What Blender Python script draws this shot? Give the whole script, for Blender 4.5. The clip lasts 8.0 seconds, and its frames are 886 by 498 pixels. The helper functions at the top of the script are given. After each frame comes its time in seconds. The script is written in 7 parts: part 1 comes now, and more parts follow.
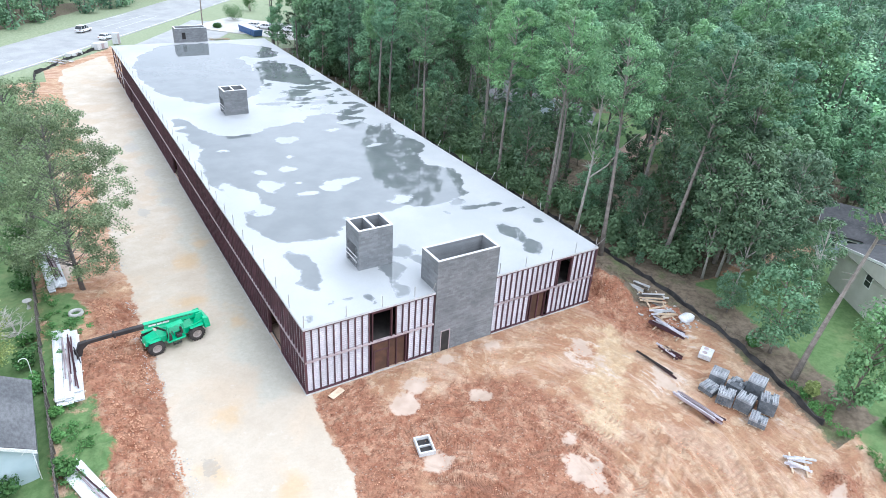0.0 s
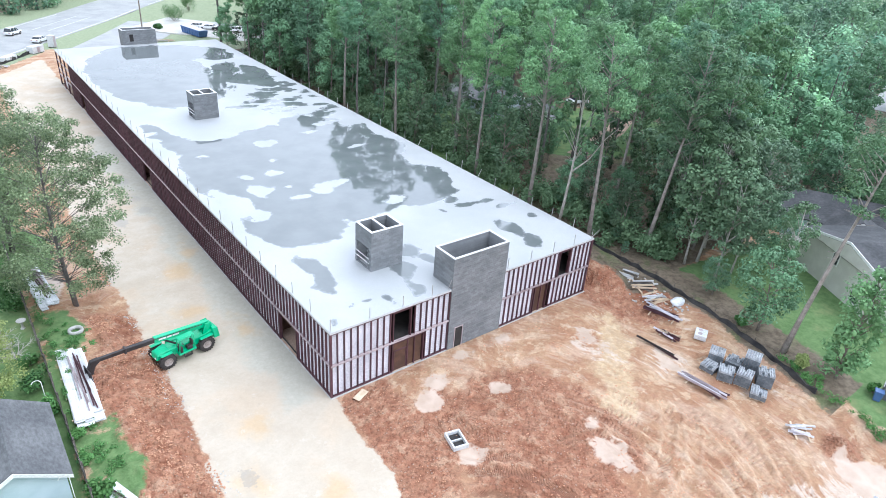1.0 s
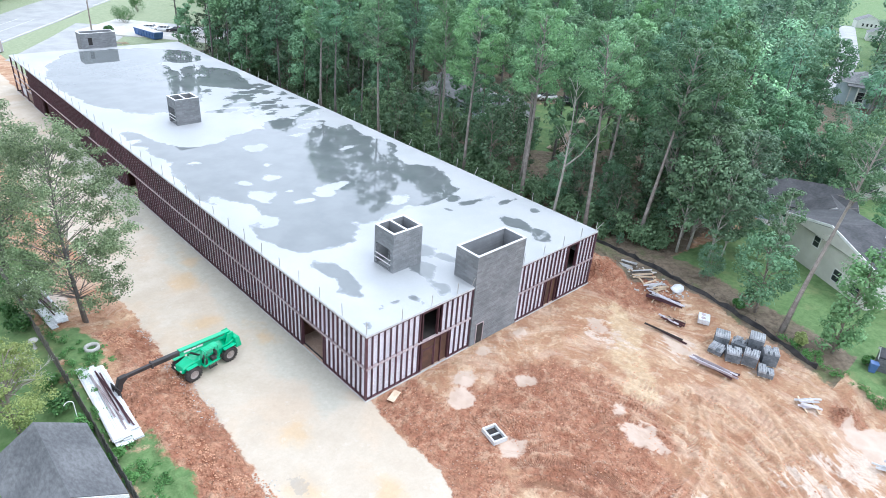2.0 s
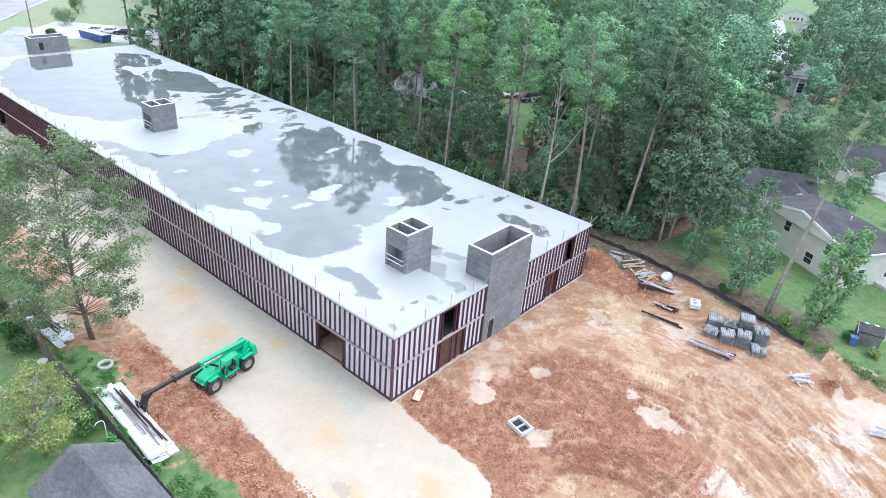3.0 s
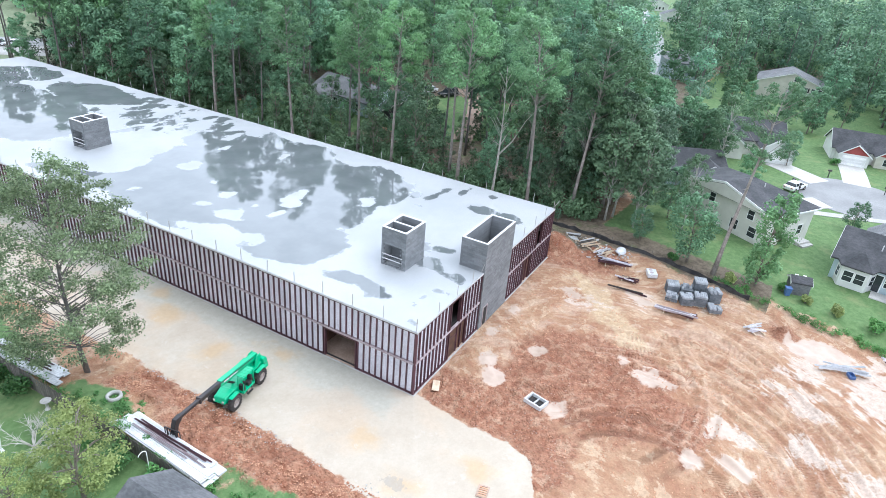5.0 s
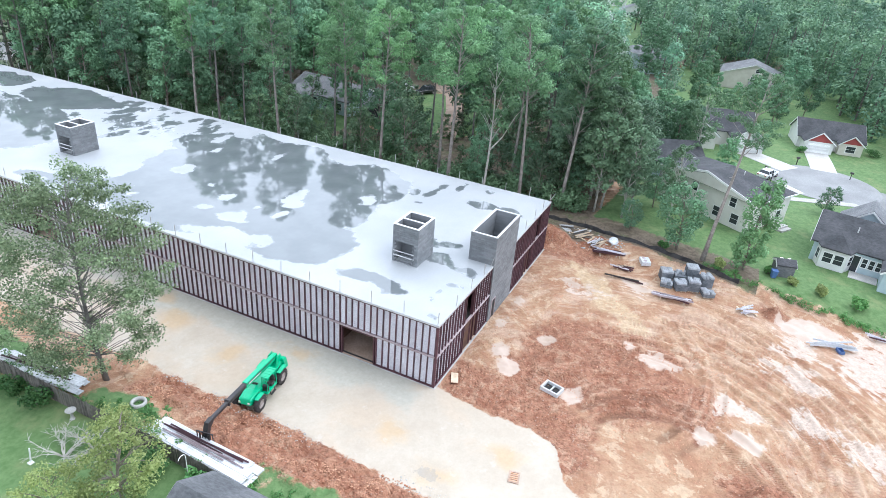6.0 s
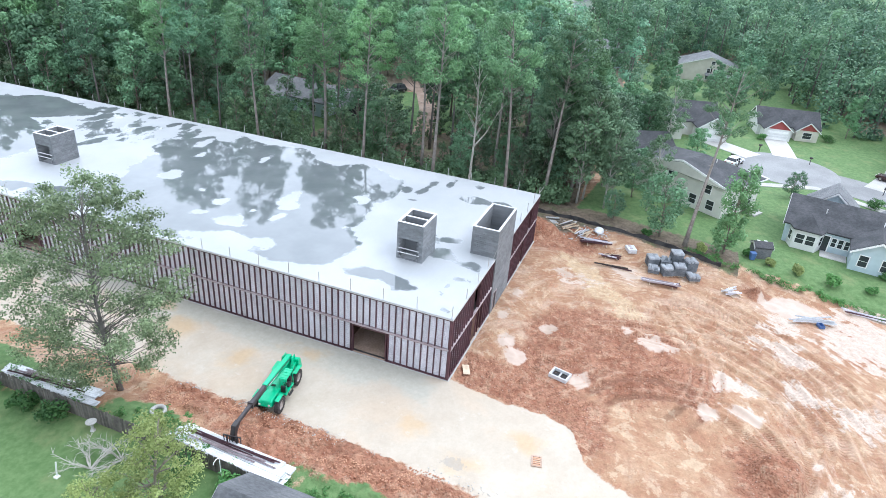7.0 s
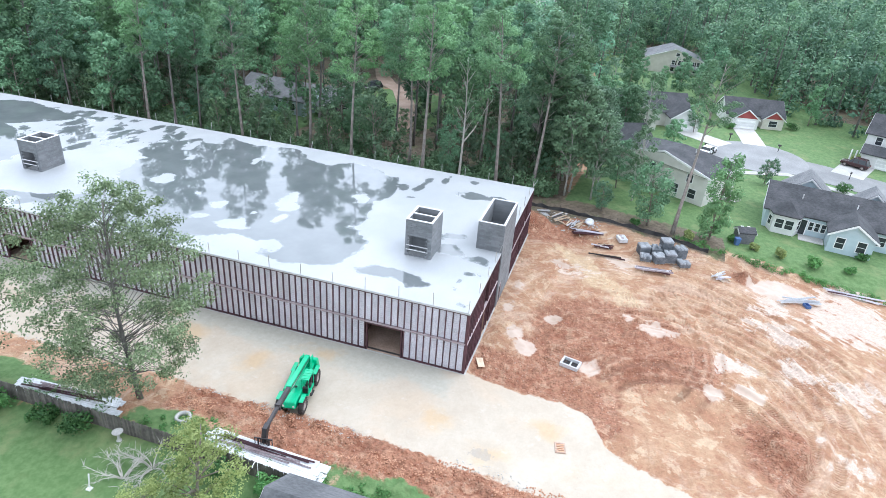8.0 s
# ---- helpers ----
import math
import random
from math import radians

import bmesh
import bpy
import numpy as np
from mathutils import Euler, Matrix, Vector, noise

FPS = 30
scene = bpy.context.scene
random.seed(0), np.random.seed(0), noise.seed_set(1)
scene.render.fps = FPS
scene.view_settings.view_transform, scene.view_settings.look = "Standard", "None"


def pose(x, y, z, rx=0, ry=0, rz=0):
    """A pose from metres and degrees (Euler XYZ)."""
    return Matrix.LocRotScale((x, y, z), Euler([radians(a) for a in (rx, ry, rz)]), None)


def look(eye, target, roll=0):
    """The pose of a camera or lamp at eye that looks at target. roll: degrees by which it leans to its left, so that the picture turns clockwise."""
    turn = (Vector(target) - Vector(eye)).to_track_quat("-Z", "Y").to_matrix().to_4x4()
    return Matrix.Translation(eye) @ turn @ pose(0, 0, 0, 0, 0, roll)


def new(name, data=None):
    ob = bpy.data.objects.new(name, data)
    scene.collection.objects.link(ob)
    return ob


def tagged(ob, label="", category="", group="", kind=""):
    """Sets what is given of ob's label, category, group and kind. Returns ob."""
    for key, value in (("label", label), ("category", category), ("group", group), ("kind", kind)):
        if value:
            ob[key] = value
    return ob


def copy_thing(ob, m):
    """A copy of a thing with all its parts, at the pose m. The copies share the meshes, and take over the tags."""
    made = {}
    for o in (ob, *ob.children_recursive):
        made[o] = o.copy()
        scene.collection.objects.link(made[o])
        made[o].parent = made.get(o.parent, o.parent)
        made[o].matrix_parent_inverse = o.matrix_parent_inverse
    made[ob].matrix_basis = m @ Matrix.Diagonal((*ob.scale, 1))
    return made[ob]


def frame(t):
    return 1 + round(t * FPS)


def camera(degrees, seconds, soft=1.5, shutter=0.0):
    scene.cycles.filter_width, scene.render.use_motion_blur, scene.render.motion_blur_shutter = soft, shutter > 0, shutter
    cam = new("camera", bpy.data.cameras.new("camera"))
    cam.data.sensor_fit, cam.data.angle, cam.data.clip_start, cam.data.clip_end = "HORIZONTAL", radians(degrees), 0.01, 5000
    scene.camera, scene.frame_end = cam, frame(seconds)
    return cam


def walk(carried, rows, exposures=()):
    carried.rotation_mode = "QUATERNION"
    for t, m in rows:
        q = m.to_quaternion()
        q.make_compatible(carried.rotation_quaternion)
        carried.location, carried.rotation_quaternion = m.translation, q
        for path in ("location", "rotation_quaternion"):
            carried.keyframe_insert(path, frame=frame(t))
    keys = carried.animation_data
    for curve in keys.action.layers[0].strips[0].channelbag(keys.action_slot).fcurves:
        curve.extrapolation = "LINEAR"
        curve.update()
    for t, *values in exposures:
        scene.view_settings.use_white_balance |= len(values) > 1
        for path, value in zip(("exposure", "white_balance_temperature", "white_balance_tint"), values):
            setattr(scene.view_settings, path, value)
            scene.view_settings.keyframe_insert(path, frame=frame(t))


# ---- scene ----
cam = camera(69.6, 8.0, 0.85)
PATH = [
    (0, (-12.544, -37.27, 34.799), (-11.584, -35.804, 33.835), 3.8),
    (0.5, (-15.431, -35.748, 34.845), (-14.383, -34.343, 33.882), 4.1),
    (1, (-18.306, -34.182, 34.828), (-17.182, -32.834, 33.87), 4.4),
    (1.5, (-20.949, -32.389, 34.827), (-19.759, -31.096, 33.871), 4.5),
    (3, (-28.11, -26.746, 35.112), (-26.744, -25.638, 34.161), 4.9),
    (3.5, (-30.114, -25.065, 35.167), (-28.683, -24.037, 34.221), 5.0),
    (4, (-31.939, -23.309, 35.173), (-30.455, -22.355, 34.231), 5.0),
    (4.5, (-33.647, -21.666, 35.174), (-32.116, -20.785, 34.237), 5.0),
    (6, (-38.212, -16.486, 35.138), (-36.592, -15.777, 34.205), 4.9),
    (6.5, (-39.618, -14.808, 35.117), (-37.972, -14.156, 34.186), 4.7),
    (7, (-40.896, -12.958, 35.126), (-39.224, -12.373, 34.196), 4.6),
    (7.5, (-42.002, -11.093, 35.179), (-40.308, -10.575, 34.249), 4.5),
    (8, (-42.985, -9.034, 35.275), (-41.28, -8.567, 34.34), 4.5),
]
walk(cam, [(t, look(eye, target, roll)) for t, eye, target, roll in PATH], [(0.0, 0.28, 5730.0, 11.0), (8.0, 0.27, 5730.0, 11.0)])

# ---- sky and sun: an even overcast ----
world = bpy.data.worlds.new("overcast")
scene.world = world
world.use_nodes = True
wn, wl = world.node_tree.nodes, world.node_tree.links
sky = wn.new("ShaderNodeTexSky")
sky.sky_type, sky.sun_disc = "NISHITA", False
sky.sun_elevation, sky.sun_rotation = radians(58), radians(200)
tc = wn.new("ShaderNodeTexCoord")
cl = wn.new("ShaderNodeTexNoise")
cl.inputs["Scale"].default_value, cl.inputs["Detail"].default_value = 2.6, 5.0
cr = wn.new("ShaderNodeValToRGB")
cr.color_ramp.elements[0].position, cr.color_ramp.elements[0].color = 0.34, (8.5, 9.0, 9.4, 1)
cr.color_ramp.elements[1].position, cr.color_ramp.elements[1].color = 0.66, (12.6, 12.95, 13.2, 1)
mx = wn.new("ShaderNodeMix")
mx.data_type = "RGBA"
mx.inputs["Factor"].default_value = 0.88
wl.new(tc.outputs["Generated"], cl.inputs["Vector"])
wl.new(cl.outputs["Fac"], cr.inputs["Fac"])
wl.new(sky.outputs["Color"], mx.inputs["A"])
wl.new(cr.outputs["Color"], mx.inputs["B"])
# the cloud is thinner towards the east
dotp = wn.new("ShaderNodeVectorMath")
dotp.operation = "DOT_PRODUCT"
dotp.inputs[1].default_value = (0.80, 0.16, 0.58)
wl.new(tc.outputs["Generated"], dotp.inputs[0])
lobe = wn.new("ShaderNodeMapRange")
lobe.interpolation_type = "SMOOTHSTEP"
for i, q in ((1, 0.45), (2, 0.98), (3, 0.93), (4, 1.9)):
    lobe.inputs[i].default_value = q
wl.new(dotp.outputs["Value"], lobe.inputs[0])
gl = wn.new("ShaderNodeVectorMath")
gl.operation = "SCALE"
wl.new(mx.outputs["Result"], gl.inputs[0])
wl.new(lobe.outputs["Result"], gl.inputs["Scale"])
wl.new(gl.outputs["Vector"], wn["Background"].inputs["Color"])
wn["Background"].inputs["Strength"].default_value = 0.15

sun = new("sun", bpy.data.lights.new("sun", "SUN"))
sun.data.energy, sun.data.angle, sun.data.color = 1.15, radians(25), (1.0, 0.97, 0.92)
sun.rotation_euler = (radians(32), 0, radians(200 - 180))


# ---- materials ----
class Nodes:
    """Short hand for one node material."""

    def __init__(self, name):
        self.m = bpy.data.materials.new(name)
        self.m.use_nodes = True
        self.n, self.l = self.m.node_tree.nodes, self.m.node_tree.links
        self.b = self.n["Principled BSDF"]
        self.g = self.n.new("ShaderNodeNewGeometry")

    def wire(self, sock, v):
        if isinstance(v, bpy.types.NodeSocket):
            self.l.new(v, sock)
        else:
            sock.default_value = v

    def noise(self, scale, detail=4.0, rough=0.55, vec=None, out="Fac"):
        k = self.n.new("ShaderNodeTexNoise")
        k.inputs["Scale"].default_value, k.inputs["Detail"].default_value, k.inputs["Roughness"].default_value = scale, detail, rough
        self.l.new(vec or self.g.outputs["Position"], k.inputs["Vector"])
        return k.outputs[out]

    def stretched(self, sx, sy, sz, turn=0.0):
        k = self.n.new("ShaderNodeMapping")
        k.inputs["Scale"].default_value, k.inputs["Rotation"].default_value = (sx, sy, sz), (0, 0, radians(turn))
        self.l.new(self.g.outputs["Position"], k.inputs["Vector"])
        return k.outputs["Vector"]

    def step(self, v, lo, hi, a=0.0, b=1.0):
        k = self.n.new("ShaderNodeMapRange")
        k.interpolation_type = "SMOOTHSTEP"
        for i, q in enumerate((v, lo, hi, a, b)):
            self.wire(k.inputs[i], q)
        return k.outputs["Result"]

    def mix(self, f, a, b, how="MIX"):
        k = self.n.new("ShaderNodeMix")
        k.data_type, k.blend_type = "RGBA", how
        for s, q in (("Factor", f), ("A", a), ("B", b)):
            self.wire(k.inputs[s], q)
        return k.outputs["Result"]

    def math(self, op, a, b=0.0):
        k = self.n.new("ShaderNodeMath")
        k.operation = op
        self.wire(k.inputs[0], a)
        self.wire(k.inputs[1], b)
        return k.outputs[0]

    def attr(self, name):
        k = self.n.new("ShaderNodeAttribute")
        k.attribute_name = name
        return k.outputs["Fac"]

    def bump(self, h, strength, dist=0.02):
        k = self.n.new("ShaderNodeBump")
        self.wire(k.inputs["Strength"], strength)
        k.inputs["Distance"].default_value = dist
        self.l.new(h, k.inputs["Height"])
        self.l.new(k.outputs["Normal"], self.b.inputs["Normal"])

    def done(self, color, rough=0.8, metal=0.0):
        self.wire(self.b.inputs["Base Color"], color)
        self.wire(self.b.inputs["Roughness"], rough)
        self.b.inputs["Metallic"].default_value = metal
        return self.m


def rgb(*c):
    return (*c, 1.0)


def plain(name, a, b, big=0.6, fine=14.0, rough=0.75, metal=0.0, bump=0.15, vary=0.12):
    """Two tones over a large noise, fine grain in value, relief, and a shift from piece to piece."""
    k = Nodes(name)
    col = k.mix(k.step(k.noise(big), 0.3, 0.7), rgb(*a), rgb(*b))
    f = k.noise(fine, 5)
    g = k.step(f, 0.25, 0.75, 0.82, 1.14)
    info = k.n.new("ShaderNodeObjectInfo")
    r = k.step(info.outputs["Random"], 0, 1, 1 - vary, 1 + vary)
    col = k.mix(1.0, col, k.math("MULTIPLY", g, r), "MULTIPLY")
    k.bump(f, bump)
    return k.done(col, k.step(f, 0.2, 0.8, max(rough - 0.1, 0.03), min(rough + 0.1, 1.0)), metal)


def leafy(name, a, b, thru=0.22, toned=False, alike=False):
    k = Nodes(name)
    info = k.n.new("ShaderNodeObjectInfo")
    t = k.mix(k.g.outputs["Random Per Island"], rgb(*a), rgb(*b))
    t = k.mix(1.0, t, k.step(k.noise(0.22, 2), 0.3, 0.7, 0.75, 1.25), "MULTIPLY")
    if not alike:
        t = k.mix(k.step(info.outputs["Random"], 0.0, 1.0, 0.0, 0.35), t, rgb(a[0] * 1.9, b[1] * 0.95, a[2] * 1.1))
        t = k.mix(1.0, t, k.step(k.math("FRACT", k.math("MULTIPLY", info.outputs["Random"], 7.31)), 0, 1, 0.68, 1.32), "MULTIPLY")
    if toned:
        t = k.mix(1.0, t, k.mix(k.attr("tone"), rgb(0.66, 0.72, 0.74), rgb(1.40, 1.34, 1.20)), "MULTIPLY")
    k.l.new(t, k.b.inputs["Base Color"])
    k.b.inputs["Roughness"].default_value = 0.6
    k.b.inputs["Specular IOR Level"].default_value = 0.25
    tr = k.n.new("ShaderNodeBsdfTranslucent")
    k.l.new(t, tr.inputs["Color"])
    ms = k.n.new("ShaderNodeMixShader")
    ms.inputs[0].default_value = thru
    k.l.new(k.b.outputs[0], ms.inputs[1])
    k.l.new(tr.outputs[0], ms.inputs[2])
    k.l.new(ms.outputs[0], k.n["Material Output"].inputs["Surface"])
    return k.m


def roof_concrete():
    k = Nodes("wet_roof_concrete")
    big, mid, fine = k.noise(0.13, 4), k.noise(1.1, 5), k.noise(9.0, 5)
    dry = k.mix(k.step(big, 0.35, 0.65), rgb(0.352, 0.365, 0.373), rgb(0.410, 0.419, 0.427))
    dry = k.mix(k.math("MULTIPLY", k.step(mid, 0.52, 0.72), 0.35), dry, rgb(0.36, 0.37, 0.38))
    dry = k.mix(1.0, dry, k.step(fine, 0.2, 0.8, 0.93, 1.05), "MULTIPLY")
    w = k.math("ADD", k.attr("wet"), k.math("ADD", k.math("MULTIPLY", k.math("SUBTRACT", mid, 0.5), 0.12), k.math("MULTIPLY", k.math("SUBTRACT", k.noise(3.6, 3), 0.5), 0.06)))
    wet = k.step(w, 0.496, 0.506)
    damp = k.step(w, 0.44, 0.5)
    deep = k.mix(k.step(k.noise(0.35, 4), 0.3, 0.7), rgb(0.122, 0.136, 0.140), rgb(0.154, 0.168, 0.172))
    deep = k.mix(k.step(w, 0.505, 0.545), rgb(0.25, 0.265, 0.275), deep)
    col = k.mix(k.math("MULTIPLY", damp, 0.22), dry, rgb(0.30, 0.315, 0.325))
    col = k.mix(wet, col, deep)
    k.b.inputs["IOR"].default_value = 1.62
    k.bump(fine, k.step(wet, 0, 1, 0.08, 0.0))
    return k.done(col, k.step(wet, 0, 1, 0.55, 0.015))


def site_ground():
    k = Nodes("site_ground")
    n1, n2, n3 = k.noise(0.33, 6, 0.62), k.noise(1.7, 6, 0.65), k.noise(8.0, 5, 0.6)
    bend = k.n.new("ShaderNodeVectorMath")
    bend.operation = "MULTIPLY_ADD"
    k.l.new(k.noise(0.09, 3, 0.5, None, "Color"), bend.inputs[0])
    bend.inputs[1].default_value = (5.0, 5.0, 0.0)
    k.l.new(k.g.outputs["Position"], bend.inputs[2])
    # wheels have circled the place: ring coordinates round the turning point
    sx = k.n.new("ShaderNodeSeparateXYZ")
    k.l.new(bend.outputs["Vector"], sx.inputs[0])
    dx, dy = k.math("SUBTRACT", sx.outputs[0], 6.5), k.math("SUBTRACT", sx.outputs[1], -14.5)
    rad = k.math("SQRT", k.math("ADD", k.math("MULTIPLY", dx, dx), k.math("MULTIPLY", dy, dy)))
    ang = k.math("ARCTAN2", dx, k.math("MULTIPLY", dy, -1.0))

    def ring(fr, fa):
        c = k.n.new("ShaderNodeCombineXYZ")
        k.l.new(k.math("MULTIPLY", rad, fr), c.inputs[0])
        k.l.new(k.math("MULTIPLY", ang, fa), c.inputs[1])
        return c.outputs[0]

    broad = k.noise(1.0, 5, 0.60, ring(0.45, 3.6))
    thin = k.noise(1.0, 5, 0.60, ring(1.7, 6.5))
    hair = k.noise(1.0, 3, 0.55, ring(5.2, 11.0))
    out = k.step(rad, 6.0, 12.0)

    def mask(name, wide=0.5, lo=0.44, hi=0.56, by=None):
        v = k.math("ADD", k.attr(name), k.math("MULTIPLY", k.math("SUBTRACT", by or n2, 0.5), wide))
        return k.step(v, lo, hi)

    # graded tan clay: broad tone, dried crusts, dark damp scrapes, fine tyre lines
    dirt = k.mix(k.step(n1, 0.32, 0.68), rgb(0.345, 0.184, 0.106), rgb(0.432, 0.276, 0.168))
    blot = k.noise(0.7, 7, 0.66, bend.outputs["Vector"])
    dirt = k.mix(k.math("MULTIPLY", k.step(blot, 0.545, 0.585), 0.55), dirt, rgb(0.575, 0.435, 0.295))
    dirt = k.mix(k.math("MULTIPLY", k.step(blot, 0.445, 0.40), 0.6), dirt, rgb(0.325, 0.160, 0.095))
    dirt = k.mix(k.math("MULTIPLY", k.math("MULTIPLY", k.step(broad, 0.48, 0.62), out), 0.55), dirt, rgb(0.550, 0.410, 0.300))
    dirt = k.mix(k.math("MULTIPLY", k.math("MULTIPLY", k.step(thin, 0.46, 0.36), out), 0.40), dirt, rgb(0.315, 0.162, 0.100))
    dirt = k.mix(k.math("MULTIPLY", k.math("MULTIPLY", k.step(thin, 0.55, 0.64), out), 0.32), dirt, rgb(0.600, 0.455, 0.355))
    dirt = k.mix(k.math("MULTIPLY", k.math("MULTIPLY", k.step(hair, 0.46, 0.38), out), 0.20), dirt, rgb(0.300, 0.165, 0.105))
    sandy = k.mix(k.step(n2, 0.35, 0.65), rgb(0.520, 0.385, 0.225), rgb(0.600, 0.480, 0.320))
    dirt = k.mix(k.math("MULTIPLY", mask("sand", 1.5, 0.40, 0.66, k.noise(0.55, 6, 0.62)), 0.6), dirt, sandy)
    # loose red clay with clods
    red = k.mix(k.step(n2, 0.33, 0.67), rgb(0.270, 0.112, 0.064), rgb(0.395, 0.210, 0.130))
    red = k.mix(k.math("MULTIPLY", k.step(blot, 0.53, 0.60), 0.65), red, rgb(0.475, 0.305, 0.200))
    red = k.mix(k.math("MULTIPLY", k.step(n1, 0.50, 0.40), 0.55), red, rgb(0.235, 0.092, 0.050))
    red = k.mix(k.math("MULTIPLY", k.step(broad, 0.47, 0.39), 0.45), red, rgb(0.225, 0.095, 0.055))
    cells = k.n.new("ShaderNodeTexVoronoi")
    cells.inputs["Scale"].default_value = 4.2
    k.l.new(k.g.outputs["Position"], cells.inputs["Vector"])
    sc = k.n.new("ShaderNodeSeparateColor")
    k.l.new(cells.outputs["Color"], sc.inputs[0])
    lump = k.step(cells.outputs["Distance"], 0.05, 0.60, 1.0, 0.0)
    red = k.mix(1.0, red, k.step(sc.outputs[0], 0.0, 1.0, 0.90, 1.08), "MULTIPLY")
    red = k.mix(k.math("MULTIPLY", k.math("MULTIPLY", k.step(sc.outputs[1], 0.80, 0.88), k.step(lump, 0.45, 0.7)), 0.4), red, rgb(0.56, 0.42, 0.33))
    red_m = mask("red", 1.7, 0.34, 0.66, n1)
    col = k.mix(red_m, dirt, red)
    track = k.math("MULTIPLY", k.attr("track"), k.step(k.noise(0.22, 3), 0.38, 0.52))
    cleat = k.math("SINE", k.math("MULTIPLY", k.math("ADD", k.math("MULTIPLY", ang, 14.0), k.math("MULTIPLY", n1, 0.6)), 19.0))
    col = k.mix(k.math("MULTIPLY", k.math("MULTIPLY", k.attr("crest"), k.step(n1, 0.46, 0.58)), 0.35), col, rgb(0.560, 0.400, 0.280))
    col = k.mix(k.math("MULTIPLY", track, k.step(cleat, -0.4, 0.6, 0.05, 0.42)), col, rgb(0.340, 0.185, 0.120))
    # pale silt left by the rain, broken up by wheels; sky glare is partly in its colour
    silt = k.mix(k.step(n2, 0.3, 0.7), rgb(0.520, 0.405, 0.322), rgb(0.590, 0.490, 0.412))
    wet = mask("pale", 3.2, 0.66, 0.80, k.math("ADD", k.math("MULTIPLY", broad, 0.30), k.math("ADD", k.math("MULTIPLY", thin, 0.35), k.math("MULTIPLY", blot, 0.35))))
    col = k.mix(k.math("MULTIPLY", wet, 0.82), col, silt)
    # the lane: cream crusher dust, greyer under the wall, with ochre stains and small dark puddles
    lane = k.mix(k.step(n1, 0.3, 0.7), rgb(0.440, 0.372, 0.292), rgb(0.490, 0.430, 0.350))
    lane = k.mix(k.math("MULTIPLY", k.step(k.noise(0.16, 5), 0.50, 0.62), 0.5), lane, rgb(0.470, 0.365, 0.262))
    lane = k.mix(k.math("MULTIPLY", mask("grey", 1.3, 0.35, 0.75, n1), 0.75), lane, k.mix(k.step(n2, 0.3, 0.7), rgb(0.365, 0.358, 0.305), rgb(0.425, 0.412, 0.355)))
    lane = k.mix(k.math("MULTIPLY", mask("ochre", 1.6, 0.45, 0.95, n1), 0.6), lane, rgb(0.480, 0.330, 0.175))
    lane = k.mix(k.math("MULTIPLY", k.step(k.noise(0.9, 7, 0.7), 0.58, 0.68), 0.4), lane, rgb(0.530, 0.485, 0.420))
    lane = k.mix(k.math("MULTIPLY", k.step(n2, 0.64, 0.72), 0.35), lane, rgb(0.335, 0.295, 0.245))
    pool = mask("pool", 0.9, 0.50, 0.56)
    lane = k.mix(k.math("MULTIPLY", pool, 0.55), lane, rgb(0.270, 0.250, 0.215))
    lane_m = mask("lane", 1.0, 0.43, 0.57, k.noise(0.8, 7, 0.68))
    col = k.mix(lane_m, col, lane)
    grass = k.mix(k.step(n2, 0.3, 0.7), rgb(0.084, 0.156, 0.052), rgb(0.142, 0.222, 0.086))
    grass = k.mix(k.math("MULTIPLY", k.step(n1, 0.5, 0.72), 0.6), grass, rgb(0.215, 0.240, 0.110))
    grass = k.mix(k.math("MULTIPLY", k.attr("dry"), 0.7), grass, k.mix(k.step(n2, 0.3, 0.7), rgb(0.24, 0.27, 0.17), rgb(0.36, 0.38, 0.27)))
    green = mask("grass", 1.0, 0.42, 0.58, k.noise(0.8, 7, 0.68))
    col = k.mix(green, col, grass)
    litter = k.mix(k.step(n2, 0.3, 0.7), rgb(0.105, 0.080, 0.056), rgb(0.205, 0.165, 0.12))
    litter = k.mix(k.math("MULTIPLY", k.step(n1, 0.5, 0.7), 0.6), litter, rgb(0.12, 0.17, 0.06))
    col = k.mix(mask("litter", 0.9, 0.40, 0.60), col, litter)
    mud = mask("mud", 1.1, 0.47, 0.65, k.math("ADD", k.math("MULTIPLY", blot, 0.5), k.math("MULTIPLY", n2, 0.5)))
    col = k.mix(k.math("MULTIPLY", mud, 0.9), col, k.mix(k.step(n1, 0.35, 0.65), rgb(0.430, 0.325, 0.250), rgb(0.510, 0.405, 0.325)))
    calm = k.math("MAXIMUM", mud, k.math("MAXIMUM", k.math("MULTIPLY", lane_m, 0.7), green))
    grain = k.mix(1.0, k.step(n3, 0.25, 0.75, 0.92, 1.07), k.step(k.noise(2.8, 7, 0.74), 0.32, 0.68, 0.87, 1.11), "MULTIPLY")
    col = k.mix(1.0, col, k.mix(calm, grain, rgb(1, 1, 1)), "MULTIPLY")
    rel = k.math("ADD", k.math("ADD", k.math("MULTIPLY", n2, 1.5), k.math("MULTIPLY", k.noise(0.75, 6, 0.62), 3.6)), k.math("ADD", k.math("MULTIPLY", n3, 0.8), k.math("ADD", k.math("MULTIPLY", thin, 1.1), k.math("ADD", k.math("MULTIPLY", k.math("MULTIPLY", cleat, track), 0.55), k.math("MULTIPLY", lump, k.math("MULTIPLY", red_m, 1.5))))))
    flat = k.math("MAXIMUM", mud, k.math("MULTIPLY", lane_m, 0.85))
    k.bump(rel, k.step(k.math("MAXIMUM", flat, k.math("MULTIPLY", green, 0.7)), 0, 1, 0.75, 0.0), 0.13)
    k.b.inputs["IOR"].default_value = 1.4
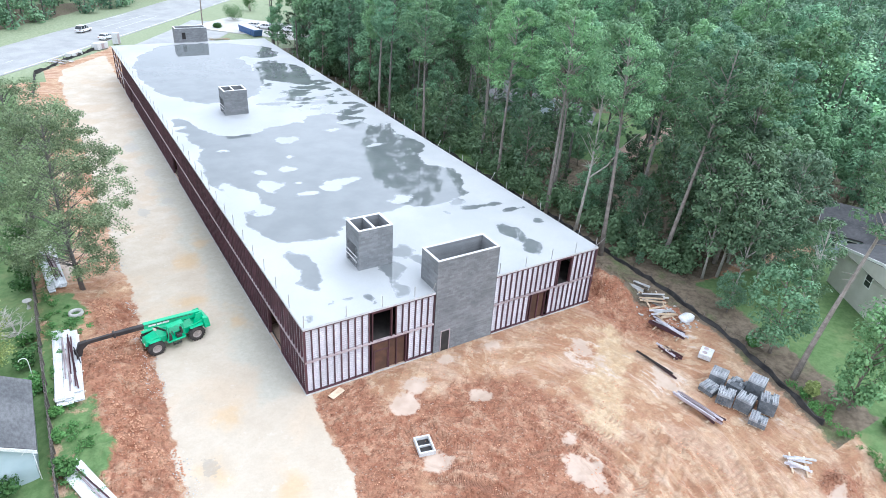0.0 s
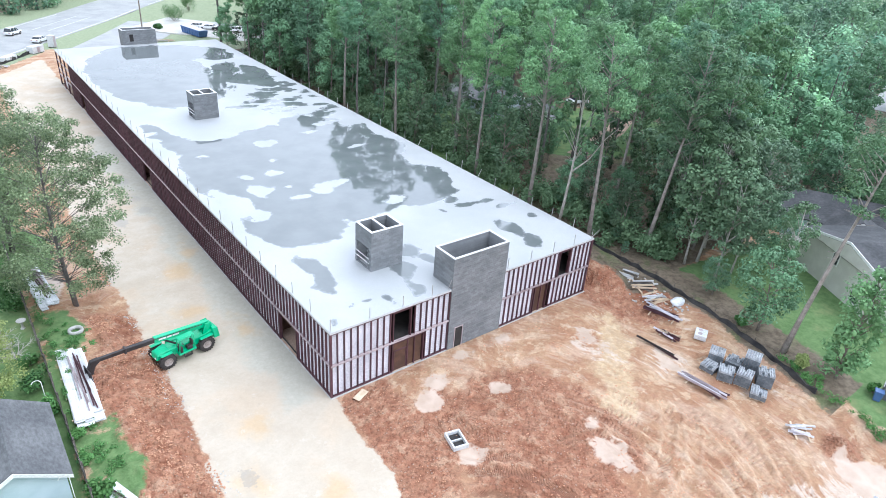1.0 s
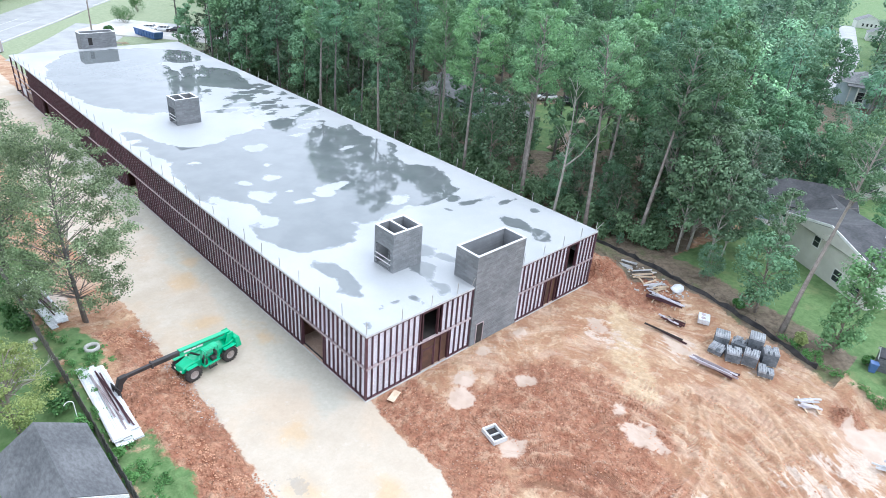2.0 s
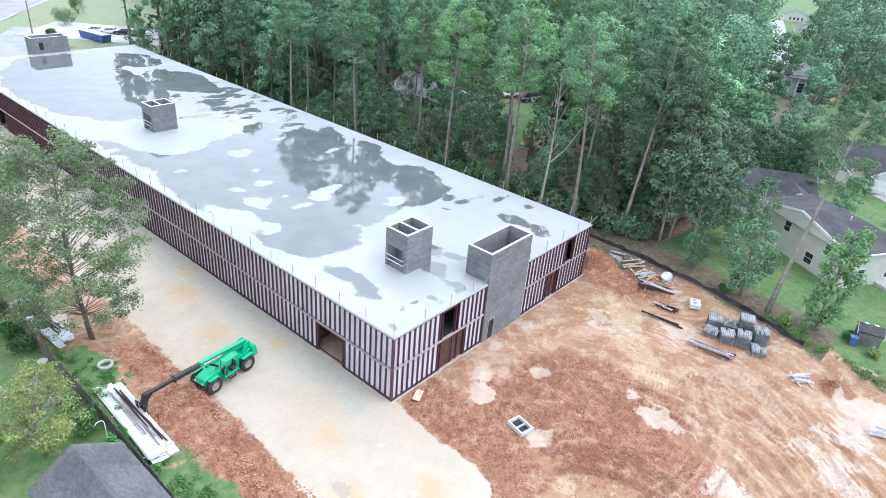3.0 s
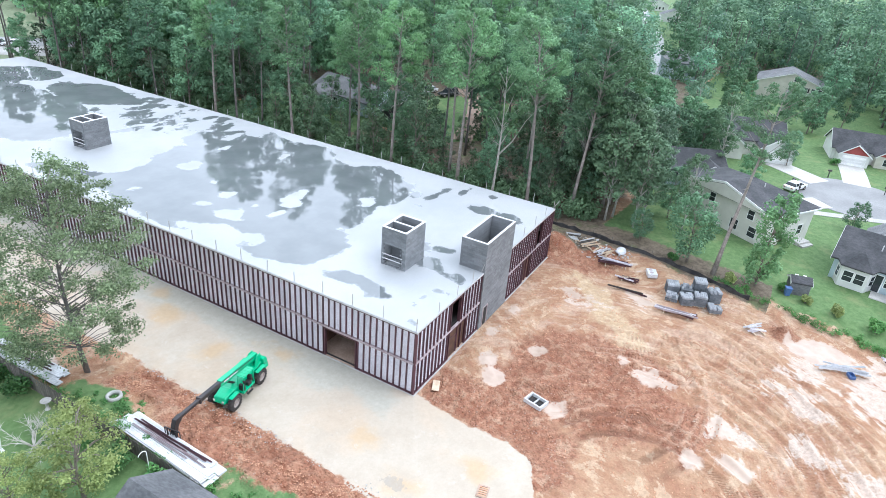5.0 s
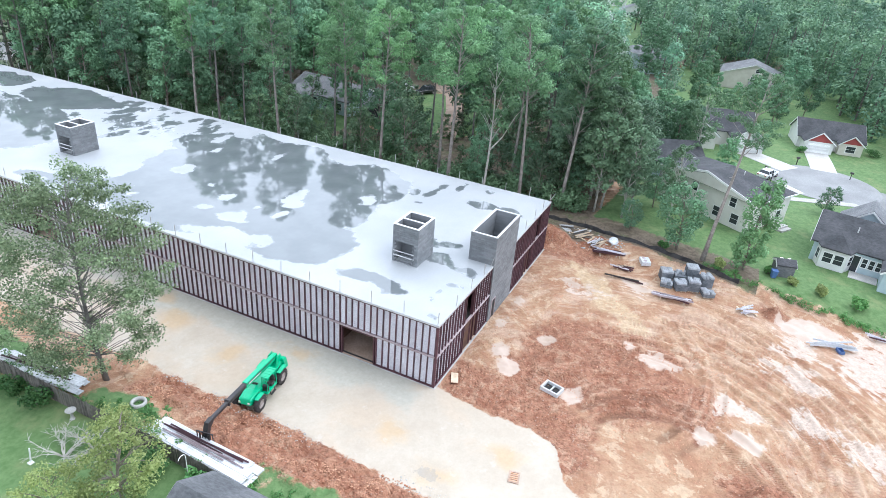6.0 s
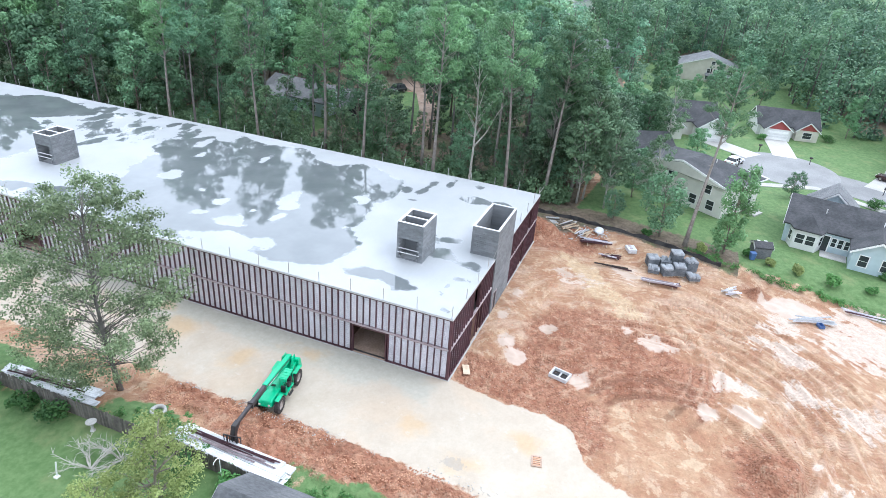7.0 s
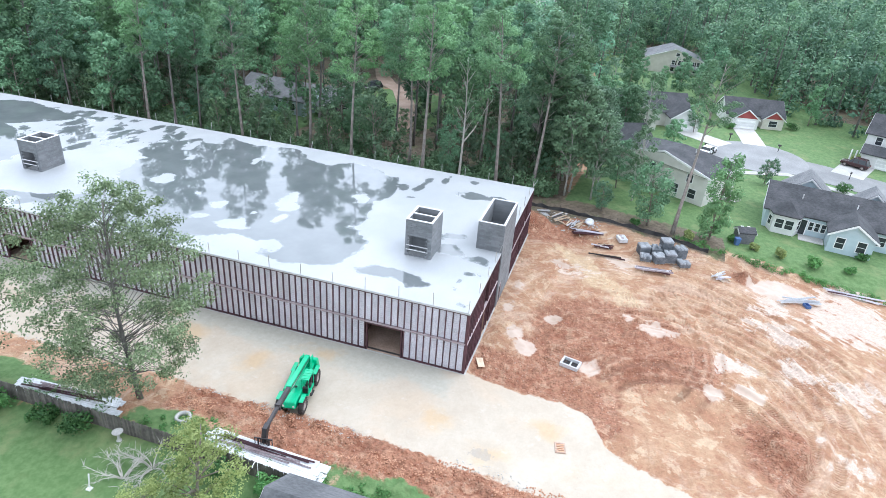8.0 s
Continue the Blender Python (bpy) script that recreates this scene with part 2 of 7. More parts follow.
    damp = k.math("MULTIPLY", k.step(n1, 0.45, 0.7), lane_m)
    damp = k.math("MAXIMUM", damp, k.math("MULTIPLY", wet, 0.9))
    shine = k.math("MAXIMUM", k.math("MAXIMUM", mud, k.math("MULTIPLY", pool, lane_m)), k.math("MULTIPLY", damp, 0.6))
    return k.done(col, k.step(shine, 0, 1, 0.9, 0.3))


def block_skin():
    k = Nodes("concrete_block")
    info = k.n.new("ShaderNodeObjectInfo")
    f = k.noise(22.0, 5)
    col = k.mix(k.step(k.noise(0.5, 4), 0.3, 0.7), rgb(0.175, 0.183, 0.192), rgb(0.225, 0.232, 0.24))
    col = k.mix(1.0, col, k.step(f, 0.2, 0.8, 0.85, 1.12), "MULTIPLY")
    band = k.noise(1.0, 3, 0.5, k.stretched(0.25, 0.25, 4.5))
    col = k.mix(1.0, col, k.step(band, 0.3, 0.7, 0.92, 1.08), "MULTIPLY")
    col = k.mix(1.0, col, k.step(k.g.outputs["Random Per Island"], 0, 1, 0.88, 1.1), "MULTIPLY")
    col = k.mix(1.0, col, k.step(info.outputs["Random"], 0, 1, 0.9, 1.1), "MULTIPLY")
    k.bump(f, 0.4)
    return k.done(col, 0.9)


def glassy(name, tint):
    k = Nodes(name)
    f = k.noise(3.0, 2)
    return k.done(k.mix(f, rgb(*tint), rgb(*[c * 1.6 for c in tint])), 0.06)


def shingle(name, a, b):
    k = Nodes(name)
    f = k.noise(1.0, 4, 0.6, k.stretched(3.0, 3.0, 9.0))
    col = k.mix(k.step(k.noise(0.5, 4), 0.3, 0.7), rgb(*a), rgb(*b))
    col = k.mix(1.0, col, k.step(f, 0.25, 0.75, 0.75, 1.25), "MULTIPLY")
    k.bump(f, 0.5, 0.03)
    return k.done(col, 0.9)


def lapped(name, a, b):
    """Lap siding: thin horizontal shadow steps."""
    k = Nodes(name)
    w = k.n.new("ShaderNodeTexWave")
    w.bands_direction, w.wave_profile = "Z", "SAW"
    w.inputs["Scale"].default_value = 1.6
    k.l.new(k.g.outputs["Position"], w.inputs["Vector"])
    col = k.mix(k.step(k.noise(0.8), 0.3, 0.7), rgb(*a), rgb(*b))
    k.bump(w.outputs["Fac"], 0.35, 0.02)
    return k.done(col, 0.6)


M_ROOF, M_GROUND, M_BLOCK = roof_concrete(), site_ground(), block_skin()
# the sides' shade and the tops' light, besides bloom, are in these colours
M_CUBE = plain("grey_hollow_block", (0.110, 0.122, 0.135), (0.185, 0.200, 0.216), 1.0, 16, 0.9, 0, 0.3, 0.15)
M_PALECUBE = plain("pale_hollow_block", (0.30, 0.315, 0.335), (0.42, 0.435, 0.455), 1.0, 16, 0.9, 0, 0.3, 0.15)
M_CONC = plain("cast_concrete", (0.42, 0.41, 0.39), (0.54, 0.53, 0.50), 0.8, 12, 0.8)
M_CAP = plain("white_mortar_cap", (0.56, 0.56, 0.56), (0.66, 0.66, 0.66), 1.0, 14, 0.8)
M_STEEL = plain("red_oxide_steel", (0.062, 0.026, 0.034), (0.105, 0.044, 0.054), 1.5, 20, 0.55, 0.0, 0.1, 0.2)
M_RAIL = plain("primed_grey_steel", (0.34, 0.27, 0.28), (0.46, 0.40, 0.41), 1.2, 20, 0.5, 0.0, 0.1)
M_SHEET = plain("white_ribbed_sheet", (0.63, 0.615, 0.655), (0.745, 0.73, 0.765), 0.5, 10, 0.45, 0.0, 0.04, 0.06)
M_BROWN = plain("brown_plywood", (0.060, 0.030, 0.020), (0.11, 0.055, 0.034), 1.1, 12, 0.7)
# near-black that stands in for the shade inside openings
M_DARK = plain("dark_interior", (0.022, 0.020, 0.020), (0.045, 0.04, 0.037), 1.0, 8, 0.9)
M_ROD = plain("galvanised_rod", (0.42, 0.41, 0.40), (0.55, 0.54, 0.52), 2, 20, 0.45, 0.6)
M_BARK = plain("grey_bark", (0.15, 0.12, 0.10), (0.27, 0.235, 0.20), 2.0, 10, 0.95, 0, 0.6)
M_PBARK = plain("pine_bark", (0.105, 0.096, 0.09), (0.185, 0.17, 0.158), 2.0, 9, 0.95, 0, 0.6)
# lighter copy of pine_bark: sun on the edge trunks put into the colour
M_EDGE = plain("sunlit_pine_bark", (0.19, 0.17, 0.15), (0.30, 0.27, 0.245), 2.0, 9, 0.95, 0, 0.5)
M_PALEBARK = plain("pale_bark", (0.36, 0.34, 0.30), (0.48, 0.46, 0.42), 2.0, 9, 0.9, 0, 0.4)
M_PINE = leafy("pine_needles", (0.086, 0.172, 0.094), (0.205, 0.345, 0.176))
M_PINE2 = leafy("dark_pine_needles", (0.084, 0.180, 0.114), (0.188, 0.336, 0.202))
M_LEAF = leafy("broad_leaves", (0.084, 0.170, 0.106), (0.196, 0.338, 0.200))
M_OAK = leafy("oak_leaves", (0.118, 0.170, 0.092), (0.335, 0.410, 0.235), 0.45, alike=True)
M_YELLOW = leafy("yellow_green_leaves", (0.240, 0.305, 0.105), (0.47, 0.53, 0.220), 0.5, alike=True)
M_BUSH = leafy("shrub_leaves", (0.055, 0.150, 0.050), (0.13, 0.26, 0.085))
# broad_leaves made darker: the shade below the pines is in the colour
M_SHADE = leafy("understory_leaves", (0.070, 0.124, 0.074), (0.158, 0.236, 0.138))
M_GREYLEAF = leafy("grey_green_leaves", (0.088, 0.158, 0.100), (0.200, 0.300, 0.185))
# distance haze is put into this paler, bluer leaf green
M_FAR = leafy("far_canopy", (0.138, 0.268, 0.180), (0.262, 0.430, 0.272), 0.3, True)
M_GREEN = plain("green_machine_paint", (0.010, 0.40, 0.185), (0.016, 0.47, 0.225), 1.0, 16, 0.35, 0, 0.03, 0)
M_BLACK = plain("black_steel", (0.022, 0.020, 0.022), (0.05, 0.042, 0.042), 1.2, 18, 0.5, 0, 0.06)
M_RUBBER = plain("tyre_rubber", (0.028, 0.026, 0.026), (0.06, 0.052, 0.048), 3, 18, 0.85, 0, 0.3)
M_RIM = plain("dusty_rim", (0.25, 0.215, 0.195), (0.35, 0.305, 0.28), 3, 18, 0.6)
M_WHITE = plain("white_panel", (0.54, 0.55, 0.57), (0.66, 0.67, 0.68), 0.8, 9, 0.45, 0, 0.05)
M_LUMBER = plain("pale_lumber", (0.52, 0.40, 0.28), (0.66, 0.54, 0.40), 1.4, 14, 0.8)
# weathered wood, with the shadow on the fence added to its colour
M_FENCE = plain("weathered_fence_wood", (0.085, 0.075, 0.066), (0.165, 0.148, 0.13), 1.2, 10, 0.9, 0, 0.4, 0.25)
M_FABRIC = plain("black_silt_fabric", (0.018, 0.018, 0.020), (0.05, 0.047, 0.045), 1.2, 10, 0.8, 0, 0.3)
M_ASPH = plain("worn_asphalt", (0.30, 0.305, 0.305), (0.375, 0.375, 0.37), 0.25, 6, 0.8, 0, 0.2)
M_STREET = plain("grey_street_asphalt", (0.20, 0.20, 0.20), (0.26, 0.26, 0.258), 0.25, 6, 0.8, 0, 0.2)
M_DRIVE = plain("pale_driveway", (0.42, 0.405, 0.38), (0.52, 0.505, 0.48), 0.4, 7, 0.85)
M_TRACK = plain("brown_gravel_track", (0.33, 0.23, 0.17), (0.45, 0.33, 0.26), 0.5, 6, 0.95)
M_SHING = shingle("charcoal_shingles", (0.040, 0.042, 0.046), (0.075, 0.075, 0.080))
M_SHING2 = shingle("grey_shingles", (0.13, 0.135, 0.14), (0.20, 0.20, 0.205))
M_SHINGN = shingle("worn_grey_shingles", (0.085, 0.088, 0.093), (0.135, 0.137, 0.142))
M_BEIGE = lapped("beige_siding", (0.52, 0.49, 0.42), (0.60, 0.57, 0.50))
M_CREAM = lapped("cream_siding", (0.62, 0.60, 0.55), (0.70, 0.68, 0.63))
M_BLUE = lapped("blue_grey_siding", (0.42, 0.52, 0.56), (0.50, 0.59, 0.63))
M_WSID = lapped("white_siding", (0.66, 0.66, 0.64), (0.74, 0.74, 0.72))
M_TRIM = plain("white_trim", (0.74, 0.74, 0.73), (0.82, 0.82, 0.81), 1, 12, 0.5, 0, 0.03)
M_REDG = lapped("red_gable_boards", (0.26, 0.045, 0.042), (0.33, 0.065, 0.06))
M_GLASS = glassy("window_glass", (0.03, 0.035, 0.04))
M_CARW = plain("white_car_paint", (0.72, 0.73, 0.74), (0.78, 0.79, 0.80), 1, 10, 0.22, 0, 0.0, 0)
M_CARD = plain("dark_red_car_paint", (0.035, 0.012, 0.014), (0.05, 0.018, 0.02), 1, 10, 0.22, 0, 0.0, 0)
M_CARK = plain("black_car_paint", (0.015, 0.016, 0.02), (0.025, 0.026, 0.03), 1, 10, 0.22, 0, 0.0, 0)
M_BLUEP = plain("blue_plastic", (0.05, 0.11, 0.27), (0.08, 0.15, 0.33), 1, 10, 0.4, 0, 0.05, 0)
M_LAMP = plain("lamp_lens", (0.55, 0.5, 0.45), (0.65, 0.6, 0.55), 2, 10, 0.2)
M_CLOD = plain("red_clods", (0.36, 0.165, 0.095), (0.56, 0.32, 0.20), 0.6, 8, 0.95, 0, 0.5)


# ---- mesh helpers ----
class MB:
    """Gathers vertices and faces of one part."""

    def __init__(self):
        self.v, self.f = [], []

    def add(self, vs, fs, m=None):
        o = len(self.v)
        self.v += [tuple(m @ Vector(p)) if m else tuple(p) for p in vs]
        self.f += [tuple(i + o for i in f) for f in fs]
        return self

    def box(self, x0, x1, y0, y1, z0, z1, m=None):
        vs = [(x, y, z) for z in (z0, z1) for x, y in ((x0, y0), (x1, y0), (x1, y1), (x0, y1))]
        return self.add(vs, [(3, 2, 1, 0), (4, 5, 6, 7), (0, 1, 5, 4), (1, 2, 6, 5), (2, 3, 7, 6), (3, 0, 4, 7)], m)

    def hexa(self, low, high, m=None):
        """Six-sided solid from two rings of four points."""
        return self.add(list(low) + list(high), [(3, 2, 1, 0), (4, 5, 6, 7), (0, 1, 5, 4), (1, 2, 6, 5), (2, 3, 7, 6), (3, 0, 4, 7)], m)

    def prism(self, poly, a, b, axis="x", m=None):
        """A polygon swept between a and b. axis x: points are (y, z); axis y: (x, z); axis z: (x, y)."""
        put = {"x": lambda p, s: (s, p[0], p[1]), "y": lambda p, s: (p[0], s, p[1]), "z": lambda p, s: (p[0], p[1], s)}[axis]
        n = len(poly)
        vs = [put(p, a) for p in poly] + [put(p, b) for p in poly]
        fs = [tuple(range(n))[::-1], tuple(range(n, 2 * n))] + [(i, (i + 1) % n, n + (i + 1) % n, n + i) for i in range(n)]
        return self.add(vs, fs, m)

    def tube(self, pts, rs, n=8, cap=True):
        pts = [Vector(p) for p in pts]
        if not isinstance(rs, (list, tuple)):
            rs = [rs] * len(pts)
        o = len(self.v)
        side = None
        for i, p in enumerate(pts):
            d = (pts[min(i + 1, len(pts) - 1)] - pts[max(i - 1, 0)]).normalized()
            a = side - d * side.dot(d) if side else (d.cross(Vector((0, 0, 1))) if abs(d.z) < 0.9 else d.cross(Vector((1, 0, 0))))
            side = a.normalized()
            b = d.cross(side)
            for j in range(n):
                q = 2 * math.pi * j / n
                self.v.append(tuple(p + (side * math.cos(q) + b * math.sin(q)) * rs[i]))
        for i in range(len(pts) - 1):
            for j in range(n):
                self.f.append((o + i * n + j, o + i * n + (j + 1) % n, o + (i + 1) * n + (j + 1) % n, o + (i + 1) * n + j))
        if cap:
            self.f.append(tuple(o + j for j in range(n))[::-1])
            self.f.append(tuple(o + (len(pts) - 1) * n + j for j in range(n)))
        return self

    def lathe(self, prof, n=20, m=None):
        """Rings (r, h) about local z."""
        vs = [(r * math.cos(2 * math.pi * j / n), r * math.sin(2 * math.pi * j / n), h) for r, h in prof for j in range(n)]
        fs = [(i * n + j, i * n + (j + 1) % n, (i + 1) * n + (j + 1) % n, (i + 1) * n + j) for i in range(len(prof) - 1) for j in range(n)]
        return self.add(vs, fs, m)

    def mesh(self, name, mat, bevel=0.0, smooth=False):
        me = bpy.data.meshes.new(name)
        me.from_pydata(self.v, [], self.f)
        bm = bmesh.new()
        bm.from_mesh(me)
        bmesh.ops.recalc_face_normals(bm, faces=bm.faces)
        if bevel:
            bmesh.ops.bevel(bm, geom=bm.edges, offset=bevel, segments=1, affect="EDGES", clamp_overlap=True)
        bm.to_mesh(me)
        bm.free()
        if smooth:
            me.polygons.foreach_set("use_smooth", [True] * len(me.polygons))
        me.materials.append(mat)
        return me


def part(name, mb, mat, parent, label="", bevel=0.0, smooth=False, m=None):
    """One mesh object under a thing or a part. mb: an MB, or a mesh that others share."""
    me = mb.mesh(name, mat, bevel, smooth) if isinstance(mb, MB) else mb
    ob = new(name, me)
    ob.parent = parent
    if m is not None:
        ob.matrix_basis = m
    return tagged(ob, label)


def thing(name, label, category, m=None, group="", kind=""):
    ob = new(name)
    if m is not None:
        ob.matrix_basis = m
    ob.empty_display_size = 0.3
    return tagged(ob, label, category, group, kind)


def fast_mesh(name, v, quads, mat):
    """A mesh from arrays: v (n, 3), quads (k, 4)."""
    me = bpy.data.meshes.new(name)
    v, quads = np.asarray(v, np.float32), np.asarray(quads, np.int32)
    me.vertices.add(len(v))
    me.vertices.foreach_set("co", v.ravel())
    me.loops.add(quads.size)
    me.loops.foreach_set("vertex_index", quads.ravel())
    me.polygons.add(len(quads))
    me.polygons.foreach_set("loop_start", np.arange(0, quads.size, 4, dtype=np.int32))
    me.update(calc_edges=True)
    me.validate()
    me.materials.append(mat)
    return me


def smooth01(a, b, x):
    t = np.clip((x - a) / (b - a), 0, 1)
    return t * t * (3 - 2 * t)


def wavy(x, y, s, seed=0.0, octaves=4):
    """Cheap value noise over arrays, about -1 to 1: a sum of turned sines."""
    r = np.random.RandomState(int(seed) + 7)
    out, amp, tot = 0.0, 1.0, 0.0
    for k in range(octaves):
        for j in range(3):
            a = r.uniform(0, 6.28)
            f = s * (1.9 ** k) * r.uniform(0.75, 1.3)
            out = out + amp / 3 * 1.5 * np.sin(f * (x * math.cos(a) + y * math.sin(a)) + r.uniform(0, 6.28) + 1.3 * np.sin(f * 0.6 * (y * math.cos(a) - x * math.sin(a)) + r.uniform(0, 6.28)))
        tot += amp
        amp *= 0.55
    return out / tot


def spots(x, y, rows):
    """How deep, in metres, a place lies inside the best of some ellipses (cx, cy, rx, ry)."""
    best = np.full(np.shape(x), -99.0)
    for cx, cy, rx, ry in rows:
        best = np.maximum(best, (1 - np.hypot((x - cx) / rx, (y - cy) / ry)) * min(rx, ry))
    return best


def lattice(x, y, cell, seed, octaves=4, gain=0.55):
    """Fractal value noise over arrays, 0 to 1 about 0.5."""
    out, amp, tot = 0.0, 1.0, 0.0
    for o in range(octaves):
        u, v = x / cell + 17.3 * o + seed * 3.1, y / cell - 9.7 * o + seed * 5.3
        i, j = np.floor(u), np.floor(v)
        a, b = u - i, v - j
        a, b = a * a * (3 - 2 * a), b * b * (3 - 2 * b)

        def h(p, q):
            s = np.sin(p * 127.1 + q * 311.7 + seed * 74.7) * 43758.5453
            return s - np.floor(s)

        out = out + amp * ((h(i, j) * (1 - a) + h(i + 1, j) * a) * (1 - b) + (h(i, j + 1) * (1 - a) + h(i + 1, j + 1) * a) * b)
        tot += amp
        amp *= gain
        cell = cell * 0.5
    return out / tot


# ---- the lie of the land ----
W, L, H = 29.65, 102.2, 6.3


def border(y):
    """The site's eastern edge."""
    return np.where(y > -8, 37.6, 37.6 + (y + 8) * 0.215)


def lane_west(y):
    return -9.5 - 0.07 * np.clip(6 - y, 0, 60) - 0.25 * smooth01(18, 32, y)


def lane_front(y):
    """Where the lane gives way to the clay, south of the building."""
    return np.interp(y, (-27, -20, -16.5, -14.9, -12.5, -10.9, -8.5, -5, 0), (-10.5, -7.5, -5.9, -5.5, -4.2, -1.0, 0.2, 0.0, 0.3))


def bank_west(y):
    """The far side of the spoil bank."""
    return np.interp(y, (-14, 2, 12, 20, 31, 45), (-15.7, -14.8, -14.0, -12.7, -12.1, -11.6))


def terrain(x, y):
    x, y = np.asarray(x, float), np.asarray(y, float)
    z = -0.12 * smooth01(-1.0, -6.0, x)
    top = 0.75 + 0.65 * smooth01(0, 14, y)
    z = z + (top + 0.15) * smooth01(-9.6, -15.5, x) * smooth01(118, 70, y)
    z = z - 0.25 * smooth01(-17.2, -19, x) * smooth01(118, 70, y)
    south = smooth01(-0.6, -7.0, y) * smooth01(-4.0, 1.5, x)
    z = z - 0.62 * south * smooth01(36.5, 31.0, x)
    z = z + 0.35 * smooth01(30.5, 37.0, x)
    return z


def wheel_tracks(x, y, wide=0.0):
    """Pairs of ruts that sweep round the heap, or the berms that lie this far beside them; 0 to 1."""
    out = np.zeros(np.shape(x))
    for cx, cy, r, a0, a1 in ((4, -17, 12.6, -30, 125), (4, -17, 16.0, 5, 110), (3, -15, 20.5, -30, 90), (8, -9, 21.5, -40, 60), (12, -6, 15.0, -30, 50), (2, -10, 26.5, -30, 70), (0, -19, 8.0, 20, 150), (9.5, -8.0, 3.4, -120, -20)):
        a = np.degrees(np.arctan2(x - cx, -(y - cy)))
        a = np.where(a < a0 - 8, a + 360, a)
        d = np.abs(np.abs(np.hypot(x - cx, y - cy) + 0.35 * wavy(x, y, 0.25, 12) - r) - 0.95)
        out = np.maximum(out, (smooth01(0.46, 0.2, d) if wide == 0 else smooth01(0.22, 0.05, np.abs(d - wide))) * smooth01(a0 - 6, a0 + 6, a) * smooth01(a1 + 6, a1 - 6, a))
    return out


def relief(x, y):
    """Loose earth: clods, ruts and heaps on the bare ground."""
    x, y = np.asarray(x, float), np.asarray(y, float)
    bare = smooth01(-16, -13, x) * smooth01(38, 35, x) * smooth01(118, 100, y)
    west_edge = lane_west(y) + 1.1 * (lattice(x, y, 2.6, 3, 3) - 0.5)
    lane = smooth01(west_edge - 0.1, west_edge + 0.5, x) * smooth01(0.2, -0.5, x - np.where(y < 0, lane_front(y), 0.3))
    house = smooth01(-0.4, 0.0, x) * smooth01(W + 0.4, W, x) * smooth01(-0.4, 0.0, y)
    loose = bare * (1 - lane) * (1 - house) * smooth01(0.9, 2.2, np.hypot(x - 5.75, y + 8.6))
    z = loose * (0.42 * (lattice(x, y, 3.4, 8, 3) - 0.5) + 0.26 * (lattice(x, y, 0.9, 9, 3) - 0.5))
    # the spoil bank: tipped heaps with scraped furrows across them
    bank = smooth01(west_edge, west_edge - 0.7, x) * smooth01(bank_west(y) - 0.4, bank_west(y) + 0.9, x) * smooth01(33, 17, y) * smooth01(-30, -12, y)
    heaps = np.abs(lattice(x, y, 2.3, 5, 4, 0.6) - 0.5) * 2
    furrow = np.sin((y * 0.92 + x * 0.38) * 3.3 + 3.0 * lattice(x, y, 2.2, 6, 2)) * lattice(x, y, 4.0, 7, 2)
    z = z + bank * (0.16 + 1.0 * heaps + 0.12 * furrow + 0.55 * (lattice(x, y, 0.75, 4, 3, 0.6) - 0.5))
    heap = np.maximum(spots(x, y, ((0.8, -26.3, 2.6, 2.2), (30.3, -26.0, 1.5, 1.2), (33.5, 2.0, 2.5, 4.5))), 0)
    z = z + np.minimum(heap, 1.0) * (1.1 + 0.9 * (lattice(x, y, 1.3, 15, 3) - 0.5))
    mound = np.maximum(spots(x, y, ((11.4, -12.2, 5.6, 6.6), (8.6, -7.6, 2.6, 2.2), (0.8, -25.4, 3.6, 2.8), (-1.9, -14.0, 2.4, 1.8))), 0)
    z = z + np.minimum(mound, 1.0) * loose * (0.20 + 0.55 * (lattice(x, y, 1.5, 19, 4, 0.62) - 0.5) + 0.25 * np.abs(lattice(x, y, 2.8, 20, 3) - 0.5))
    z = z + loose * (0.10 * wheel_tracks(x, y, 0.62) - 0.17 * wheel_tracks(x, y))
    return z


def land(x, y):
    return float(terrain(x, y))


def lines(*runs):
    out = [runs[0][0]]
    for a, b, d in runs:
        n = max(1, round((b - a) / d))
        out += [a + (b - a) * (i + 1) / n for i in range(n)]
    return np.array(out)


